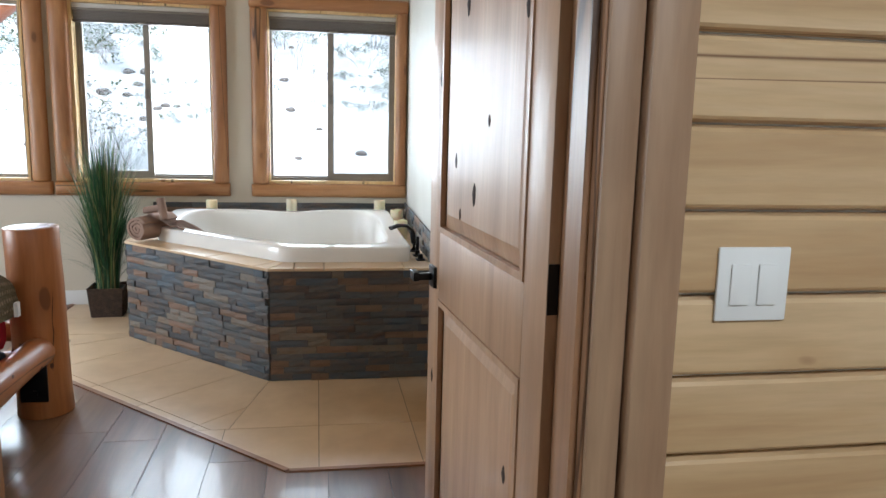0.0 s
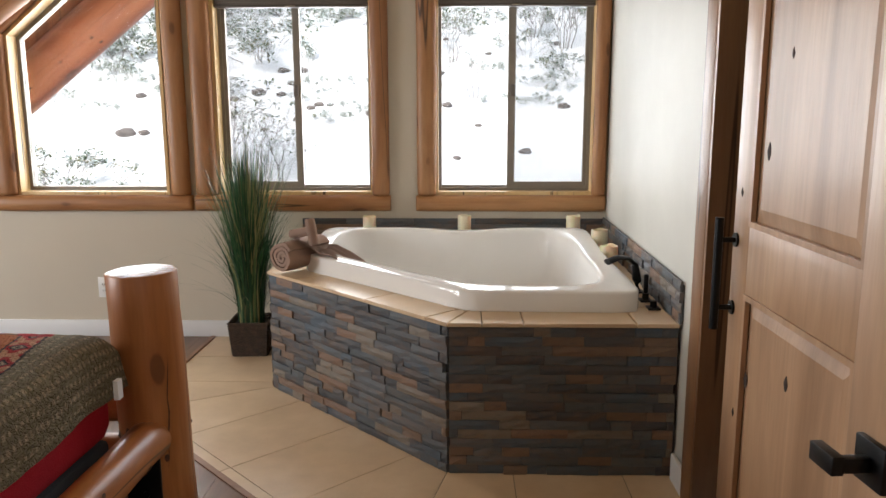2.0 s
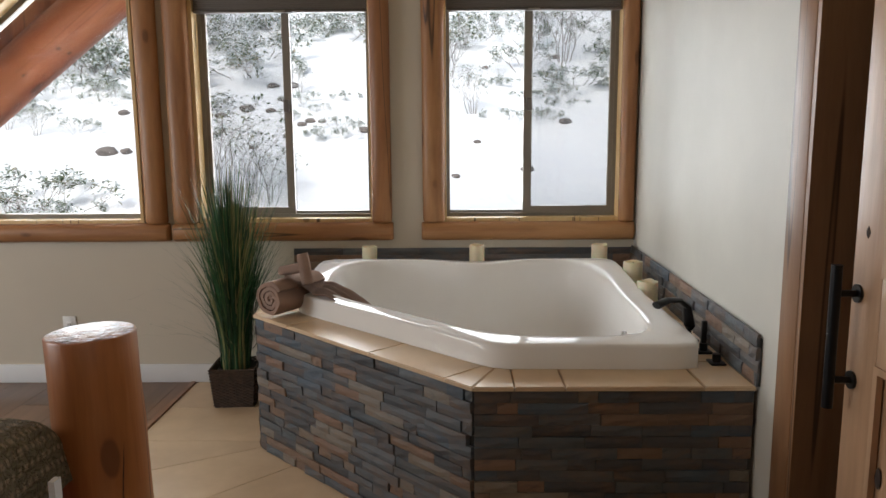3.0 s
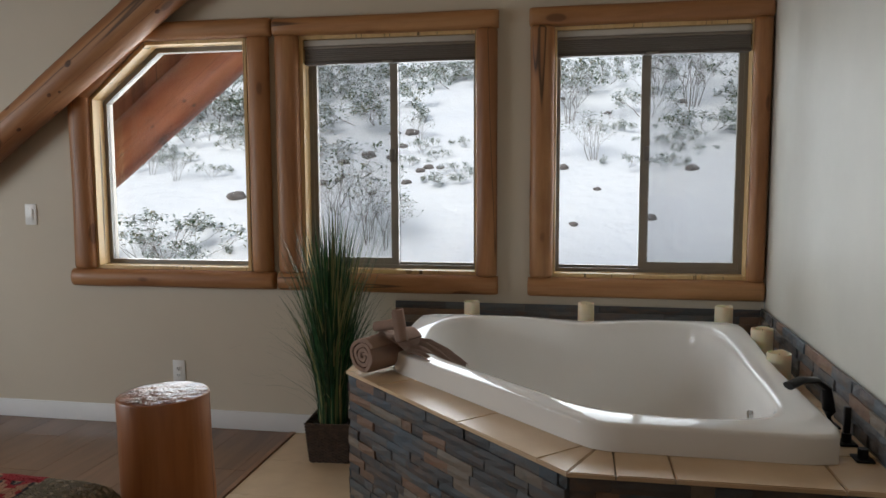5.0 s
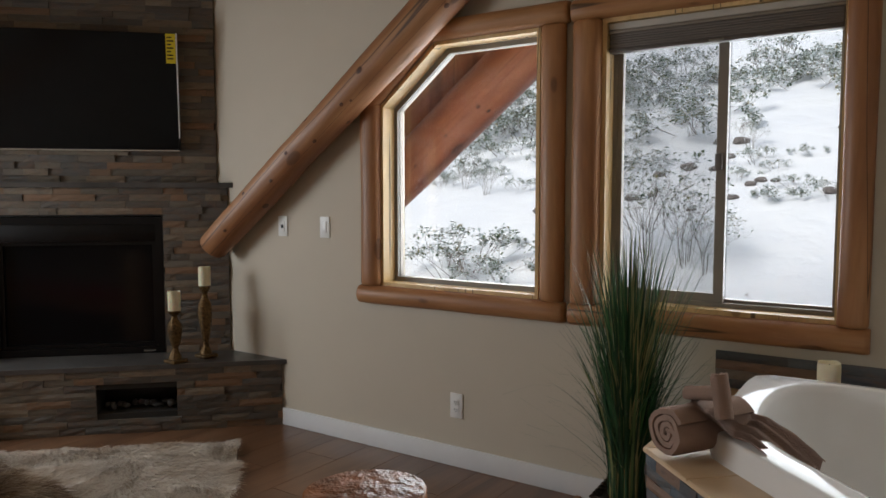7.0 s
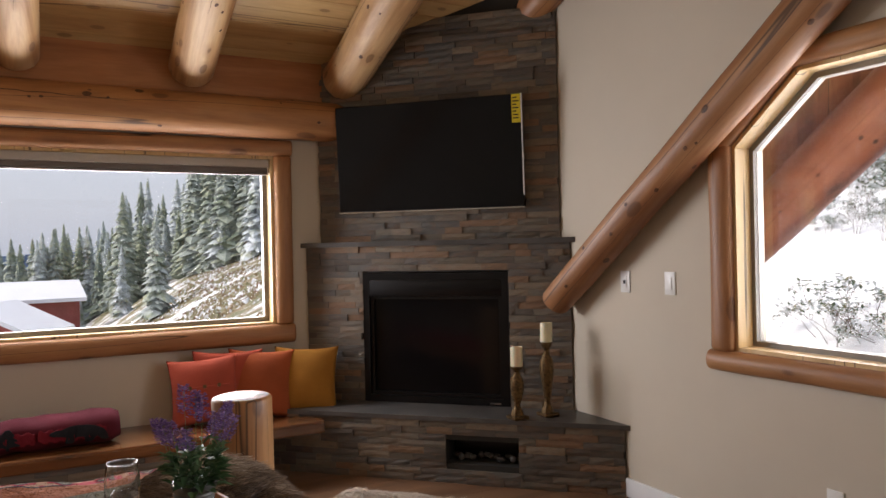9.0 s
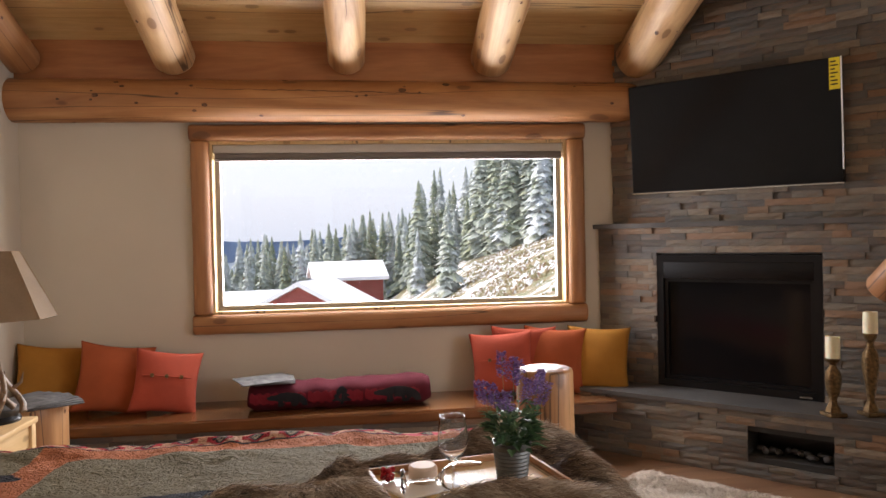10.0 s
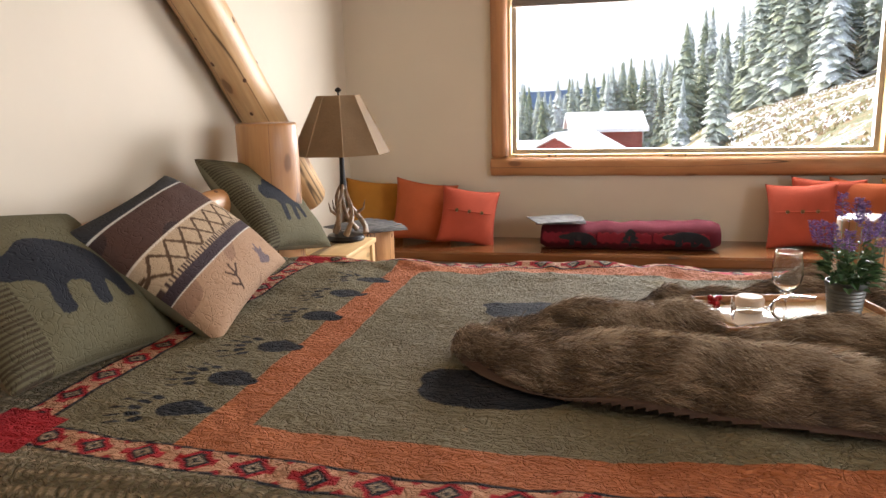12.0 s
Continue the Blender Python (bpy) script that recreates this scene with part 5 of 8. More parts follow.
# hearth bench
ah, bh = diag(C_H)
WH = C_H * s2
SL = (1.39, 1.835, 0.115, 0.258)
part("hearth_core", prism(bmesh.new(), [ah, on_face(C_H, SL[0]), on_face(C_H, SL[0], 0.2), on_face(C_H, SL[1], 0.2), on_face(C_H, SL[1]), bh, (XW + 0.004, -0.004)], 0.0, 0.372), M_MORTAR, fp, smooth=None)
part("hearth_core", prism(bmesh.new(), [on_face(C_H, SL[0]), on_face(C_H, SL[1]), on_face(C_H, SL[1], 0.198), on_face(C_H, SL[0], 0.198)], 0.0, SL[2]), M_MORTAR, fp, smooth=None)
part("hearth_core", prism(bmesh.new(), [on_face(C_H, SL[0]), on_face(C_H, SL[1]), on_face(C_H, SL[1], 0.198), on_face(C_H, SL[0], 0.198)], SL[3], 0.372), M_MORTAR, fp, smooth=None)
o = 0.03
part("hearth_slab", prism(bmesh.new(), [(XW + 0.004, -C_H - o * s2), (XW + C_H + o * s2, -0.004), (XW + 0.004, -0.004)], 0.373, 0.40), M_CAP, fp, "smooth dark slate hearth slab", None)
part("mantel", prism(bmesh.new(), [(XW + 0.004, -C_LOW - 0.05), (XW + C_LOW + 0.05, -0.004), (XW + 0.004, -0.004)], 1.431, 1.462), M_CAP, fp, "thin dark slate mantel shelf", None)
lc = part("chimney_bed", boxes((XW + 0.3, XW + 0.32, -0.32, -0.3, 1.6, 1.62)), M_MORTAR, fp, "stacked ledger stone of the chimney")
a, b = diag(C_UP)
ledger(lc, a, b, 1.462, 2.92, 0.0415, M_SLATE_FIRE, 0.014, 0.012, 0.10, 0.30)
lc = part("surround_bed", boxes((XW + 0.3, XW + 0.32, -0.32, -0.3, 1.0, 1.02)), M_MORTAR, fp, "stacked ledger stone round the firebox")
a, b = diag(C_LOW)
ledger(lc, a, b, 0.40, 1.431, 0.0415, M_SLATE_FIRE, 0.014, 0.010, 0.09, 0.28, [(FB[0], FB[1], 0.3, 1.26)])
lc = part("hearth_bed", boxes((XW + 0.3, XW + 0.32, -0.32, -0.3, 0.2, 0.22)), M_MORTAR, fp, "stacked ledger stone of the hearth bench")
a, b = diag(C_H)
ledger(lc, a, b, 0.0, 0.373, 0.0415, M_SLATE_FIRE, 0.014, 0.009, 0.10, 0.32, [(SL[0], SL[1], SL[2], SL[3])])


def face_pose(c0, u=0.0, z=0.0, out=0.0):
    """Local x along the diagonal face, local -y out into the room."""
    x, y = on_face(c0, u, -out)
    return pose(x, y, z, 0, 0, 45)


fb = thing("gas_fireplace_insert", (*on_face(C_LOW, 0.9), 0.4), "black gas fireplace insert with dark glass front", "fireplace insert")
at = face_pose(C_LOW, FB[0], 0.0, 0.012)
W_ = FB[1] - FB[0]
part("black_frame", frame_bars(bmesh.new(), 0, W_, 0.401, 1.252, 0.045, 0.0, 0.25), M_BLACK, fb, at=at)
part("top_louvre", boxes((0.045, W_ - 0.045, 0.0, 0.03, 1.10, 1.207), bevel=0.004), M_BLACK, fb, at=at)
part("glass_front", boxes((0.05, W_ - 0.05, 0.04, 0.046, 0.447, 1.10)), M_GLASSBLACK, fb, "dark reflective glass", smooth=None, at=at)
part("glass_frame", frame_bars(bmesh.new(), 0.047, W_ - 0.047, 0.447, 1.10, 0.022, 0.02, 0.05), M_BLACK, fb, at=at)
part("maker_mark", boxes((W_ - 0.13, W_ - 0.06, -0.001, 0.001, 0.412, 0.422)), M_CHROME, fb, at=at)
ls = thing("vent_slot", (*on_face(C_H, 1.6), 0.12), "dark rectangular vent slot with lava rock in the hearth", "vent")
at = face_pose(C_H, SL[0], 0.0, 0.0)
part("lining", boxes((0.001, 0.444, 0.19, 0.195, SL[2] + 0.001, SL[3] - 0.001)), M_BLACK, ls, at=at)
rr = random.Random(8)
for k in range(11):
    bm = bmesh.new()
    bmesh.ops.create_icosphere(bm, subdivisions=2, radius=1)
    s = (rr.uniform(0.018, 0.032), rr.uniform(0.016, 0.028), rr.uniform(0.015, 0.026))
    for v in bm.verts:
        v.co = Vector((v.co.x * s[0], v.co.y * s[1], v.co.z * s[2])) * (1 + 0.3 * noise.noise(v.co * 2 + Vector((k, 0, 0))))
    bmesh.ops.translate(bm, verts=bm.verts, vec=(0.04 + k * 0.036, rr.uniform(0.05, 0.14), SL[2] + 0.026))
    part("lava_rock", bm, M_CAP, ls, at=at)

tv = thing("television", (*on_face(C_UP, 0.8), 1.65), "large black wall-hung television with a yellow energy label", "television")
UT = (0.105, 1.385)
at = face_pose(C_LOW + 0.0, 0.25, 1.655, -0.0)
TW, TH = 1.265, 0.71
tilt = at @ pose(0, 0, 0, 4, 0, 0)
part("screen_body", boxes((0, TW, 0.0, 0.045, 0, TH), bevel=0.006), M_BLACK, tv, at=tilt)
part("screen", boxes((0.008, TW - 0.008, -0.0025, 0.001, 0.014, TH - 0.008)), M_GLASSBLACK, tv, "dark glossy screen", smooth=None, at=tilt)
part("bottom_trim", boxes((0.0, TW, -0.004, 0.002, 0.0, 0.008)), M_CHROME, tv, "thin silver trim", at=tilt)
part("side_film", boxes((TW - 0.004, TW + 0.003, -0.006, 0.004, 0.08, TH)), M_WHITE, tv, "white edge of the packing film", at=tilt)
M_YEL = plain("yellow_label", (0.75, 0.60, 0.02), 0.5, vary=0.02)
part("energy_label", boxes((TW - 0.062, TW - 0.006, -0.0045, -0.003, TH - 0.18, TH - 0.004)), M_YEL, tv, "yellow energy label", at=tilt)
for k in range(7):
    part("print_bar", boxes((TW - 0.055, TW - 0.055 + 0.042 * rr.uniform(0.5, 1), -0.0055, -0.0046, TH - 0.03 - k * 0.021, TH - 0.022 - k * 0.021)), M_BLACK, tv, at=tilt)
part("wall_mount", boxes((0.35, 0.9, 0.05, 0.075, 0.2, 0.5)), M_BLACK, tv, at=tilt)


def candlestick(x, y, h, label):
    c = thing("candle_holder", (x, y, 0.4), label, "candle holder", "candle holders on the hearth")
    part("foot", boxes((x - 0.05, x + 0.05, y - 0.05, y + 0.05, 0.40, 0.422), bevel=0.006), M_BRONZE, c, at=None)
    bm = bmesh.new()
    k = h / 0.34
    lathe(bm, [(0.038, 0.0), (0.036, 0.02), (0.02, 0.05), (0.017, 0.07), (0.030, 0.12 * k), (0.042, 0.2 * k), (0.038, 0.25 * k), (0.02, 0.28 * k), (0.016, 0.30 * k), (0.022, 0.31 * k), (0.034, 0.325 * k), (0.036, 0.34 * k)], x, y, 0.42, 20, 0.12)
    part("stem", bm, M_BRONZE, c)
    return c


for x, y, h, n in ((-4.76, -0.43, 0.29, 31), (-4.73, -0.235, 0.42, 32)):
    candlestick(x, y, h, "tall carved bronze candle holder" if h > 0.3 else "shorter carved bronze candle holder")
    candle(x, y, 0.42 + h, 0.036, 0.115, n, "ivory pillar candle on a bronze holder", "hearth candles")

# ---- the bed ----
BX, BY = -2.90, -3.55          # middle of the mattress
X_NEAR, X_FAR, Y_HEAD, Y_FOOT, TOP = -1.93, -3.87, -4.80, -2.24, 0.69

bed = thing("log_bed", (BX, BY, 0), "rustic peeled log bed with thick posts and round side rails", "bed")
log_part("foot_post", (-1.855, -2.12, 0.0), (-1.87, -2.13, 0.865), 0.118, 0.112, M_POST, bed, "thick glossy red-brown foot post", seed=2, wob=0.06, round_end=0.005)
log_part("foot_post", (-3.98, -2.20, 0.0), (-3.98, -2.20, 0.865), 0.118, 0.112, M_HEADPOST, bed, seed=4, wob=0.035)
log_part("head_post", (-4.0, -4.69, 0.0), (-4.0, -4.69, 1.262), 0.14, 0.135, M_HEADPOST, bed, "thick pale head post", seed=6, wob=0.05)
log_part("head_post", (-1.83, -4.69, 0.0), (-1.83, -4.69, 1.262), 0.14, 0.135, M_HEADPOST, bed, seed=7, wob=0.05)
log_part("side_rail", (-1.84, -2.20, 0.315), (-1.83, -4.62, 0.315), 0.068, 0.068, M_POST, bed, seed=12, wob=0.10)
log_part("side_rail", (-3.97, -2.20, 0.315), (-3.97, -4.62, 0.315), 0.068, 0.068, M_POST, bed, seed=13, wob=0.10)
log_part("foot_rail", (-1.92, -2.13, 0.235), (-3.88, -2.14, 0.235), 0.055, 0.055, M_POST, bed, seed=14, wob=0.08)
log_part("foot_rail", (-1.92, -2.13, 0.385), (-3.88, -2.14, 0.385), 0.045, 0.045, M_POST, bed, seed=15, wob=0.08)
log_part("head_rail", (-1.94, -4.75, 0.95), (-3.9, -4.75, 0.95), 0.06, 0.06, M_HEADPOST, bed, seed=16, wob=0.08)
part("bracket", boxes((-1.915, -1.80, -2.252, -2.24, 0.09, 0.26), bevel=0.003), M_BLACK, bed, "black steel rail bracket")
for x in (-1.83,):
    bm = bmesh.new()
    tube(bm, [(x - 0.02, -2.262, 0.135), (x - 0.02, -2.25, 0.135)], 0.012, 8)
    part("bolt", bm, M_BLACK, bed)
for x, y in ((-1.99, -2.75), (-1.99, -4.2), (-3.8, -2.75), (-3.8, -4.2), (-2.9, -3.4)):
    bm = bmesh.new()
    lathe(bm, [(0.028, 0), (0.03, 0.012), (0.014, 0.02), (0.012, 0.19)], x, y, 0, 14)
    part("support_leg", bm, M_BLACK, bed, "black steel support foot")
part("bed_frame", boxes((X_FAR + 0.02, X_NEAR - 0.02, Y_HEAD + 0.02, Y_FOOT - 0.02, 0.19, 0.215)), M_BLACK, bed)
bs = thing("box_spring", (BX, BY, 0.216), "dark grey fabric-covered box spring", "box spring")
part("cover", boxes((X_FAR + 0.015, X_NEAR - 0.015, Y_HEAD + 0.015, Y_FOOT - 0.03, 0.217, 0.343), bevel=0.025), M_GREYBOX, bs)
mt = thing("mattress", (BX, BY, 0.41), "mattress under a bright red fitted sheet", "mattress")
part("red_sheet", boxes((X_FAR + 0.005, X_NEAR - 0.005, Y_HEAD + 0.01, Y_FOOT - 0.01, 0.345, 0.672), bevel=0.05), M_RED, mt)

# the quilt, laid over the mattress, with its woven and appliqued pattern as colours
bear = [(0.0, 0.58), (0.03, 0.66), (0.09, 0.70), (0.13, 0.76), (0.17, 0.73), (0.24, 0.76), (0.36, 0.88), (0.52, 0.90), (0.70, 0.86), (0.86, 0.74), (0.96, 0.55), (1.0, 0.36), (1.0, 0.18), (1.03, 0.06), (0.90, 0.04),
        (0.86, 0.22), (0.80, 0.30), (0.76, 0.14), (0.74, 0.02), (0.62, 0.0), (0.60, 0.14), (0.64, 0.30), (0.46, 0.34), (0.42, 0.16), (0.42, 0.02), (0.28, 0.0), (0.27, 0.12), (0.31, 0.34), (0.24, 0.42), (0.16, 0.44), (0.06, 0.46)]
bear_head = [(0.0, 0.30), (0.10, 0.22), (0.16, 0.06), (0.34, 0.0), (0.60, 0.10), (0.85, 0.30), (1.0, 0.62), (0.92, 1.0), (0.66, 0.86), (0.50, 0.92), (0.42, 0.80), (0.30, 0.72), (0.14, 0.52), (0.02, 0.46)]


def inside(px, py, poly):
    """Which of the points lie in a polygon (numpy)."""
    hit = np.zeros(px.shape, bool)
    n = len(poly)
    for i in range(n):
        x0, y0 = poly[i]
        x1, y1 = poly[(i + 1) % n]
        c = ((y0 > py) != (y1 > py)) & (px < (x1 - x0) * (py - y0) / (y1 - y0 + 1e-12) + x0)
        hit ^= c
    return hit


def placed(poly, x, y, w, h, turn=0.0, flip=False):
    c, s = math.cos(radians(turn)), math.sin(radians(turn))
    out = []
    for u, v in smooth_ring(poly, 1):
        u, v = ((1 - u) if flip else u) * w, v * h
        out.append((x + c * u - s * v, y + s * u + c * v))
    return out


def ellipse(x, y, a, b, turn, n=20):
    c, s = math.cos(radians(turn)), math.sin(radians(turn))
    return [(x + c * a * math.cos(t) - s * b * math.sin(t), y + s * a * math.cos(t) + c * b * math.sin(t)) for t in (2 * math.pi * k / n for k in range(n))]


SAGE, SAGE2, ORNG, REDC, PINK, DARK = (0.205, 0.18, 0.115), (0.165, 0.15, 0.10), (0.46, 0.155, 0.065), (0.40, 0.022, 0.03), (0.56, 0.30, 0.19), (0.020, 0.023, 0.030)
XF, YH, YF = -3.80, -4.42, -2.26     # middle lines of the red border


def quilt_pattern(u, v):
    """Colours at the flat quilt's places; u as world x, v as world y."""
    col = np.empty(u.shape + (3,))
    col[:] = SAGE
    XN = -2.03 - 0.09 * (v + 3.4) ** 2
    def put(mask, c):
        col[mask] = c
    inn = (u < XN) & (u > XF) & (v > YH) & (v < YF)
    # outer plaid drape
    out = ~inn
    put(out & ((np.floor(u / 0.012) + np.floor(v / 0.012)) % 2 == 0), (0.22, 0.185, 0.13))
    put(out & (np.floor(u / 0.012) % 3 == 0) & (np.floor(v / 0.012) % 2 == 0), (0.40, 0.33, 0.23))
    # orange frame
    du = np.minimum(XN - u, u - XF)
    dv = np.minimum(v - YH, YF - v)
    dw = np.minimum(v - YH - 0.40, YF - v - 0.05)
    side = np.minimum(du - 0.045, dw)
    side_near = side
    put(inn & (side_near > 0) & (side_near < 0.12), ORNG)
    # red border with stepped diamonds
    d = np.where(inn, np.minimum(du, dv), -np.minimum(np.inf, np.maximum(-du, -dv)))
    band = np.abs(d - 0.0) < 0.038
    along = np.where(du < dv, v, u)
    across = d
    put(band, PINK)
    per = 0.125
    ph = (along / per) % 1.0 - 0.5
    step = 0.25
    q = np.abs(np.round(ph * 16) / 16) * per + np.abs(np.round(across / 0.0075) * 0.0075)
    pa, ac = np.abs(ph) * per, np.abs(across)
    sa, sc_ = np.round(pa / 0.0055) * 0.0055, np.round(ac / 0.0055) * 0.0055
    star = (sa + sc_ < 0.046) | ((sa < 0.047) & (sc_ < 0.013))
    put(band & star, REDC)
    put(band & (sa + sc_ < 0.028), DARK)
    put(band & (sa + sc_ < 0.018), (0.36, 0.27, 0.19))
    put(band & (sa + sc_ < 0.007), DARK)
    put(band & (np.abs(per / 2 - pa) + (0.038 - ac) < 0.014), REDC)
    put((np.abs(np.abs(d) - 0.041) < 0.004), DARK)
    corner = (np.abs(u - XN) < 0.085) & (np.abs(v - YH) < 0.085) | (np.abs(u - XF) < 0.055) & (np.abs(v - YH) < 0.06) | (np.abs(u - XN) < 0.055) & (np.abs(v - YF) < 0.06)
    put(corner, REDC)
    # bears and paw prints
    for poly in (placed(bear_head, -2.46, -3.67, 0.40, 0.34, 62), placed(bear_head, -3.12, -3.62, 0.42, 0.30, 62), placed(bear_head, -2.50, -2.95, 0.36, 0.26, 62)):
        put(inside(u, v, poly), DARK)
    for x, y, t in ((-2.27, -4.15, 8), (-2.47, -4.13, -4), (-2.71, -4.12, 6), (-2.98, -4.10, 0), (-3.24, -4.11, 10), (-3.47, -4.09, -4)):
        c, s = math.cos(radians(t)), math.sin(radians(t))
        def P(a, b):
            return x + 1.2 * (c * a - s * b), y + 1.2 * (s * a + c * b)
        put(inside(u, v, ellipse(*P(0.0, 0.035), 0.05, 0.055, t)) | inside(u, v, ellipse(*P(0.012, 0.075), 0.026, 0.034, t + 20)), DARK)
        for k, (a, b) in enumerate(((-0.048, -0.030), (-0.026, -0.048), (0.0, -0.054), (0.026, -0.048), (0.046, -0.032))):
            put(inside(u, v, ellipse(*P(a, b), 0.011, 0.018, t + a * 400)), DARK)
            put(inside(u, v, ellipse(*P(a * 1.35, b - 0.035), 0.0045, 0.019, t + a * 500)), DARK)
    return col


M_QUILT = Nodes("printed_quilt", 0.9)
va = M_QUILT.t.nodes.new("ShaderNodeAttribute")
va.attribute_name = "print"
qv = M_QUILT.coords(shift=False)
wv = M_QUILT.noise(qv, 300, 2)
stitch = M_QUILT.noise(qv, 19, 1, 0.4, 2.6)
line = M_QUILT.math("ABSOLUTE", M_QUILT.math("SUBTRACT", stitch, 0.5))
seam = M_QUILT.ramp(line, [(0.0, (0, 0, 0)), (0.05, (1, 1, 1))])
c = M_QUILT.mix(M_QUILT.math("MULTIPLY", wv, 0.35), va.outputs["Color"], (0.45, 0.45, 0.42), "MULTIPLY")
M_QUILT.color(c)
M_QUILT.b.inputs["Specular IOR Level"].default_value = 0.15
pk = M_QUILT.t.nodes.new("ShaderNodeMapping")
pk.inputs["Scale"].default_value = (1.0, 0.42, 1.0)
M_QUILT.put(qv, pk.inputs["Vector"])
M_QUILT.bump(M_QUILT.math("ADD", M_QUILT.math("MULTIPLY", seam, 0.8), M_QUILT.math("MULTIPLY", M_QUILT.noise(pk.outputs[0], 48, 3, 0.5, 1.8), 2.0)), 0.9, 0.012)
M_QUILT = M_QUILT.m


def fbm(x, y, f, seed):
    """Cheap smooth noise over arrays."""
    r = np.random.RandomState(seed)
    out = np.zeros_like(x)
    for k in range(7):
        a, ph, g = r.uniform(0, 6.28), r.uniform(0, 6.28), f * (0.6 + 0.9 * r.rand())
        out += np.sin((x * np.cos(a) + y * np.sin(a)) * g + ph + 1.3 * np.sin((x * np.sin(a) - y * np.cos(a)) * g * 0.6 + ph * 2))
    return out / 7


def quilt_z(x, y):
    z = TOP + 0.013 * fbm(x, y, 9, 1) + 0.006 * fbm(x, y, 30, 2) + 0.0022 * fbm(x, y, 90, 3)
    # ruffles along the far edge
    far = np.clip((-3.35 - x) / 0.4, 0, 1)
    z = z + far * (0.022 * fbm(x, y, 20, 4) + 0.006 * fbm(x, y, 55, 5))
    return z


def pol(x):
    return np.asarray(x, float)


step = 0.0052
nu, nv = int((X_NEAR - X_FAR + 0.40) / step), int((Y_FOOT - Y_HEAD + 0.10) / step)
U = np.linspace(X_NEAR + 0.165, X_FAR - 0.17, nu)[:, None] * np.ones((1, nv))
V = np.ones((nu, 1)) * np.linspace(Y_HEAD + 0.10, Y_FOOT + 0.16, nv)[None, :]
col = quilt_pattern(U, V)
R = 0.09


def roll_over(s):
    """How far out and down a cloth s metres past where the mattress begins to round."""
    arc = R * math.pi / 2
    a = np.clip(s / R, 0, math.pi / 2)
    out = np.where(s > 0, R * np.sin(a), s)
    down = np.where(s > 0, R * (1 - np.cos(a)) + np.maximum(0, s - arc), 0)
    out = out + np.maximum(0, s - arc) * 0.22
    return out, down


mid = (X_NEAR + X_FAR) / 2
halfw = (X_NEAR - X_FAR) / 2 + 0.02 - R
sx = np.sign(U - mid)
o1, d1 = roll_over(np.abs(U - mid) - halfw)
X = mid + sx * (halfw + o1)
sy = V - (Y_FOOT + 0.02 - R)
o2, d2 = roll_over(sy)
Y = Y_FOOT + 0.02 - R + o2
hem = 1 + 0.12 * fbm(U, V, 7, 9)
drop = np.sqrt((d1 * hem) ** 2 + (d2 * hem) ** 2)
Z = quilt_z(U, V) - drop
X = X + sx * np.clip(d1, 0, 1) * 0.10 * fbm(U * 0.3, V, 11, 6)
Z = np.maximum(Z, 0.36)
vs = np.stack([X, Y, Z], -1).reshape(-1, 3)
idx = np.arange(nu * nv).reshape(nu, nv)
fs = np.stack([idx[:-1, :-1], idx[:-1, 1:], idx[1:, 1:], idx[1:, :-1]], -1).reshape(-1, 4)
ql = thing("quilt", (BX, BY, TOP), "sage green quilt with red diamond border, bears and paw prints", "quilt")
me = bpy.data.meshes.new("quilt_cloth")
me.from_pydata((vs - np.array([BX, BY, TOP])).tolist(), [], fs.tolist())
me.materials.append(M_QUILT)
me.shade_smooth()
at_ = me.color_attributes.new("print", "FLOAT_COLOR", "POINT")
at_.data.foreach_set("color", np.concatenate([col.reshape(-1, 3), np.ones((nu * nv, 1))], 1).ravel())
qo = new("quilt_cloth", me)
qo.parent = ql
ORIGIN[qo.name] = Vector((BX, BY, TOP))
ql.rotation_mode = "XYZ"
tg = part("care_tag", boxes((-1.86, -1.845, -2.40, -2.37, 0.52, 0.58)), M_WHITE, ql, "white care tag")
# sheet edge under the pillows
sh = thing("top_sheet", (BX, -4.65, TOP), "olive striped sheet showing at the head of the bed", "bed sheet")
part("cloth", boxes((X_FAR + 0.03, X_NEAR - 0.01, Y_HEAD, -4.60, 0.650, 0.672), bevel=0.009), M_OLIVE, sh)


# ---- pillows and cushions ----
def puff(w, h, t, seed, nu=34, nv=34, corner=0.10, crease=0.004):
    """Front and back grids of a stuffed square in its own frame: x across, z up, -y towards the viewer."""
    u = np.linspace(-1, 1, nu)[:, None] * np.ones((1, nv))
    v = np.ones((nu, 1)) * np.linspace(-1, 1, nv)[None, :]
    pin = 1 - corner * (1 - np.abs(u) ** 2.0) * np.abs(v) ** 3
    pin2 = 1 - corner * (1 - np.abs(v) ** 2.0) * np.abs(u) ** 3
    x = u * w / 2 * pin2
    z = v * h / 2 * pin
    fat = (np.clip(1 - u ** 2, 0, 1) * np.clip(1 - v ** 2, 0, 1)) ** 0.42
    d = t / 2 * fat + crease * fbm(x, z, 26, seed) * fat
    return x, z, d, u, v


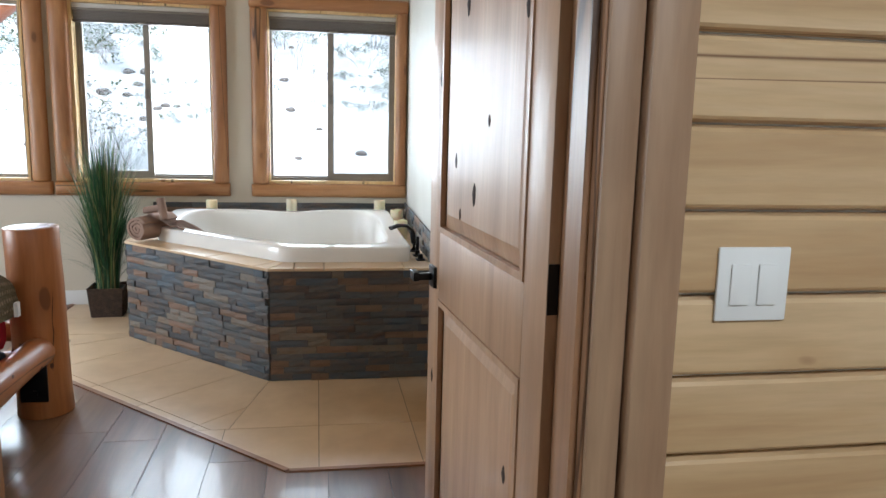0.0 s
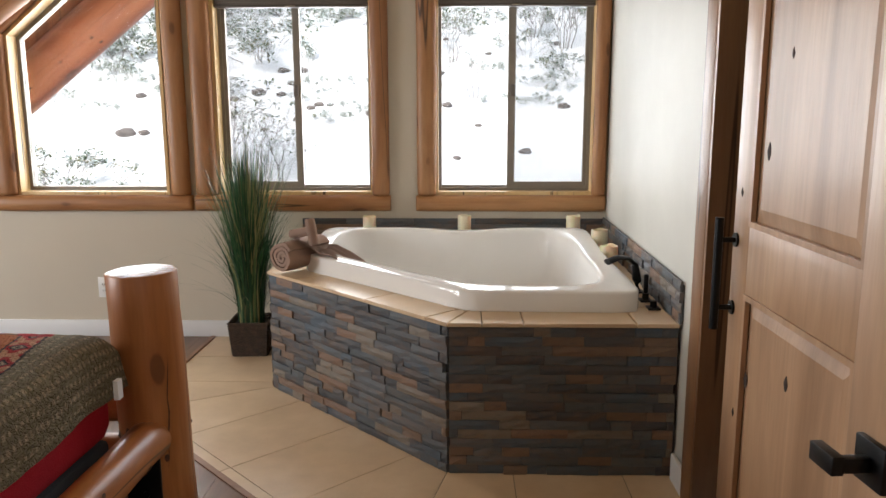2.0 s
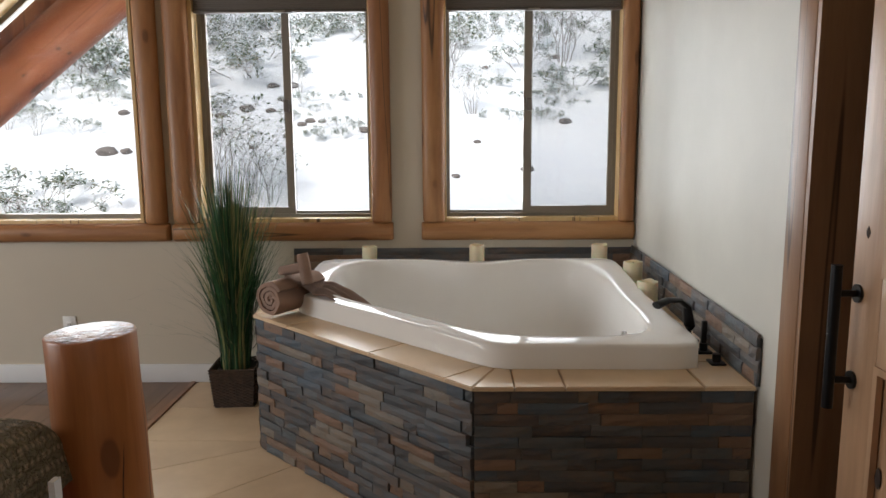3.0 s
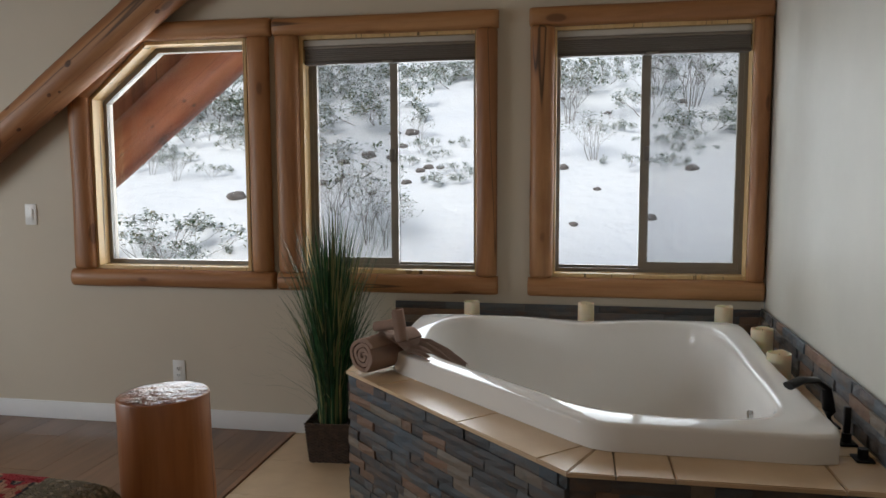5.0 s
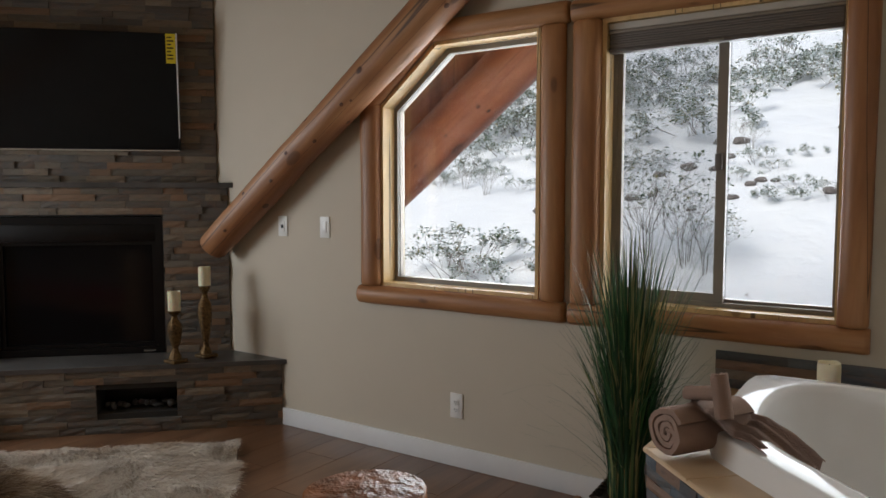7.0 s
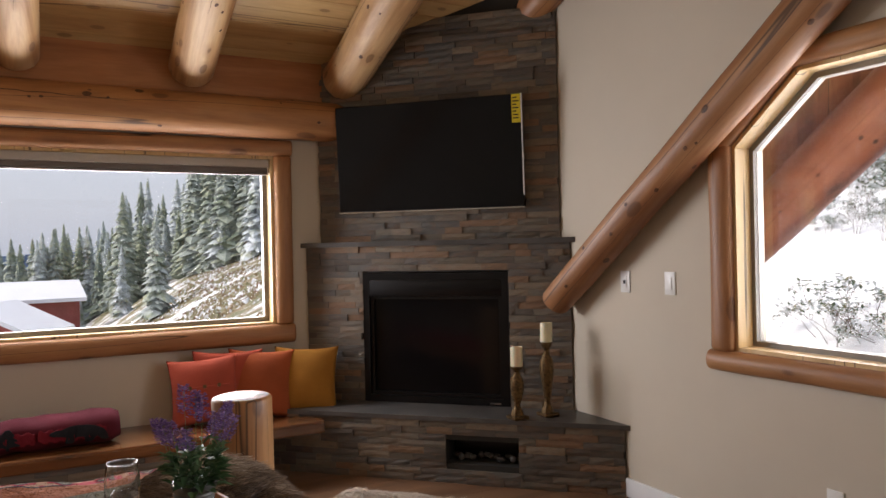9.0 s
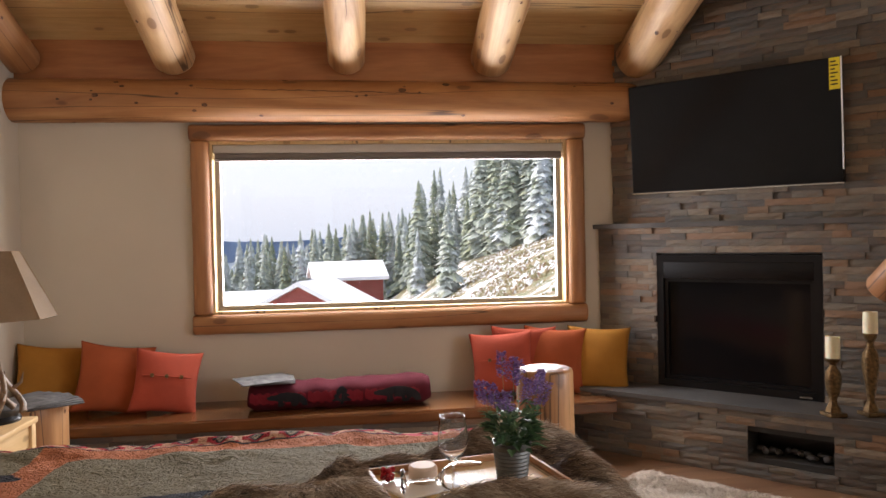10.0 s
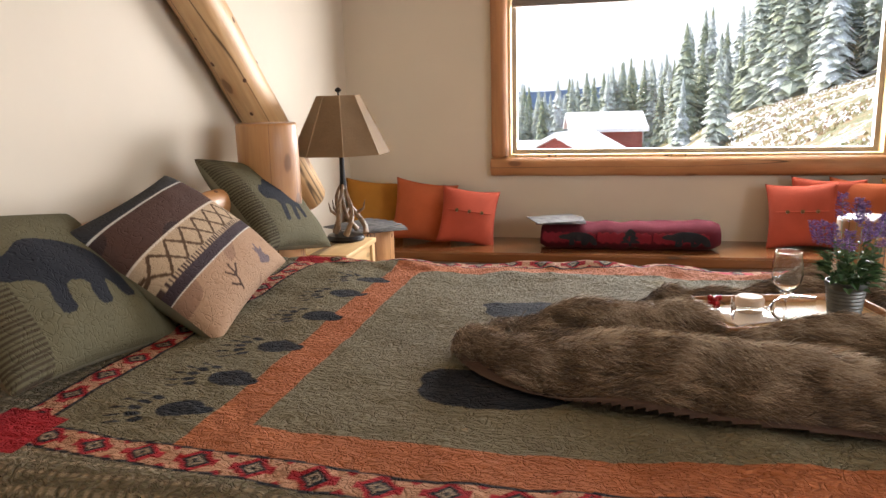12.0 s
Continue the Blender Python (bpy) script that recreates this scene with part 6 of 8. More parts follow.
def cushion_bm(w, h, t, seed):
    x, z, d, u, v = puff(w, h, t, seed)
    bm = bmesh.new()
    n, m = x.shape
    front = [[bm.verts.new((x[i, j], -d[i, j], z[i, j])) for j in range(m)] for i in range(n)]
    back = [[front[i][j] if i in (0, n - 1) or j in (0, m - 1) else bm.verts.new((x[i, j], d[i, j], z[i, j])) for j in range(m)] for i in range(n)]
    for i in range(n - 1):
        for j in range(m - 1):
            bm.faces.new((front[i][j], front[i + 1][j], front[i + 1][j + 1], front[i][j + 1]))
            bm.faces.new((back[i][j], back[i][j + 1], back[i + 1][j + 1], back[i + 1][j]))
    return bm


def cushion(loc, rx, ry, rz, w, h, t, mat, label, seed, buttons=None, name="cushion", group="bench cushions"):
    """loc: the middle of the lower edge. rx leans it back, rz turns it about the upright."""
    c = thing(name, loc, label, "cushion", group)
    at = Matrix.Translation(loc) @ Matrix.Rotation(radians(rz), 4, "Z") @ Matrix.Rotation(radians(rx), 4, "X") @ Matrix.Rotation(radians(ry), 4, "Y") @ Matrix.Translation((0, 0, h / 2))
    part("cover", cushion_bm(w, h, t, seed), mat, c, smooth=180, at=at)
    if buttons is not None:
        bm = bmesh.new()
        tube(bm, [(-w * 0.36, -t * 0.46, buttons), (0, -t * 0.53, buttons), (w * 0.36, -t * 0.46, buttons)], 0.004, 6)
        part("flap_seam", bm, mat, c, at=at)
        for k in (-1, 0, 1):
            bm = bmesh.new()
            yb = -t * 0.5 - 0.006
            tube(bm, [(k * 0.085, yb - 0.006, buttons), (k * 0.085, yb + 0.008, buttons)], 0.012, 12)
            part("button", bm, M_BRONZE, c, "brown button", at=at)
    return c


SEAT = 0.355
cushion((-5.86, -4.83, SEAT), -18, 8, 118, 0.44, 0.44, 0.16, M_CUSH_GOLD, "ochre yellow linen cushion in the corner of the window bench", 1)
cushion((-5.80, -4.47, SEAT), -17, 10, 108, 0.44, 0.44, 0.16, M_CUSH_RUST, "rust orange linen cushion leaning on the window bench wall", 2)
cushion((-5.74, -4.14, SEAT), -20, 9, 104, 0.40, 0.40, 0.15, M_CUSH_RED, "coral red linen cushion with three buttons on the bench", 3, 0.02)
cushion((-5.82, -2.00, SEAT), -14, -3, 82, 0.42, 0.42, 0.15, M_CUSH_RED, "coral red buttoned cushion beside the fireplace end of the bench", 4, 0.02)
cushion((-5.90, -1.86, SEAT), -6, 2, 86, 0.44, 0.44, 0.12, M_CUSH_RED, "coral red cushion standing behind the others", 5)
cushion((-5.84, -1.68, SEAT), -14, 4, 78, 0.42, 0.44, 0.15, M_CUSH_RUST, "rust coral linen cushion between two others", 6)
cushion((-5.80, -1.39, SEAT), -15, 2, 70, 0.42, 0.44, 0.16, M_CUSH_GOLD, "ochre yellow cushion leaning beside the fireplace stone", 7)

bn = thing("window_bench", (-5.75, -3.3, 0), "built-in window bench with a stained live-edge wood seat", "bench")
bm = bmesh.new()
n = 60
pts = [(XW + 0.004, YS + 0.02)]
for k in range(n + 1):
    y = YS + 0.02 + (3.70 - 0.02) * k / n
    pts.append((-5.52 + 0.02 * noise.noise((y * 2.1, 3, 1)) + 0.006 * noise.noise((y * 11, 5, 2)), y))
pts = pts + [(XW + 0.004, -1.35)]
prism(bm, pts, 0.285, SEAT)
bmesh.ops.bevel(bm, geom=[e for e in bm.edges if all(abs(v.co.x - XW) > 0.1 for v in e.verts)], offset=0.012, segments=3, affect="EDGES")
part("seat", bm, M_BENCH, bn, "glossy live-edge wood seat", 50)
part("front_panel", boxes((-5.60, -5.58, YS + 0.02, -1.79, 0.0, 0.284)), M_MORTAR, bn)
lb = part("cladding_bed", boxes((-5.7, -5.68, -3, -2.98, 0.1, 0.12)), M_MORTAR, bn)
ledger(lb, (-5.578, YS + 0.02), (-5.578, -1.80), 0.0, 0.283, 0.0404, M_SLATE_FIRE, 0.012, 0.008, 0.12, 0.34)

# rolled burgundy blanket with dark bears and a tree
rb = thing("rolled_blanket", (-5.76, -3.06, SEAT), "burgundy fleece blanket with black bears, folded in a long roll", "blanket")
bm = bmesh.new()
tube(bm, [(-5.76, -3.62 + 1.12 * k / 24, SEAT + 0.078 + 0.018 * k / 24 + 0.012 * noise.noise((k * 0.5, 1, 2))) for k in range(25)], [0.065 if k in (0, 24) else 0.085 + 0.008 * k / 24 for k in range(25)], 28, True, 0.12, 4, (1.35, 1.0))
part("roll", bm, M_BURGUNDY, rb, smooth=60)
M_FLEECE_RED = cloth("crimson_fleece", (0.20, 0.018, 0.03))


def wrap(poly, y0, z0, w, h, flip=False, lift=0.008):
    """A flat shape laid on the roll's front."""
    pts = placed(poly, 0, 0, w, h, 0, flip)
    bm = bmesh.new()
    f = bm.faces.new([bm.verts.new((0, y0 + p[0], z0 + p[1])) for p in pts])
    bmesh.ops.triangulate(bm, faces=[f])
    bmesh.ops.subdivide_edges(bm, edges=bm.edges[:], cuts=2)
    for v in bm.verts:
        dz = (v.co.z - (SEAT + 0.088))
        v.co.x = -5.76 + 1.35 * math.sqrt(max(0.0001, 0.1 ** 2 - dz * dz)) * 0.985 + lift
    bmesh.ops.solidify(bm, geom=bm.faces[:], thickness=0.002)
    return bm


tree = [(0.45, 0), (0.55, 0), (0.55, 0.2), (0.95, 0.2), (0.65, 0.42), (0.85, 0.44), (0.6, 0.66), (0.75, 0.68), (0.5, 1.0), (0.25, 0.68), (0.4, 0.66), (0.15, 0.44), (0.35, 0.42), (0.05, 0.2), (0.45, 0.2)]
zig = [(0, 0.25)] + [((k + 0.5) / 14, 0.0 if k % 2 else 0.25) for k in range(14)] + [(1, 0.25), (1, 0.8)] + [((13.5 - k) / 14, 1.0 if k % 2 else 0.75) for k in range(14)] + [(0, 0.8)]
for k in range(3):
    part("stripe", wrap(zig, -3.60 + k * 0.345, SEAT + 0.045, 0.335, 0.085, False, 0.004), M_FLEECE_RED, rb, "crimson woven band", 60)
part("bear_print", wrap(bear, -2.86, SEAT + 0.035, 0.29, 0.11), M_QBLACK, rb, smooth=60)
part("bear_print", wrap(bear, -3.50, SEAT + 0.035, 0.24, 0.10), M_QBLACK, rb, smooth=60)
part("tree_print", wrap(tree, -3.13, SEAT + 0.035, 0.16, 0.12), M_QBLACK, rb, smooth=60)


def magazine(name, x, y, z, w, d, turn, label, n=2):
    m = thing(name, (x, y, z), label, "magazine")
    for k in range(n):
        at = pose(x + 0.01 * k, y - 0.012 * k, z + 0.004 + k * 0.006, 0, 2, turn + k * 9)
        part("page_block", boxes((-w / 2, w / 2, -d / 2, d / 2, -0.002, 0.0022), bevel=0.001), M_PAPER, m, at=at)
    return m


magazine("magazines", -5.72, -3.50, SEAT + 0.180, 0.24, 0.32, 8, "grey magazines lying on the rolled blanket", 3)

# head-end pillows
M_PRINT = Nodes("printed_sham", 0.9)
va = M_PRINT.t.nodes.new("ShaderNodeAttribute")
va.attribute_name = "print"
pv = M_PRINT.coords(shift=False)
c = M_PRINT.mix(M_PRINT.math("MULTIPLY", M_PRINT.noise(pv, 300, 2), 0.6), va.outputs["Color"], (0.5, 0.48, 0.45), "MULTIPLY")
M_PRINT.b.inputs["Specular IOR Level"].default_value = 0.15
M_PRINT.color(c)
st2 = M_PRINT.math("ABSOLUTE", M_PRINT.math("SUBTRACT", M_PRINT.noise(pv, 22, 1, 0.4, 2.0), 0.5))
M_PRINT.bump(M_PRINT.math("ADD", M_PRINT.ramp(st2, [(0, (0, 0, 0)), (0.05, (1, 1, 1))]), M_PRINT.noise(pv, 50, 3)), 0.5, 0.005)
M_PRINT = M_PRINT.m


def sham(loc, rx, ry, rz, w, h, t, pattern, label, seed):
    c = thing("pillow", loc, label, "pillow", "pillows on the bed")
    at = Matrix.Translation(loc) @ Matrix.Rotation(radians(rz), 4, "Z") @ Matrix.Rotation(radians(rx), 4, "X") @ Matrix.Rotation(radians(ry), 4, "Y") @ Matrix.Translation((0, 0, h / 2))
    n = 150
    x, z, d, u, v = puff(w, h, t, seed, n, n, 0.07, 0.006)
    base = np.array(pattern(u, v))
    for s, nm in ((-1, "printed_front"), (1, "back")):
        me = bpy.data.meshes.new(nm)
        vs = np.stack([x, s * d, z], -1).reshape(-1, 3)
        idx = np.arange(n * n).reshape(n, n)
        f = np.stack([idx[:-1, :-1], idx[1:, :-1], idx[1:, 1:], idx[:-1, 1:]] if s < 0 else [idx[:-1, :-1], idx[:-1, 1:], idx[1:, 1:], idx[1:, :-1]], -1).reshape(-1, 4)
        me.from_pydata(vs.tolist(), [], f.tolist())
        me.materials.append(M_PRINT if s < 0 else M_OLIVE)
        me.shade_smooth()
        if s < 0:
            a = me.color_attributes.new("print", "FLOAT_COLOR", "POINT")
            a.data.foreach_set("color", np.concatenate([base.reshape(-1, 3), np.ones((n * n, 1))], 1).ravel())
        ob = new(nm, me)
        ob.parent = c
        ob.matrix_basis = Matrix.Translation(-Vector(loc)) @ at
    return c


def bear_print(flip=False, cx_=-0.62, w=1.25, plaid=0.62, base_=-0.55):
    def f(u, v):
        col = np.empty(u.shape + (3,))
        col[:] = (0.115, 0.105, 0.062)
        side = (-u if flip else u) < -plaid
        stripe = (np.floor(v * 40) % 2 == 0)
        col[side & stripe] = (0.055, 0.042, 0.025)
        col[inside(u, v, placed(bear, cx_, base_, w, 1.05, 0, False))] = (0.018, 0.020, 0.027)
        return col
    return f


def lodge_print(u, v):
    col = np.empty(u.shape + (3,))
    col[:] = (0.085, 0.048, 0.040)
    blot = fbm(u, v, 5, 3) > 0.25
    col[blot] = (0.045, 0.030, 0.030)
    col[v > 0.74] = (0.040, 0.042, 0.048)
    col[np.abs(v - 0.74) < 0.012] = (0.62, 0.62, 0.60)
    band = (v < 0.22) & (v > -0.20)
    col[band] = (0.50, 0.38, 0.26)
    ph = (u * 3.6) % 1.0 - 0.5
    dia = np.abs(np.abs(ph) * 2 - np.abs((v - 0.03) / 0.17))
    col[band & (np.abs(v - 0.03) < 0.17) & (dia < 0.16)] = (0.10, 0.06, 0.035)
    dots = (v < -0.14) & (v > -0.20)
    col[dots & (np.floor(u * 42) % 2 == 0)] = (0.07, 0.045, 0.04)
    col[(v <= -0.20) & (v > -0.33)] = (0.055, 0.040, 0.048)
    col[np.abs(v + 0.34) < 0.010] = (0.70, 0.66, 0.60)
    col[np.abs(v - 0.225) < 0.010] = (0.70, 0.62, 0.52)
    low = v < -0.35
    col[low] = (0.42, 0.27, 0.175)
    col[low & (fbm(u, v, 7, 8) > 0.42)] = (0.30, 0.18, 0.12)
    deer = placed([(0, 0.3), (0.2, 0.5), (0.1, 0.9), (0.25, 0.7), (0.4, 1.0), (0.42, 0.6), (0.7, 0.75), (0.5, 0.45), (0.8, 0.3), (0.6, 0.1), (0.3, 0.2)], 0.25, -0.92, 0.4, 0.42)
    col[inside(u, v, deer)] = (0.16, 0.12, 0.13)
    for a, b in (((-0.30, -0.85), (-0.26, -0.5)), ((-0.28, -0.68), (-0.38, -0.55)), ((-0.27, -0.66), (-0.15, -0.56)), ((-0.3, -0.8), (-0.42, -0.7))):
        p = np.clip(((u - a[0]) * (b[0] - a[0]) + (v - a[1]) * (b[1] - a[1])) / ((b[0] - a[0]) ** 2 + (b[1] - a[1]) ** 2), 0, 1)
        dist = np.hypot(u - a[0] - p * (b[0] - a[0]), v - a[1] - p * (b[1] - a[1]))
        col[dist < 0.014] = (0.06, 0.03, 0.02)
    return col


sham((-2.50, -4.45, 0.70), -46, 10, 188, 0.68, 0.54, 0.20, bear_print(False, -0.70, 1.22), "olive sham with a black bear leaning at the headboard", 21)
sham((-3.88, -4.50, 0.715), -42, 14, 188, 0.64, 0.50, 0.20, bear_print(False, -0.62, 0.85, 0.72, -0.62), "olive sham with striped end and black bear by the far post", 23)
sham((-3.08, -4.32, 0.715), -50, -14, 176, 0.66, 0.54, 0.22, lodge_print, "brown and tan lodge pillow with a diamond band, laid in front", 22)

# ---- fur ----
M_FUR = Nodes("brown_fur", 0.75)
va = M_FUR.t.nodes.new("ShaderNodeAttribute")
va.attribute_name = "tuft_and_fold_light"
r_ = va.outputs["Fac"]
c = M_FUR.ramp(r_, [(0.0, (0.045, 0.028, 0.018)), (0.3, (0.17, 0.11, 0.065)), (0.55, (0.36, 0.27, 0.185)), (0.8, (0.68, 0.60, 0.50))])
M_FUR.color(c)
M_FUR.b.inputs["Sheen Weight"].default_value = 0.2
M_FUR = M_FUR.m
M_WFUR = Nodes("cream_fur", 0.8)
va = M_WFUR.t.nodes.new("ShaderNodeAttribute")
va.attribute_name = "tuft_and_fold_light"
M_WFUR.color(M_WFUR.ramp(va.outputs["Fac"], [(0, (0.42, 0.34, 0.26)), (0.5, (0.62, 0.54, 0.45)), (1, (0.78, 0.72, 0.64))]))
M_WFUR = M_WFUR.m
M_LINING = cloth("brown_suede", (0.075, 0.045, 0.035), 150, rough=0.8)


def fur_hairs(P, Nrm, flow, length, width, seed, shade, droop=0.5):
    """Thin bent blades on the places P: numpy arrays in, vertices, faces and a shade for each vertex out."""
    r = np.random.RandomState(seed)
    n = len(P)
    d = Nrm * 0.24 + flow + r.normal(0, 0.15, (n, 3))
    d /= np.linalg.norm(d, axis=1)[:, None]
    L_ = length * r.uniform(0.5, 1.15, (n, 1))
    s = np.cross(d, r.normal(0, 1, (n, 3)))
    s /= np.linalg.norm(s, axis=1)[:, None]
    w = width * r.uniform(0.6, 1.3, (n, 1))
    m = P + d * L_ * 0.55
    e = P + d * L_ + np.array([0, 0, -1]) * L_ * droop * 0.4
    V_ = np.stack([P - s * w, P + s * w, m + s * w * 0.8, m - s * w * 0.8, e], 1).reshape(-1, 3)
    k = np.arange(n)[:, None] * 5
    quads = (k + np.array([[0, 1, 2, 3]])).tolist()
    tris = (k + np.array([[3, 2, 4]])).tolist()
    sh = np.clip(shade[:, None] + np.array([[-0.3, -0.3, 0.0, 0.0, 0.25]]), 0, 1).reshape(-1)
    return V_, quads + tris, sh


def fur_part(name, P, Nrm, flow, length, width, seed, shade, mat, parent, label=""):
    V_, F_, sh = fur_hairs(P, Nrm, flow, length, width, seed, shade)
    ob = raw_part(name, V_.tolist(), F_, mat, parent, label)
    a = ob.data.attributes.new("tuft_and_fold_light", "FLOAT", "POINT")
    a.data.foreach_set("value", sh)
    return tagged(ob, kind="stuff")


def throw_z(x, y):
    """The height of the folded fur over the bed."""
    # folds run from the near head end towards the far foot end
    t = (x * 0.55 + y * 0.83)
    q = (x * 0.93 - y * 0.37)
    head = np.clip((y + 3.65) / 0.45, 0.45, 1)
    f = head * (0.5 + 0.5 * np.sin(q * 19 + 1.5 * np.sin(t * 3.1) + 0.8))
    h = 0.5 + 0.5 * np.sin(q * 37 + 2.2 * np.sin(t * 5.3 + 1) + 2.0)
    return TOP + 0.020 + 0.066 * f ** 1.4 + 0.020 * h ** 2 + 0.030 * fbm(x, y, 13, 31)


outline = smooth_ring([(-2.68, -3.60), (-2.44, -3.38), (-2.35, -3.02), (-2.33, -2.70), (-2.32, -2.42), (-2.5, -2.24), (-2.95, -2.20), (-3.45, -2.16), (-3.56, -2.40), (-3.42, -2.72), (-3.22, -3.02), (-3.06, -3.28), (-2.90, -3.55)], 3)
ft = thing("fur_throw", (-2.8, -2.9, TOP + 0.02), "shaggy grey-brown faux fur throw bunched in folds across the quilt", "fur throw")
g = np.linspace(0, 1, 120)
gx, gy = np.meshgrid(np.linspace(-3.7, -2.2, 300), np.linspace(-3.8, -2.05, 350), indexing="ij")
ins = inside(gx, gy, outline)
op = np.array(outline)


def edge_dist(x, y):
    """Signed depth of places inside the throw's outline."""
    best = np.full(x.shape, 9.0)
    n = len(op)
    for i in range(n):
        a, b = op[i], op[(i + 1) % n]
        ab = b - a
        t = np.clip(((x - a[0]) * ab[0] + (y - a[1]) * ab[1]) / (ab @ ab), 0, 1)
        best = np.minimum(best, np.hypot(x - a[0] - t * ab[0], y - a[1] - t * ab[1]))
    return best


TRAY = (-3.10, -2.65, 0.17, 0.26, 12)     # middle, half sizes and turn of the tray


def tray_gap(x, y):
    c, s = math.cos(radians(TRAY[4])), math.sin(radians(TRAY[4]))
    u, v = (x - TRAY[0]) * c + (y - TRAY[1]) * s, -(x - TRAY[0]) * s + (y - TRAY[1]) * c
    return np.maximum(np.abs(u) - TRAY[2], np.abs(v) - TRAY[3])


def throw_surface(x, y):
    e = edge_dist(x, y)
    full = throw_z(x, y)
    k = np.clip(e / 0.07, 0, 1)
    k = np.sqrt(1 - (1 - k) ** 2)
    z = (TOP + 0.019) * (1 - k) + full * k
    tg_ = tray_gap(x, y)
    flat = np.clip(tg_ / 0.06, 0, 1)
    z = z * flat + np.minimum(z, TOP + 0.022) * (1 - flat)
    low = np.clip((y + 2.42) / 0.2, 0, 1) ** 2
    return z - 0.10 * low


zz = throw_surface(gx, gy)
idx = np.arange(gx.size).reshape(gx.shape)
cell = ins[:-1, :-1] & ins[1:, :-1] & ins[1:, 1:] & ins[:-1, 1:]
f = np.stack([idx[:-1, :-1], idx[1:, :-1], idx[1:, 1:], idx[:-1, 1:]], -1)[cell]
used = np.unique(f)
remap = -np.ones(gx.size, int)
remap[used] = np.arange(len(used))
vs = np.stack([gx, gy, zz], -1).reshape(-1, 3)[used]
raw_part("backing", vs.tolist(), remap[f].tolist(), M_LINING, ft, "brown suede backing", True)
r = np.random.RandomState(5)
n = 230000
px_, py_ = r.uniform(-3.6, -2.25, n), r.uniform(-3.72, -2.15, n)
ok = inside(px_, py_, outline)
ok &= tray_gap(px_, py_) > -0.015
ok &= ~((edge_dist(px_, py_) < 0.035 + 0.012 * fbm(px_, py_, 15, 46)) & (px_ > -2.62) & (py_ > -3.58) & (py_ < -2.45))
px_, py_ = px_[ok], py_[ok]
pz_ = throw_surface(px_, py_)
e = 0.004
nx = -(throw_surface(px_ + e, py_) - pz_) / e
ny = -(throw_surface(px_, py_ + e) - pz_) / e
Nn = np.stack([nx, ny, np.ones_like(nx)], -1)
Nn /= np.linalg.norm(Nn, axis=1)[:, None]
ang_ = 1.3 * fbm(px_, py_, 11, 41) + 1.0
flow = np.stack([np.cos(ang_), np.sin(ang_), np.zeros_like(ang_)], -1) * 0.75
# light on fold tops and shade in hollows painted in, over random hair tones
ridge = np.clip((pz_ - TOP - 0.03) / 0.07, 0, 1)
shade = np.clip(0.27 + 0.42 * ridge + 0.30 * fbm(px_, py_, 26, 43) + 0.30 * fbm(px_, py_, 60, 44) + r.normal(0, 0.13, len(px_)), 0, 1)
inner_ = tray_gap(px_, py_) < 0.03
lenf = np.where(inner_, 0.018, 0.06)[:, None]
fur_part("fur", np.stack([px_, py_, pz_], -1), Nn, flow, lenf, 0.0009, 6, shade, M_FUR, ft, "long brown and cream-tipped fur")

rug = thing("sheepskin_rug", (-4.2, -1.1, 0), "cream long-haired fur rug on the floor before the hearth", "rug")
rug_line = smooth_ring([(-4.29, -0.47), (-4.25, -0.42), (-4.18, -0.47), (-3.72, -0.90), (-3.64, -1.00), (-3.72, -1.12), (-4.35, -1.72), (-4.55, -1.85), (-4.75, -1.75), (-5.15, -1.42), (-5.2, -1.30), (-5.05, -1.18)], 2)
bm = prism(bmesh.new(), rug_line, 0.003, 0.02)
part("hide", bm, M_WFUR, rug)
n = 75000
px_, py_ = r.uniform(-5.25, -3.55, n), r.uniform(-1.95, -0.38, n)
ok = inside(px_, py_, rug_line)
px_, py_ = px_[ok], py_[ok]
ang_ = 2.6 * fbm(px_, py_, 9, 51)
flow = np.stack([np.cos(ang_), np.sin(ang_), np.zeros_like(ang_)], -1) * 0.9
Nn = np.tile(np.array([[0, 0, 1.0]]), (len(px_), 1))
fur_part("fur", np.stack([px_, py_, 0.022 + 0.018 * np.clip(fbm(px_, py_, 26, 54), 0, 1)], -1), Nn, flow, 0.075, 0.0014, 7, np.clip(0.5 + 0.25 * fbm(px_, py_, 20, 53) + r.normal(0, 0.1, len(px_)), 0, 1), M_WFUR, rug)

# ---- tray with wine glasses, cheese and lavender ----
M_CLEAR = bpy.data.materials.new("clear_glass")
M_CLEAR.use_nodes = True
b_ = M_CLEAR.node_tree.nodes["Principled BSDF"]
b_.inputs["Base Color"].default_value = (0.97, 0.98, 0.98, 1)
b_.inputs["Roughness"].default_value = 0.01
b_.inputs["Transmission Weight"].default_value = 1.0
b_.inputs["IOR"].default_value = 1.45
TZ = TOP + 0.020
tat = pose(TRAY[0], TRAY[1], TZ, 0, 0, TRAY[4])
tray = thing("serving_tray", (TRAY[0], TRAY[1], TZ), "honey-coloured wooden serving tray sunk in the fur throw", "tray")
hx, hy = TRAY[2] - 0.01, TRAY[3] - 0.01
part("base", boxes((-hx, hx, -hy, hy, 0, 0.01), bevel=0.002), M_NIGHT, tray, at=tat)
for a in ((-hx, -hx + 0.012, -hy, hy), (hx - 0.012, hx, -hy, hy), (-hx + 0.013, hx - 0.013, -hy, -hy + 0.012), (-hx + 0.013, hx - 0.013, hy - 0.012, hy)):
    part("edge", boxes((a[0], a[1], a[2], a[3], 0.0105, 0.030), bevel=0.003), M_TRIM_X, tray, at=tat)


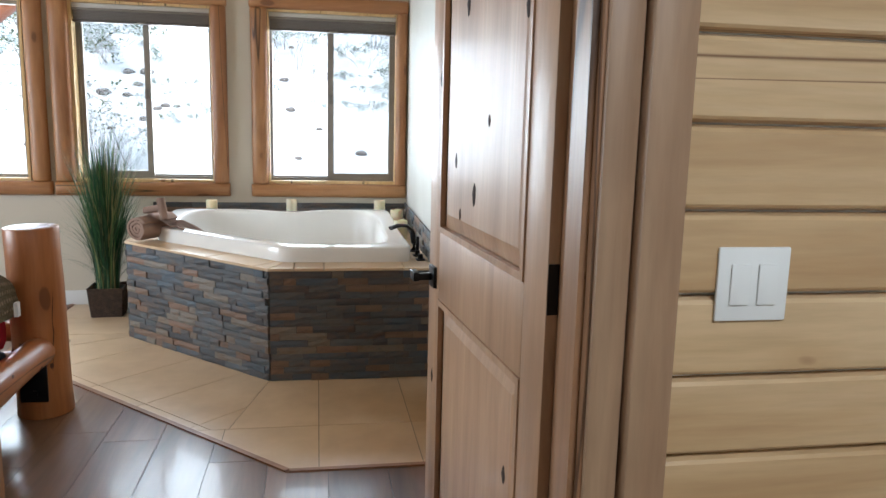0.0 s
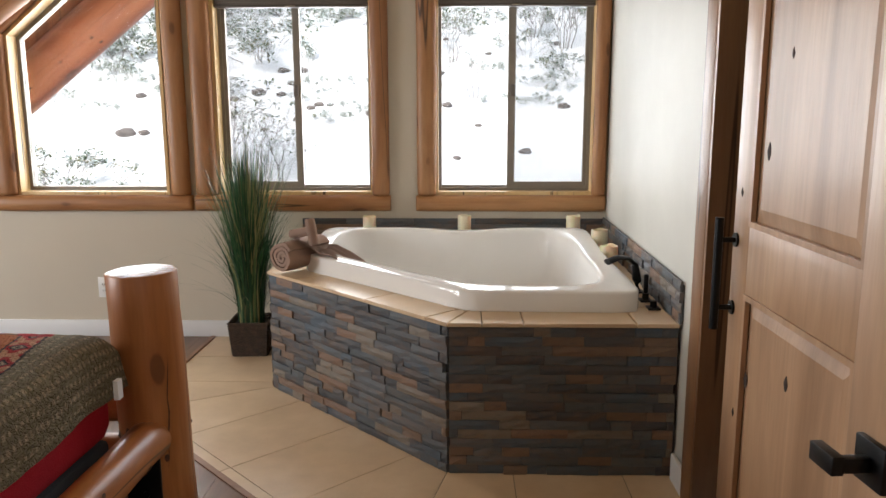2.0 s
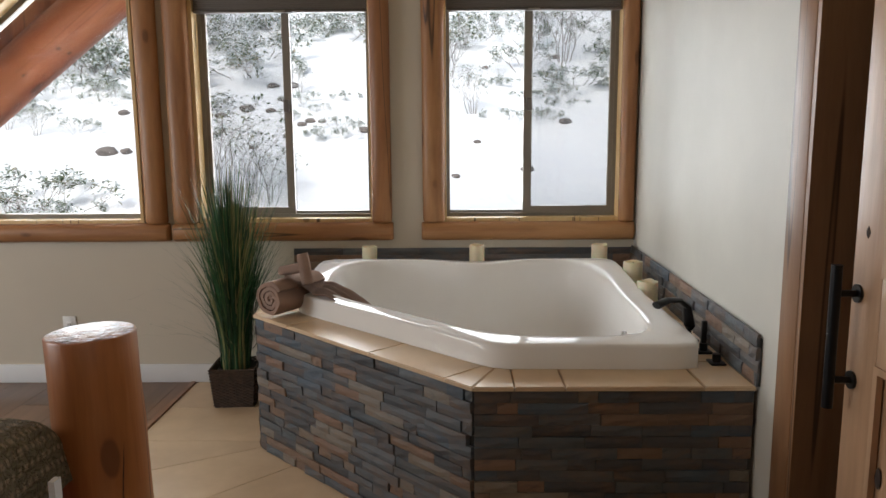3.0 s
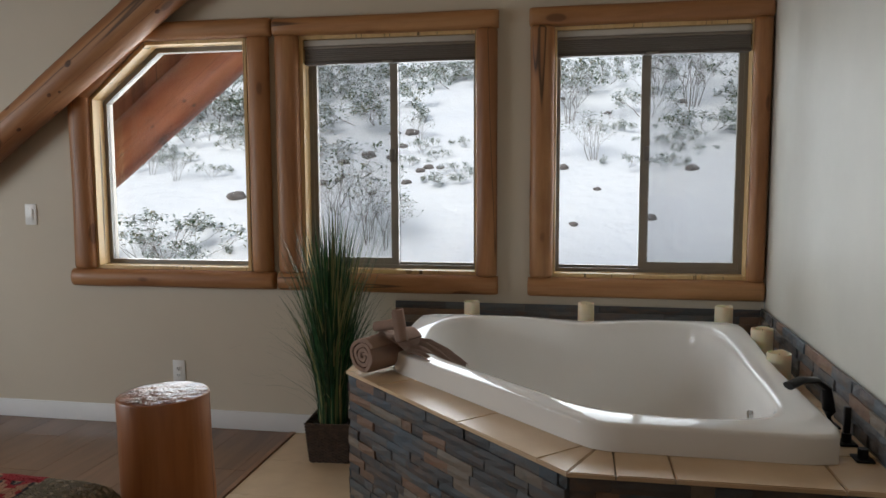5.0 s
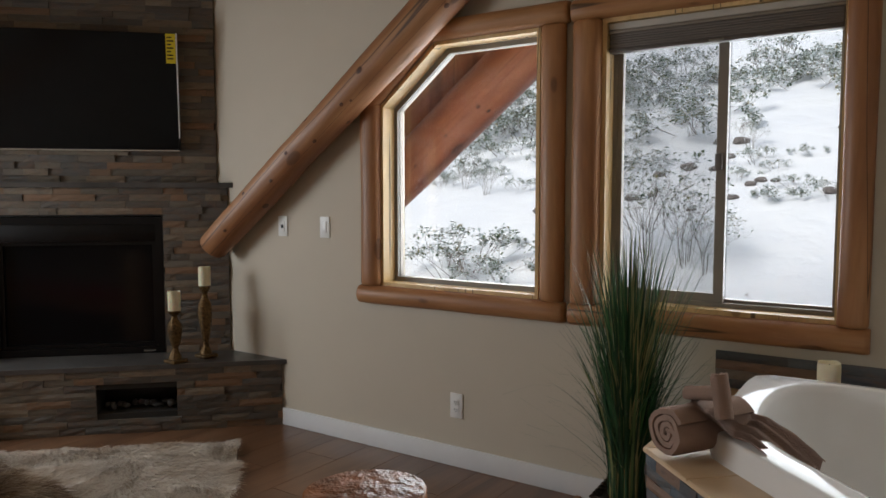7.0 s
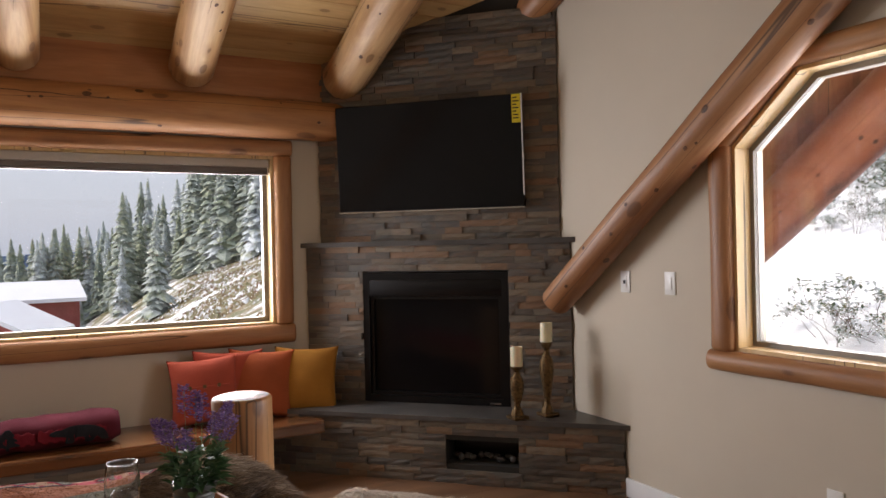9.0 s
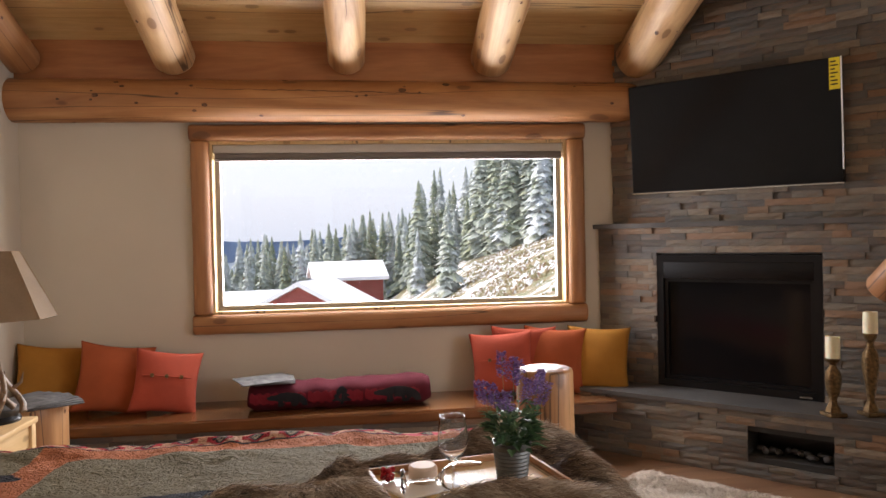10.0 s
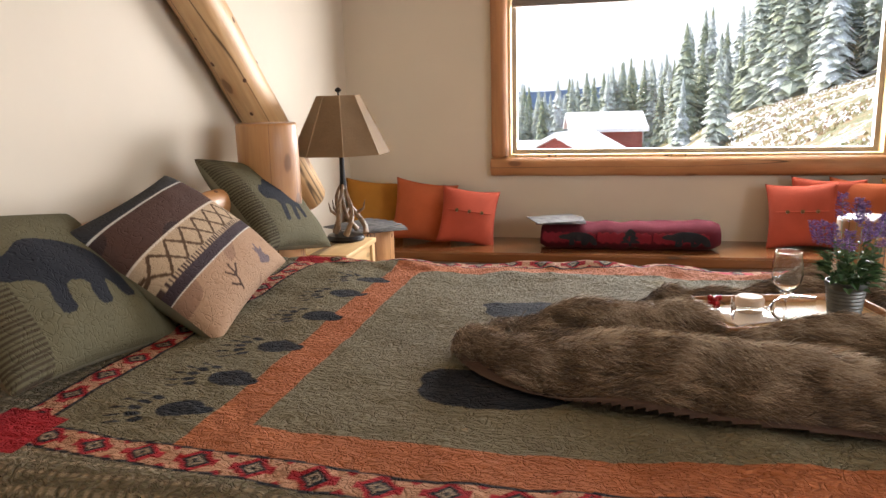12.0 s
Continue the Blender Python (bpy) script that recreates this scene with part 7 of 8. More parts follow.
def wine_glass(x, y, z, label, at=None):
    g_ = thing("wine_glass", (x, y, z), label, "wine glass", "wine glasses")
    bm = bmesh.new()
    outp = [(0.0005, 0.0), (0.033, 0.0), (0.034, 0.002), (0.02, 0.005), (0.005, 0.010), (0.0038, 0.03), (0.0036, 0.08), (0.006, 0.092), (0.022, 0.105), (0.036, 0.128), (0.040, 0.150), (0.038, 0.180), (0.033, 0.212)]
    inn = [(0.0318, 0.212), (0.0365, 0.180), (0.0385, 0.150), (0.0345, 0.129), (0.021, 0.1075), (0.0005, 0.099)]
    rings = []
    for q, zz_ in outp + inn:
        rings.append([bm.verts.new((q * math.cos(6.2832 * k / 36), q * math.sin(6.2832 * k / 36), zz_)) for k in range(36)])
    for p, q in zip(rings, rings[1:]):
        for k in range(36):
            bm.faces.new((p[k], p[(k + 1) % 36], q[(k + 1) % 36], q[k]))
    bm.faces.new(rings[0][::-1]), bm.faces.new(rings[-1])
    bmesh.ops.recalc_face_normals(bm, faces=bm.faces)
    part("glass", bm, M_CLEAR, g_, smooth=60, at=at or pose(x, y, z))
    return g_


wine_glass(-2.985, -2.70, TZ + 0.0105, "clear stemmed wine glass standing on the tray")
wine_glass(-3.02, -2.83, TZ + 0.045, "clear wine glass lying on its side on the tray", pose(-3.02, -2.83, TZ + 0.047, 84, 0, 178 - 12))
pt = thing("white_plate", (-3.08, -2.79, TZ + 0.011), "small square white plate on the tray", "plate")
part("dish", boxes((-0.085, 0.085, -0.085, 0.085, 0.0, 0.008), bevel=0.004), M_ACRYL, pt, at=pose(-3.08, -2.79, TZ + 0.0112, 0, 0, 30))
ch = thing("soft_cheese", (-3.10, -2.77, TZ + 0.02), "wedge of pale cheese in a clear dish", "cheese")
bm = bmesh.new()
lathe(bm, [(0.036, 0), (0.04, 0.006), (0.04, 0.038), (0.034, 0.045)], 0, 0, 0, 20, 0.05)
M_CHEESE = plain("cheese_rind", (0.72, 0.56, 0.42), 0.6, vary=0.12)
part("rind", bm, M_CHEESE, ch, at=pose(-3.10, -2.77, TZ + 0.0195))
gr = thing("red_berries", (-3.11, -2.865, TZ + 0.02), "small bunch of shiny red berries on the plate", "berries")
M_BERRY = plain("berry_skin", (0.38, 0.01, 0.015), 0.2, vary=0.3)
rr = random.Random(3)
for k in range(14):
    bm = bmesh.new()
    bmesh.ops.create_uvsphere(bm, u_segments=10, v_segments=7, radius=0.0085)
    for v in bm.verts:
        v.co *= 1 + 0.05 * noise.noise(v.co * 90)
    part("berry", bm, M_BERRY, gr, at=pose(-3.11 + rr.uniform(-0.016, 0.016), -2.865 + rr.uniform(-0.016, 0.016), TZ + 0.03 + 0.012 * (k % 3)))

M_TIN = plain("galvanised_tin", (0.12, 0.125, 0.12), 0.45, 0.7, vary=0.4, scale=20, bump=0.1)
M_LEAF = Nodes("sage_leaf", 0.6)
M_LEAF.color(M_LEAF.ramp(island_of(M_LEAF), [(0, (0.025, 0.075, 0.025)), (0.6, (0.06, 0.14, 0.05)), (1, (0.13, 0.22, 0.10))]))
M_LEAF = M_LEAF.m
M_LAV = Nodes("lavender_bloom", 0.8)
M_LAV.color(M_LAV.ramp(island_of(M_LAV), [(0, (0.13, 0.07, 0.24)), (0.6, (0.27, 0.17, 0.43)), (1, (0.48, 0.37, 0.62))]))
M_LAV = M_LAV.m
LX, LY, LZ = -3.08, -2.525, TZ + 0.0105
lav = thing("lavender_pot", (LX, LY, LZ), "artificial purple lavender in a small ribbed tin pot on the tray", "potted plant")
bm = bmesh.new()
prf = [(0.040, 0.0)]
for k in range(9):
    prf += [(0.041 + 0.0012 * k, 0.008 + k * 0.0105), (0.0435 + 0.0012 * k, 0.012 + k * 0.0105)]
prf += [(0.056, 0.108), (0.056, 0.113), (0.051, 0.113), (0.050, 0.095), (0.001, 0.094)]
lathe(bm, prf, LX, LY, LZ, 32)
part("ribbed_pot", bm, M_TIN, lav, smooth=30)
rr = random.Random(12)
sv, sf, lv, lf, fv, ff = [], [], [], [], [], []


def leaf(vs_, fs_, p, d, l, w, up=0.3):
    d = Vector(d).normalized()
    s = d.cross(Vector((0, 0, 1)))
    s = (s.normalized() if s.length > 0.01 else Vector((1, 0, 0))) * w
    b0 = len(vs_)
    p = Vector(p)
    m = p + d * l * 0.5 + Vector((0, 0, l * 0.08))
    e_ = p + d * l - Vector((0, 0, l * up * 0.3))
    for q in (p, m - s, m + Vector((0, 0, -w * 0.5)), m + s, e_):
        vs_.append(tuple(q))
    fs_ += [(b0, b0 + 1, b0 + 2), (b0, b0 + 2, b0 + 3), (b0 + 1, b0 + 4, b0 + 2), (b0 + 2, b0 + 4, b0 + 3)]


for k in range(11):
    a, t = k * 2.4 + rr.uniform(-0.3, 0.3), (0.12, 0.85, 0.45, 0.7)[k % 4]
    h = (0.20 if t > 0.4 else 0.25) * rr.uniform(0.88, 1.05)
    base = Vector((LX + 0.03 * math.cos(a), LY + 0.03 * math.sin(a), LZ + 0.09))
    d = Vector((math.cos(a) * t * 0.6, math.sin(a) * t * 0.6, 1)).normalized()
    tip = base + d * h
    b0 = len(sv)
    w = Vector((0.0011, 0, 0)), Vector((0, 0.0011, 0))
    for q in (base, tip):
        sv += [tuple(q - w[0]), tuple(q + w[1]), tuple(q + w[0])]
    sf += [(b0, b0 + 1, b0 + 4, b0 + 3), (b0 + 1, b0 + 2, b0 + 5, b0 + 4), (b0 + 2, b0, b0 + 3, b0 + 5)]
    for i in range(190):
        tt = rr.random()
        c0 = tip - d * (0.072 * (1 - tt)) + d * 0.01
        an = rr.uniform(0, 6.283)
        o_ = Vector((math.cos(an), math.sin(an), 0.5)) * (0.021 * (1 - 0.55 * tt))
        leaf(fv, ff, c0 + o_ * rr.uniform(0.2, 0.8), o_, 0.010, 0.0036)
    for i in range(13):
        tt = rr.uniform(0.0, 0.62)
        an = rr.uniform(0, 6.283)
        leaf(lv, lf, base + d * h * tt, (math.cos(an), math.sin(an), rr.uniform(0.1, 0.9)), rr.uniform(0.03, 0.05), rr.uniform(0.005, 0.009))
for k in range(120):
    an = rr.uniform(0, 6.283)
    leaf(lv, lf, (LX + 0.04 * math.cos(an), LY + 0.04 * math.sin(an), LZ + 0.10 + rr.uniform(0, 0.08)), (math.cos(an), math.sin(an), rr.uniform(-0.2, 0.9)), rr.uniform(0.04, 0.07), rr.uniform(0.009, 0.015))
tagged(raw_part("stem_bunch", sv, sf, M_LEAF, lav), kind="stuff")
tagged(raw_part("leaves", lv, lf, M_LEAF, lav, "narrow green leaves"), kind="stuff")
tagged(raw_part("lavender_bloom", fv, ff, M_LAV, lav, "purple flower spikes"), kind="stuff")

# ---- bedside table, lamp and stump table ----
NX, NY, NZ = -4.50, -4.66, 0.60
ns = thing("nightstand", (NX, NY, 0), "low pale pine bedside table", "bedside table")
part("top", boxes((NX - 0.24, NX + 0.24, NY - 0.22, NY + 0.22, 0.572, NZ), bevel=0.005), M_NIGHT, ns)
part("shelf", boxes((NX - 0.21, NX + 0.21, NY - 0.19, NY + 0.19, 0.2, 0.22), bevel=0.004), M_NIGHT, ns)
for a, b in ((-1, -1), (1, -1), (1, 1), (-1, 1)):
    part("leg", boxes((NX + a * 0.21 - 0.022, NX + a * 0.21 + 0.022, NY + b * 0.19 - 0.022, NY + b * 0.19 + 0.022, 0, 0.571), bevel=0.004), M_NIGHT, ns)
part("apron", boxes((NX - 0.19, NX + 0.19, NY + 0.18, NY + 0.198, 0.47, 0.571)), M_NIGHT, ns)
LXX, LYY = -4.65, -4.585
lp = thing("table_lamp", (LXX, LYY, NZ), "table lamp with an antler base and tapered brown parchment shade", "table lamp")
bm = bmesh.new()
lathe(bm, [(0.10, 0), (0.105, 0.012), (0.095, 0.03), (0.04, 0.042), (0.02, 0.05)], LXX, LYY, NZ + 0.001, 28, 0.04)
part("base", bm, M_BLACK, lp, "dark round base")
for k in range(5):
    a = k * 1.256 + 0.4
    bm = bmesh.new()
    pts = []
    for i in range(9):
        t = i / 8
        rad = 0.075 * (1 - t) ** 0.8 * (1 + 0.5 * math.sin(t * 5 + k)) + 0.008
        pts.append((LXX + rad * math.cos(a + t * 1.2), LYY + rad * math.sin(a + t * 1.2), NZ + 0.04 + 0.27 * t))
    tube(bm, pts, [0.016 - 0.009 * i / 8 for i in range(9)], 10, True, 0.2, k)
    q = pts[3]
    tube(bm, [q, (q[0] + 0.04 * math.cos(a), q[1] + 0.04 * math.sin(a), q[2] + 0.03), (q[0] + 0.05 * math.cos(a), q[1] + 0.05 * math.sin(a), q[2] + 0.075)], [0.010, 0.007, 0.002], 8)
    part("antler", bm, M_BARK, lp)
bm = bmesh.new()
tube(bm, [(LXX, LYY, NZ + 0.28), (LXX, LYY, NZ + 0.36), (LXX, LYY, NZ + 0.50)], [0.02, 0.014, 0.012], 12)
part("neck", bm, M_BLACK, lp)
SH0, SH1 = NZ + 0.47, NZ + 0.775
bm = bmesh.new()
seg = 8
ra, rb_ = [], []
for q, z, lst in ((0.262, SH0, ra), (0.112, SH1, rb_)):
    for k in range(seg):
        lst.append((LXX + q * math.cos(math.pi / 8 + k * math.pi / 4), LYY + q * math.sin(math.pi / 8 + k * math.pi / 4), z))
A = [bm.verts.new(p) for p in ra]
MID = [bm.verts.new(((p[0] * 0.55 + q[0] * 0.45 - LXX) * 0.965 + LXX, (p[1] * 0.55 + q[1] * 0.45 - LYY) * 0.965 + LYY, p[2] * 0.5 + q[2] * 0.5)) for p, q in zip(ra, rb_)]
B = [bm.verts.new(p) for p in rb_]
for k in range(seg):
    j = (k + 1) % seg
    bm.faces.new((A[k], A[j], MID[j], MID[k])), bm.faces.new((MID[k], MID[j], B[j], B[k]))
bmesh.ops.solidify(bm, geom=bm.faces[:], thickness=0.003)
part("shade", bm, M_SHADE, lp, "eight-sided tapered parchment shade", 25)
for k in range(seg):
    bm = bmesh.new()
    tube(bm, [ra[k], tuple(MIDP for MIDP in (((ra[k][0] * 0.55 + rb_[k][0] * 0.45 - LXX) * 0.97 + LXX, (ra[k][1] * 0.55 + rb_[k][1] * 0.45 - LYY) * 0.97 + LYY, (ra[k][2] + rb_[k][2]) / 2))), rb_[k]], 0.0028, 6)
    part("rib", bm, M_SHADE, lp)
bm = bmesh.new()
lathe(bm, [(0.004, 0), (0.004, 0.02), (0.016, 0.026), (0.018, 0.034), (0.008, 0.044), (0.001, 0.048)], LXX, LYY, SH1 - 0.005, 14)
part("finial", bm, M_BLACK, lp)
bm = bmesh.new()
for k in range(3):
    a = k * 2.094
    tube(bm, [(LXX, LYY, SH1 - 0.004), (LXX + 0.10 * math.cos(a), LYY + 0.10 * math.sin(a), SH1 - 0.002)], 0.002, 6)
part("spider", bm, M_BLACK, lp)

st = thing("stump_table", (-5.15, -4.62, 0), "upright dark log stump used as a side table", "side table")
log_part("stump", (-5.15, -4.66, 0.0), (-5.15, -4.66, 0.575), 0.19, 0.185, M_HEADPOST, st, seed=20, wob=0.05)
magazine("magazines", -5.12, -4.60, 0.578, 0.30, 0.38, 35, "fanned magazines on the stump table", 4)

# ---- outside ----
def hills(x, y):
    yy = np.maximum(y - 0.3, 0)
    up = 0.5 * yy / (1 + yy / 60) + 0.10 * np.minimum(y, 0) / (1 + np.abs(np.minimum(y, 0)) / 200)
    dx = np.maximum(-7 - x, 0)
    steep = 0.0627 + 0.045 * np.clip((9 - y) / 12, 0, 1)
    z = -1.5 + up - steep * dx / (1 + dx / 300)
    near = np.exp(-np.hypot(x, y) / 40)
    z = z + 0.10 * fbm(x, y, 0.9, 61) * np.clip((y - 1) / 3 + np.clip((-x - 9) / 5, 0, 1), 0, 1) + 0.5 * (1 - near) * fbm(x, y, 0.09, 62) * np.clip(dx / 30 + yy / 30, 0, 1)
    return z


def hill_at(x, y):
    return float(hills(np.array([float(x)]), np.array([float(y)]))[0])


def spread(a, b, mid_, n):
    """Places from a to b, closest together about mid_."""
    t = np.linspace(-1, 1, n)
    s = np.sign(t) * (np.exp(np.abs(t) * 5.2) - 1) / (math.exp(5.2) - 1)
    return np.where(s < 0, mid_ + s * (mid_ - a), mid_ + s * (b - mid_))


gx, gy = np.meshgrid(spread(-2500, 900, -6, 260), spread(-1500, 1500, 5, 240), indexing="ij")
gz = hills(gx, gy)
gz = np.where(np.hypot(gx, gy) > 300, np.minimum(gz, -6 + 0 * gz), gz)
idx = np.arange(gx.size).reshape(gx.shape)
M_SNOW = Nodes("snowy_ground", 0.65)
sc = M_SNOW.coords(shift=False)
sp = M_SNOW.t.nodes.new("ShaderNodeSeparateXYZ")
M_SNOW.put(sc, sp.inputs[0])
west = M_SNOW.t.nodes.new("ShaderNodeMapRange")
M_SNOW.put(sp.outputs[0], west.inputs[0])
west.inputs[1].default_value, west.inputs[2].default_value = -9.0, -22.0
heather = M_SNOW.ramp(M_SNOW.noise(sc, 0.9, 5, 0.6), [(0.2, (0.20, 0.10, 0.06)), (0.42, (0.24, 0.18, 0.09)), (0.58, (0.15, 0.17, 0.08)), (0.8, (0.28, 0.18, 0.09))])
patch = M_SNOW.ramp(M_SNOW.math("ADD", M_SNOW.math("MULTIPLY", M_SNOW.noise(sc, 0.22, 5, 0.65), 0.7), M_SNOW.math("MULTIPLY", M_SNOW.noise(sc, 2.0, 5, 0.75), 0.3)), [(0.47, (0, 0, 0)), (0.50, (1, 1, 1))])
amount = M_SNOW.math("MULTIPLY", west.outputs[0], patch)
c = M_SNOW.mix(M_SNOW.ramp(M_SNOW.noise(sc, 0.7, 4), [(0.3, (0, 0, 0)), (0.7, (1, 1, 1))]), (0.78, 0.80, 0.84), (0.86, 0.87, 0.88))
small = M_SNOW.ramp(M_SNOW.noise(sc, 5.5, 5, 0.7), [(0.66, (0, 0, 0)), (0.72, (1, 1, 1))])
c = M_SNOW.mix(M_SNOW.math("MULTIPLY", small, 0.65), c, (0.16, 0.14, 0.11))
c = M_SNOW.mix(amount, c, heather)
# far ground: dark colour of distant woods, with haze blue painted in
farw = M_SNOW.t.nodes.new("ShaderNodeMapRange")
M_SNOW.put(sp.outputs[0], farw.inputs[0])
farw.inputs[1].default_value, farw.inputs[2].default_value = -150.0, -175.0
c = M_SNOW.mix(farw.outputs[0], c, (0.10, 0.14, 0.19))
M_SNOW.color(c)
M_SNOW.bump(M_SNOW.noise(sc, 3, 5), 0.5, 0.12)
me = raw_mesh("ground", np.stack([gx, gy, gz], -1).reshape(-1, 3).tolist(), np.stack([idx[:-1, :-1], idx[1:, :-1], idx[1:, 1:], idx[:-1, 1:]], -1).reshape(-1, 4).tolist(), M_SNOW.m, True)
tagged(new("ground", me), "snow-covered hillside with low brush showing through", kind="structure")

ridge = bmesh.new()
prev = None
for k in range(121):
    a = radians(120 + k)
    d = 1500
    h = 1.4 + d * (-0.002 + 0.032 * k / 120 * -1 + 0.02 + 0.004 * noise.noise((k * 0.16, 2, 5)) + 0.0012 * noise.noise((k * 1.3, 7, 5)))
    x, y = d * math.cos(a), d * math.sin(a)
    cur = ridge.verts.new((x, y, -260)), ridge.verts.new((x, y, h)), ridge.verts.new((x * 1.4, y * 1.4, -260))
    if prev:
        ridge.faces.new((prev[0], cur[0], cur[1], prev[1])), ridge.faces.new((prev[1], cur[1], cur[2], prev[2]))
    prev = cur
# the blue of distance haze is put into the woods' base colour
M_RIDGE = plain("hazy_far_woods", (0.17, 0.24, 0.36), 1.0, vary=0.3, scale=0.02, bump=0.0)
structure("backdrop", ridge, M_RIDGE, "far wooded ridge with the blue of haze painted in", None)

M_CONIFER = Nodes("snowy_needles", 0.8)
gn = M_CONIFER.t.nodes.new("ShaderNodeNewGeometry")
sep = M_CONIFER.t.nodes.new("ShaderNodeSeparateXYZ")
M_CONIFER.put(gn.outputs["Normal"], sep.inputs[0])
cv = M_CONIFER.coords()
snowy = M_CONIFER.math("MULTIPLY", M_CONIFER.ramp(M_CONIFER.noise(cv, 0.8, 4, 0.7), [(0.36, (0, 0, 0)), (0.56, (1, 1, 1))]), M_CONIFER.math("MULTIPLY", random_of(M_CONIFER), 0.85))
green = M_CONIFER.ramp(island_of(M_CONIFER), [(0, (0.15, 0.19, 0.15)), (0.5, (0.22, 0.27, 0.18)), (1, (0.31, 0.34, 0.20))])
M_CONIFER.color(M_CONIFER.mix(snowy, green, (0.66, 0.72, 0.78)))
M_CONIFER = M_CONIFER.m
M_TRUNK = plain("bark", (0.08, 0.055, 0.04), 0.9, vary=0.4)


def conifer(seed, h):
    rr = random.Random(seed)
    vs_, fs_ = [], []
    z = h * 0.06
    while z < h * 0.985:
        t = z / h
        rad = h * 0.20 * (1 - t) ** 0.85 * (0.85 + 0.3 * rr.random())
        n_ = max(5, int(12 - 6 * t))
        a0 = rr.uniform(0, 6.28)
        for k in range(n_):
            a = a0 + 6.283 * k / n_ + rr.uniform(-0.2, 0.2)
            l = rad * rr.uniform(0.6, 1.15)
            w = l * 0.34 + 0.05
            ca, sa = math.cos(a), math.sin(a)
            dz = l * rr.uniform(0.25, 0.55)
            b0 = len(vs_)
            vs_ += [(0, 0, z + 0.2), (ca * l * 0.55 - sa * w, sa * l * 0.55 + ca * w, z - dz * 0.45), (ca * l, sa * l, z - dz), (ca * l * 0.55 + sa * w, sa * l * 0.55 - ca * w, z - dz * 0.45), (ca * l * 0.5, sa * l * 0.5, z - dz * 0.15 + 0.12)]
            fs_ += [(b0, b0 + 1, b0 + 4), (b0 + 4, b0 + 1, b0 + 2), (b0 + 4, b0 + 2, b0 + 3), (b0, b0 + 4, b0 + 3)]
        z += h * 0.028 * (1.15 - 0.5 * t)
    vs_.append((0, 0, h))
    return vs_, fs_


TREES = []
for s in range(4):
    tr_ = thing("conifer", (0, 0, 0), "snow-dusted conifer on the far hillside", "tree", "conifers")
    bm = bmesh.new()
    lathe(bm, [(0.22, -0.6), (0.17, 2), (0.03, 9.0)], 0, 0, 0, 7)
    part("trunk", bm, M_TRUNK, tr_)
    v_, f_ = conifer(s + 1, 10.0)
    raw_part("crown", v_, f_, M_CONIFER, tr_)
    TREES.append(tr_)
rr = random.Random(77)
EYE_ = (-1.12, -2.77)


def tree_at(az, d, h, k=None, k2=[0]):
    """az: degrees from due west towards north."""
    x, y = EYE_[0] - d * math.cos(radians(az)), EYE_[1] + d * math.sin(radians(az))
    src = TREES[rr.randrange(4)]
    o_ = copy_thing(src, pose(x, y, hill_at(x, y) - 0.1, 0, 0, rr.uniform(0, 360)) @ Matrix.Diagonal((h / 10 * rr.uniform(0.85, 1.15), h / 10 * rr.uniform(0.85, 1.15), h / 10, 1)))
    return o_


tree_at(6.8, 58, 8.0)
tree_at(10.4, 86, 13.5)
tree_at(9.2, 88, 12.5)
tree_at(12.2, 84, 12.0)
for k in range(150):
    az = rr.uniform(-16, 24)
    if az < 4:
        d, h = rr.uniform(112, 165), rr.uniform(9, 14.5)
    elif az < 9:
        d, h = rr.uniform(92, 120), rr.uniform(8.5, 14)
    else:
        d, h = rr.uniform(78, 105), rr.uniform(9, 16)
    tree_at(az, d, h)
for k in range(60):
    az = rr.uniform(-16, 12)
    tree_at(az, rr.uniform(100, 128) if az < 4 else rr.uniform(82, 95), rr.uniform(5, 8.5))
for k in range(90):
    az = rr.uniform(-17, 2)
    d = rr.uniform(95, 150)
    tree_at(az, d, (0.035 + 0.004 * (az + 17) * 0.45) * d + rr.uniform(4.5, 8.5))
for k in range(16):
    tree_at(rr.uniform(13, 26), rr.uniform(68, 88), rr.uniform(9, 13))
for t_ in TREES:
    t_.location = (-140 - 6 * TREES.index(t_), -30 + 11 * TREES.index(t_), hill_at(-140 - 6 * TREES.index(t_), -30 + 11 * TREES.index(t_)))

M_REDSIDE = plain("red_siding", (0.27, 0.06, 0.05), 0.7, vary=0.15, scale=1.0)
M_ROOFSNOW = plain("roof_snow", (0.84, 0.86, 0.90), 0.6, vary=0.04, scale=0.6)
M_FARGLASS = plain("far_window", (0.15, 0.18, 0.22), 0.2, vary=0.1)


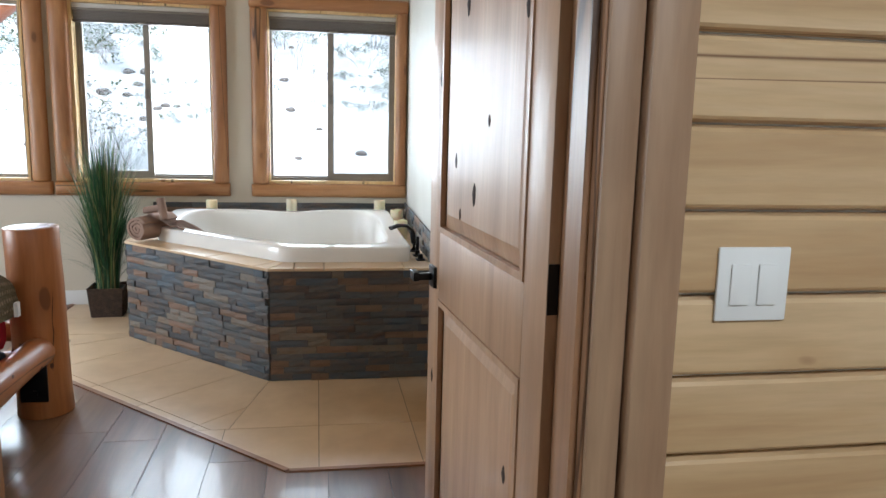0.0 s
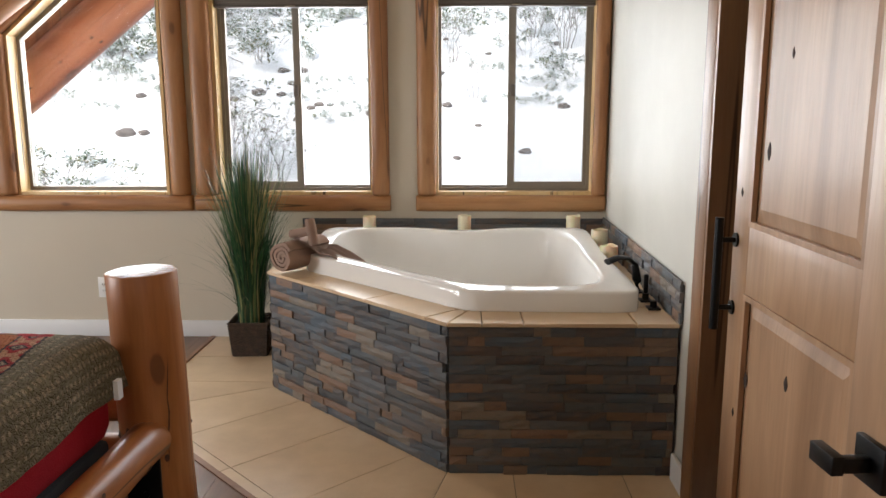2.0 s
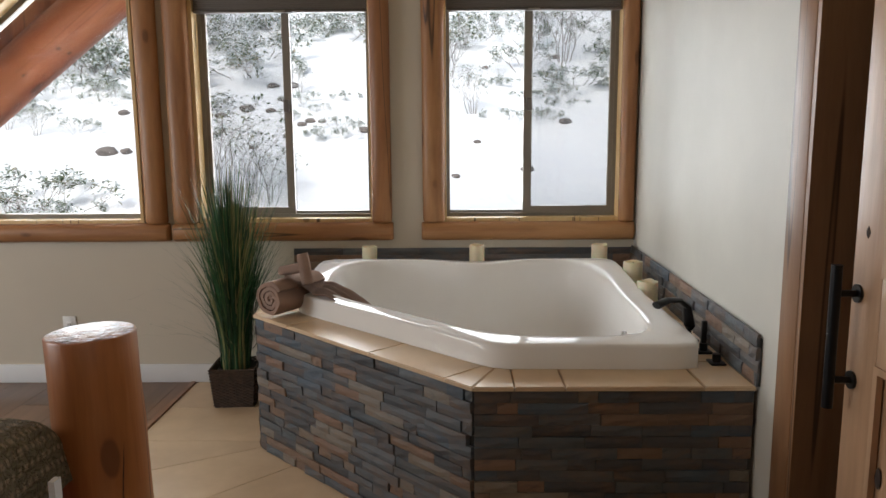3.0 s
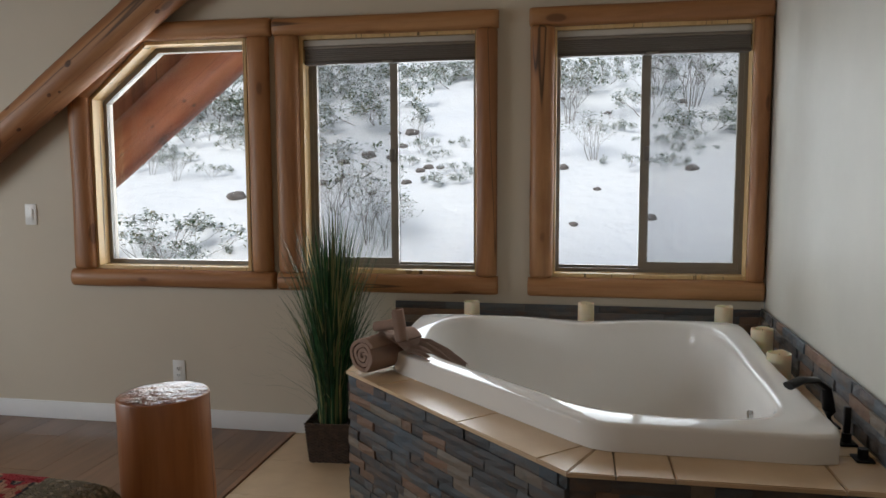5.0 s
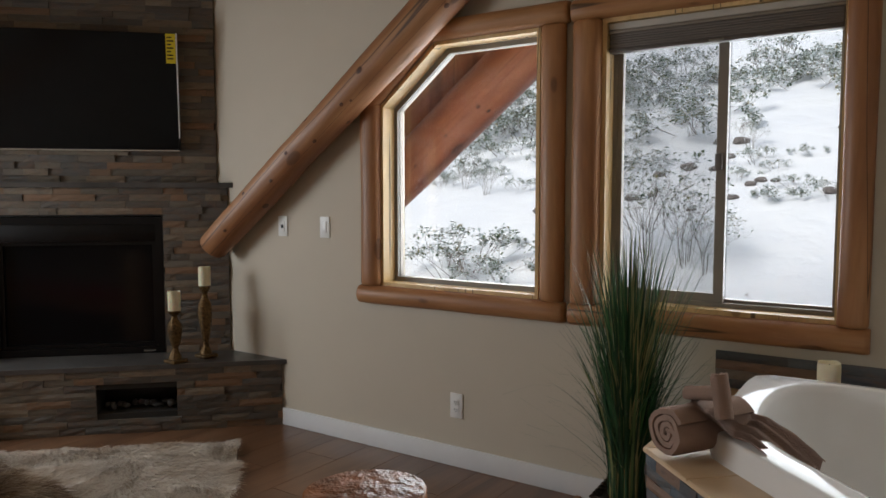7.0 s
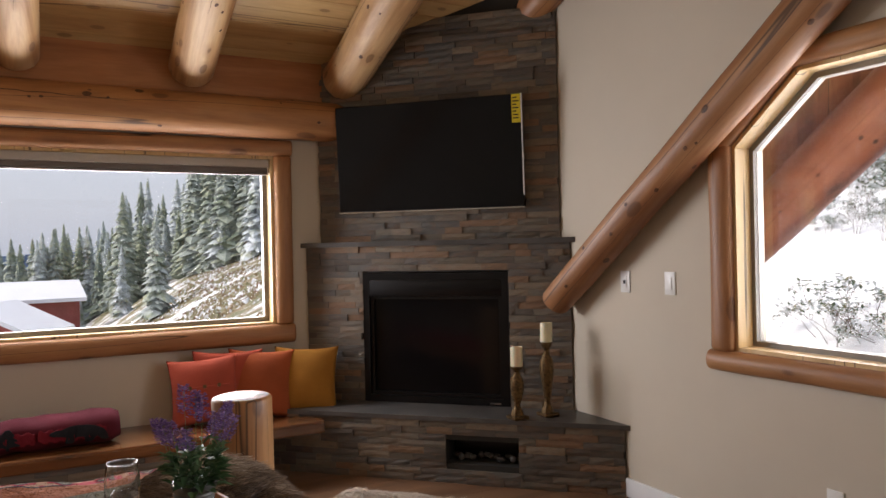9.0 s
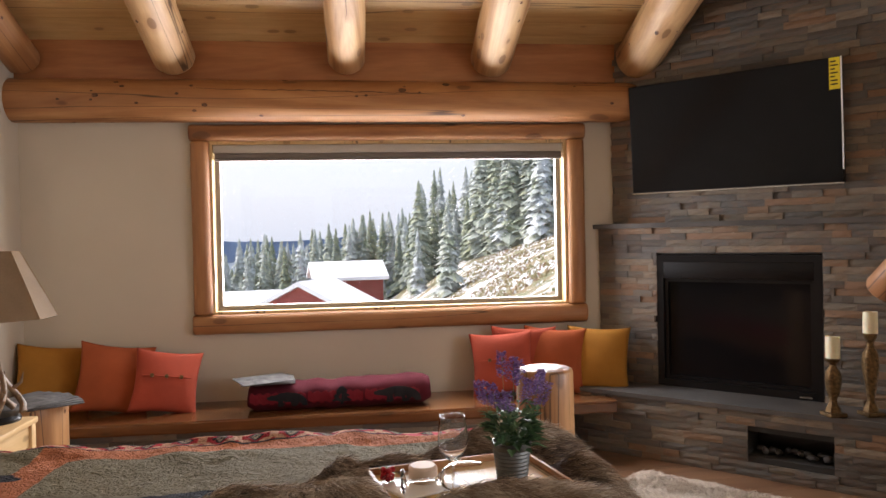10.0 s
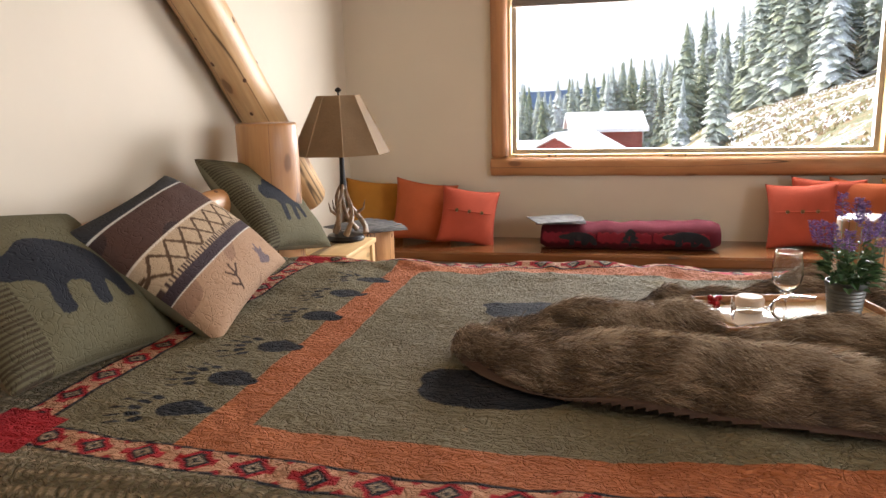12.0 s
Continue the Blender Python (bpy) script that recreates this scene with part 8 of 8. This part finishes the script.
def cabin(az, d, w, l, hw, hr, turn, label, lift=0.0):
    x, y = EYE_[0] - d * math.cos(radians(az)), EYE_[1] + d * math.sin(radians(az))
    z = hill_at(x, y) + lift
    c = thing("red_cabin", (x, y, z), label, "house", "far cabins")
    at = pose(x, y, z, 0, 0, turn)
    bm = prism(bmesh.new(), [(-w / 2, -3), (w / 2, -3), (w / 2, hw), (0, hw + hr), (-w / 2, hw)], -l / 2, l / 2, "y")
    part("wall", bm, M_REDSIDE, c, smooth=None, at=at)
    for s in (-1, 1):
        e = 0.6
        k = hr / (w / 2)
        bm = prism(bmesh.new(), [(s * (w / 2 + e), hw - e * k + 0.05), (0, hw + hr + 0.05), (0, hw + hr + 0.5), (s * (w / 2 + e), hw - e * k + 0.42)], -l / 2 - e, l / 2 + e, "y")
        part("roof", bm, M_ROOFSNOW, c, "snow-covered roof", smooth=None, at=at)
    for u in (-w * 0.22, w * 0.22):
        for face in (-1, 1):
            y0, y1 = sorted((face * (l / 2 + 0.01), face * (l / 2 + 0.08)))
            part("window", boxes((u - 0.6, u + 0.6, y0, y1, hw * 0.35, hw * 0.8)), M_FARGLASS, c, smooth=None, at=at)
    return c


cabin(-3.3, 76, 9, 8, 1.6, 2.2, 70, "red cabin with a snowy gable roof far down the slope", 1.3)
cabin(-1.0, 88, 7.0, 7.5, 3.6, 1.4, 8, "taller red cabin with a snowy roof among the trees", 2.2)
cabin(-9.5, 80, 7, 9, 1.0, 1.3, 8, "low red cabin nearly hidden under its snowy roof", 2.6)

# shrubs and stones on the near slope behind the gable
M_TWIG = Nodes("frosted_twigs", 0.8)
M_TWIG.color(M_TWIG.ramp(island_of(M_TWIG), [(0, (0.10, 0.075, 0.06)), (0.45, (0.22, 0.19, 0.17)), (0.8, (0.50, 0.50, 0.50)), (1, (0.7, 0.7, 0.72))]))
M_TWIG = M_TWIG.m
M_SHRUB = Nodes("shrub_leaves", 0.7)
M_SHRUB.color(M_SHRUB.ramp(island_of(M_SHRUB), [(0, (0.05, 0.085, 0.05)), (0.3, (0.11, 0.16, 0.09)), (0.45, (0.24, 0.21, 0.10)), (0.55, (0.55, 0.62, 0.62)), (1, (0.84, 0.86, 0.88))]))
M_SHRUB = M_SHRUB.m


def shrub(name, seed, twigs, leaves, r, h, label):
    rr_ = random.Random(seed)
    s = thing(name, (0, 0, 0), label, "shrub", name + "s on the slope")
    tv_, tf_, lv_, lf_ = [], [], [], []

    def twig(p, d, l, w, depth):
        q = p + d * l
        b0 = len(tv_)
        sd = d.cross(Vector((0.3, 0.2, 1))).normalized() * w
        u = d.cross(sd).normalized() * w
        tv_.extend([tuple(p - sd), tuple(p + sd), tuple(p + u), tuple(q - sd * 0.6), tuple(q + sd * 0.6), tuple(q + u * 0.6)])
        tf_.extend([(b0, b0 + 1, b0 + 4, b0 + 3), (b0 + 1, b0 + 2, b0 + 5, b0 + 4), (b0 + 2, b0, b0 + 3, b0 + 5)])
        if depth:
            for _ in range(rr_.choice((2, 3))):
                twig(q, (d + Vector((rr_.gauss(0, 0.45), rr_.gauss(0, 0.45), rr_.gauss(0.1, 0.3)))).normalized(), l * 0.72, w * 0.6, depth - 1)
        else:
            for _ in range(leaves):
                c_ = q + Vector((rr_.gauss(0, 0.03), rr_.gauss(0, 0.03), rr_.gauss(0, 0.03)))
                leaf(lv_, lf_, c_, (rr_.gauss(0, 1), rr_.gauss(0, 1), rr_.gauss(0.2, 0.6)), rr_.uniform(0.04, 0.075), 0.018)
    for k in range(twigs):
        a = rr_.uniform(0, 6.283)
        t = rr_.uniform(0.1, 1) * r
        twig(Vector((math.cos(a) * t * 0.3, math.sin(a) * t * 0.3, -0.05)), Vector((math.cos(a) * t, math.sin(a) * t, h)).normalized(), h * rr_.uniform(0.3, 0.45), 0.008, 4 if leaves < 2 else 3)
    raw_part("branches", tv_, tf_, M_TWIG, s)
    if lv_:
        raw_part("leaves", lv_, lf_, M_SHRUB, s)
    return s


kinds = [shrub("leafy_shrub", 5, 9, 5, 1.0, 0.6, "low green shrub dusted with snow on the hillside"), shrub("leafy_shrub", 6, 8, 6, 1.3, 0.5, "low green shrub dusted with snow on the hillside"),
         shrub("bare_shrub", 7, 9, 1, 0.55, 1.0, "bare frosted shrub standing in the snow")]
spots = [(0, -6.0, 4.35, 0.8), (1, -5.4, 4.5, 0.7), (0, -5.75, 4.5, 1.1), (2, -3.75, 4.9, 1.15), (2, -3.3, 4.8, 0.9), (2, -3.05, 4.6, 0.7), (0, 0.35, 9.4, 0.9), (1, 1.3, 8.8, 0.8), (0, -1.6, 10.2, 1.1), (2, -0.6, 7.4, 0.7)]
for k in range(62):
    y = rr.uniform(8.6, 15)
    spots.append((rr.choice((0, 1, 0, 1, 2)), rr.uniform(-17, 5.5), y, rr.uniform(0.7, 1.35)))
for k in range(30):
    spots.append((rr.choice((0, 1, 2)), rr.uniform(-14, 4), rr.uniform(6.5, 9), rr.uniform(0.35, 0.6)))
for k in range(34):
    spots.append((rr.choice((0, 1)), rr.choice((-6.2, -2.6, 0.2, 2.4)) + rr.gauss(0, 0.7), rr.uniform(6.4, 8.8), rr.uniform(0.28, 0.55)))
for k in range(26):
    spots.append((rr.choice((0, 1)), rr.uniform(-19, -7.5), rr.uniform(4.5, 9.5), rr.uniform(0.6, 1.2)))
for k in range(55):
    spots.append((rr.choice((0, 1)), rr.uniform(-15, 5.5), rr.uniform(8.8, 13.5), rr.uniform(0.8, 1.5)))
for i, (k, x, y, s) in enumerate(spots):
    m = pose(x, y, hill_at(x, y) - 0.03, 0, 0, rr.uniform(0, 360)) @ Matrix.Scale(s, 4)
    copy_thing(kinds[k], m)
for i, k_ in enumerate(kinds):
    k_.location = (-9.0 - 1.5 * i, 9.5, hill_at(-9.0 - 1.5 * i, 9.5))
M_HEATH = Nodes("frosted_brush", 0.85)
M_HEATH.color(M_HEATH.ramp(island_of(M_HEATH), [(0, (0.17, 0.09, 0.06)), (0.25, (0.24, 0.18, 0.09)), (0.5, (0.17, 0.19, 0.09)), (0.7, (0.28, 0.22, 0.12)), (0.78, (0.62, 0.65, 0.68)), (1, (0.84, 0.86, 0.9))]))
hv, hf = [], []
for k in range(21000):
    az, d = rr.uniform(-3, 21), 20 + 58 * rr.random() ** 0.8
    x, y = EYE_[0] - d * math.cos(radians(az)), EYE_[1] + d * math.sin(radians(az))
    if noise.noise((x * 0.13, y * 0.13, 4)) + 0.5 * noise.noise((x * 0.6, y * 0.6, 9)) < -0.08:
        continue
    z, r_, b0 = hill_at(x, y), rr.uniform(0.05, 0.17), len(hv)
    a = rr.uniform(0, 3.14)
    ca, sa, hh = math.cos(a) * r_, math.sin(a) * r_, r_ * rr.uniform(0.6, 1.2)
    hv += [(x - ca, y - sa, z - 0.03), (x + ca, y + sa, z - 0.03), (x - sa, y + ca, z - 0.03), (x + sa, y - ca, z - 0.03), (x + rr.uniform(-0.1, 0.1), y + rr.uniform(-0.1, 0.1), z + hh)]
    hf += [(b0, b0 + 2, b0 + 4), (b0 + 2, b0 + 1, b0 + 4), (b0 + 1, b0 + 3, b0 + 4), (b0 + 3, b0, b0 + 4)]
tagged(new("brush", raw_mesh("brush", hv, hf, M_HEATH.m)), "low yellow-brown brush with snow between on the hillside", "brush", kind="stuff")
M_ROCK = plain("brown_stone", (0.16, 0.14, 0.13), 0.85, vary=0.35, scale=3, bump=0.5)
bm = bmesh.new()
bmesh.ops.create_icosphere(bm, subdivisions=2, radius=1)
for v in bm.verts:
    v.co = Vector((v.co.x, v.co.y * 0.8, v.co.z * 0.5)) * (1 + 0.35 * noise.noise(v.co * 1.4))
rock_mesh = to_mesh(bm, "rock", M_ROCK, 50)
for k in range(34):
    x, y = rr.uniform(-6.5, 2.5), rr.uniform(5.0, 10.5)
    if k < 12:
        x, y = rr.uniform(-4.6, -3.0), rr.uniform(6.4, 8.6)
    o_ = tagged(new("rock", rock_mesh), "brown stone half buried in the snow", "rock", "rocks on the slope")
    s = rr.uniform(0.06, 0.15)
    o_.matrix_basis = pose(x, y, hill_at(x, y) + s * 0.15, 0, 0, rr.uniform(0, 360)) @ Matrix.Scale(s, 4)

ov = thing("roof_overhang_log", (-3.6, 0.75, 1.2), "heavy red-stained log brace under the roof overhang outside", "log brace")
log_part("log", (-4.8, 0.75, 0.86), (-2.0, 0.75, 3.06), 0.16, 0.16, M_BEAM_OUT, ov, seed=31, wob=0.05)
bm = prism(bmesh.new(), [(-5.2, 0.75), (-5.2, 1.5), (-1.9, 4.1), (-1.9, 3.2)], 0.86, 0.90, "y")
part("gable_board", bm, M_BEAM_OUT, ov, "red-brown stained boards behind the log", None)

# ---- floor pieces ----
TILE_EDGE = [(-2.37, 0), (-2.37, -1.215), (-0.725, -2.86), (-0.001, -2.86), (-0.001, 0)]
fl = tagged(part("floor_tiles", prism(bmesh.new(), [(-2.37, -0.002), (-2.37, -1.215), (-0.725, -2.86), (-0.002, -2.86), (-0.002, -0.002)], -0.0115, -0.003), M_GROUT, None, "cream ceramic floor tiles round the tub"), kind="structure")


def tile_piece(poly):
    if not poly or len(poly) < 3:
        return
    bm = prism(bmesh.new(), poly, -0.0028, 0.0)
    part("floor_tile", bm, M_TILE, fl, smooth=None)


secA1 = [(-0.865, -1.80), (-0.002, -1.80), (-0.002, -2.43), (-1.005, -2.43)]
secA2 = [(-1.155, -2.43), (-0.002, -2.43), (-0.002, -2.85), (-0.728, -2.85)]
secB = [(-0.865, -1.80), (-1.005, -2.43), (-1.16, -2.432), (-2.362, -1.222), (-1.775, -0.89)]
secC = [(-2.364, -0.002), (-1.775, -0.002), (-1.775, -0.89), (-2.364, -1.222)]
g_ = 0.002
for xa, xb in ((-1.45, -1.02), (-1.02, -0.61), (-0.61, -0.19), (-0.19, 0)):
    for sec in (secA1, secA2):
        tile_piece(clip_in([(xa, -3), (xb, -3), (xb, -1.5), (xa, -1.5)], sec, g_) and clip_in([(xa + g_, -3), (xb - g_, -3), (xb - g_, -1.5), (xa + g_, -1.5)], sec, g_))
k0 = 0.065
for i in range(-3, 4):
    ca, cb = k0 + 0.58 * i, k0 + 0.58 * (i + 1)
    # strips between the lines x - y = ca and x - y = cb, split 0.59 m out from the tub
    for (da, db) in ((-2.0, -3.51), (-3.51, -4.2)):
        quad = [((ca + da) / 2, (da - ca) / 2), ((cb + da) / 2, (da - cb) / 2), ((cb + db) / 2, (db - cb) / 2), ((ca + db) / 2, (db - ca) / 2)]
        tile_piece(clip_in(clip_in(ccw(quad), quad, g_), secB, g_))
for ya, yb in ((-1.3, -0.82), (-0.82, -0.41), (-0.41, 0)):
    tile_piece(clip_in([(-3, ya + g_), (-1.5, ya + g_), (-1.5, yb - g_), (-3, yb - g_)], secC, g_))
bm = bmesh.new()
edge = [Vector((-2.37, -0.005)), Vector((-2.37, -1.215)), Vector((-0.725, -2.86)), Vector((-0.005, -2.86))]
for a, b in zip(edge, edge[1:]):
    d = (b - a).normalized()
    nrm = Vector((d.y, -d.x)) * 0.022
    q = [tuple(a - nrm * 0.1), tuple(b - nrm * 0.1), tuple(b + nrm), tuple(a + nrm)]
    prism(bm, q, -0.011, 0.006)
M_STRIP = wood("edge_strip", (0.18, 0.08, 0.04), (0.30, 0.15, 0.08), (0.38, 0.2, 0.11), 0.35, "x", 0.0)
structure("trim_floor_strip", bm, M_STRIP, "narrow reddish wood strip between tiles and planks")

pf = tagged(part("floor_planks", boxes((XW, 0, YS, 0, -0.0118, -0.0117)), M_MORTAR, None, "dark brown wood-look floor planks"), kind="structure")
room_left = [[(XW, -0.002), (XW, -1.215), (-2.40, -1.215), (-2.40, -0.002)]]
diag_cut = ((-2.397, -1.226), (-0.733, -2.89))
PW, PL = 0.235, 1.22
rr = random.Random(21)
count = 0
for j in range(40):
    x0 = -1.515 + (j - 20) * PW
    x1 = x0 + PW
    if x0 >= 1.5 or x1 <= XW:
        continue
    y = -7.6 - rr.uniform(0, PL)
    if j == 20:
        y = -2.51 - PL * 5
    x0, x1 = max(x0, XW), min(x1, 1.5)
    while y < -0.003:
        ya, yb = max(y, -7.6), min(y + PL, -0.002)
        y += PL
        if yb - ya < 0.02:
            continue
        quad = [(x0 + 0.001, ya + 0.001), (x1 - 0.001, ya + 0.001), (x1 - 0.001, yb - 0.001), (x0 + 0.001, yb - 0.001)]
        if x1 < -1.45:
            if yb <= YS:
                continue
            quad = [(p[0], max(p[1], YS + 0.001)) for p in quad]
        pieces = []
        # west of the tiled corner, then south of its slanting edge, then south of its front edge
        pieces.append(clip_in(quad, [(XW, -8), (-2.393, -8), (-2.393, 0), (XW, 0)], 0))
        pieces.append(clip_in(quad, [(-2.393, -8), (-0.734, -8), (-0.734, -2.886), (-2.393, -1.224)], 0))
        pieces.append(clip_in(quad, [(-0.734, -8), (1.5, -8), (1.5, -2.884), (-0.734, -2.884)], 0))
        for p in pieces:
            if len(p) > 2 and count < 700:
                if min(q[0] for q in p) > 0.0 and max(q[1] for q in p) > -4.5:
                    continue
                ob = part("plank", prism(bmesh.new(), p, -0.0115, 0.0), M_PLANK, pf, smooth=None)
                count += 1
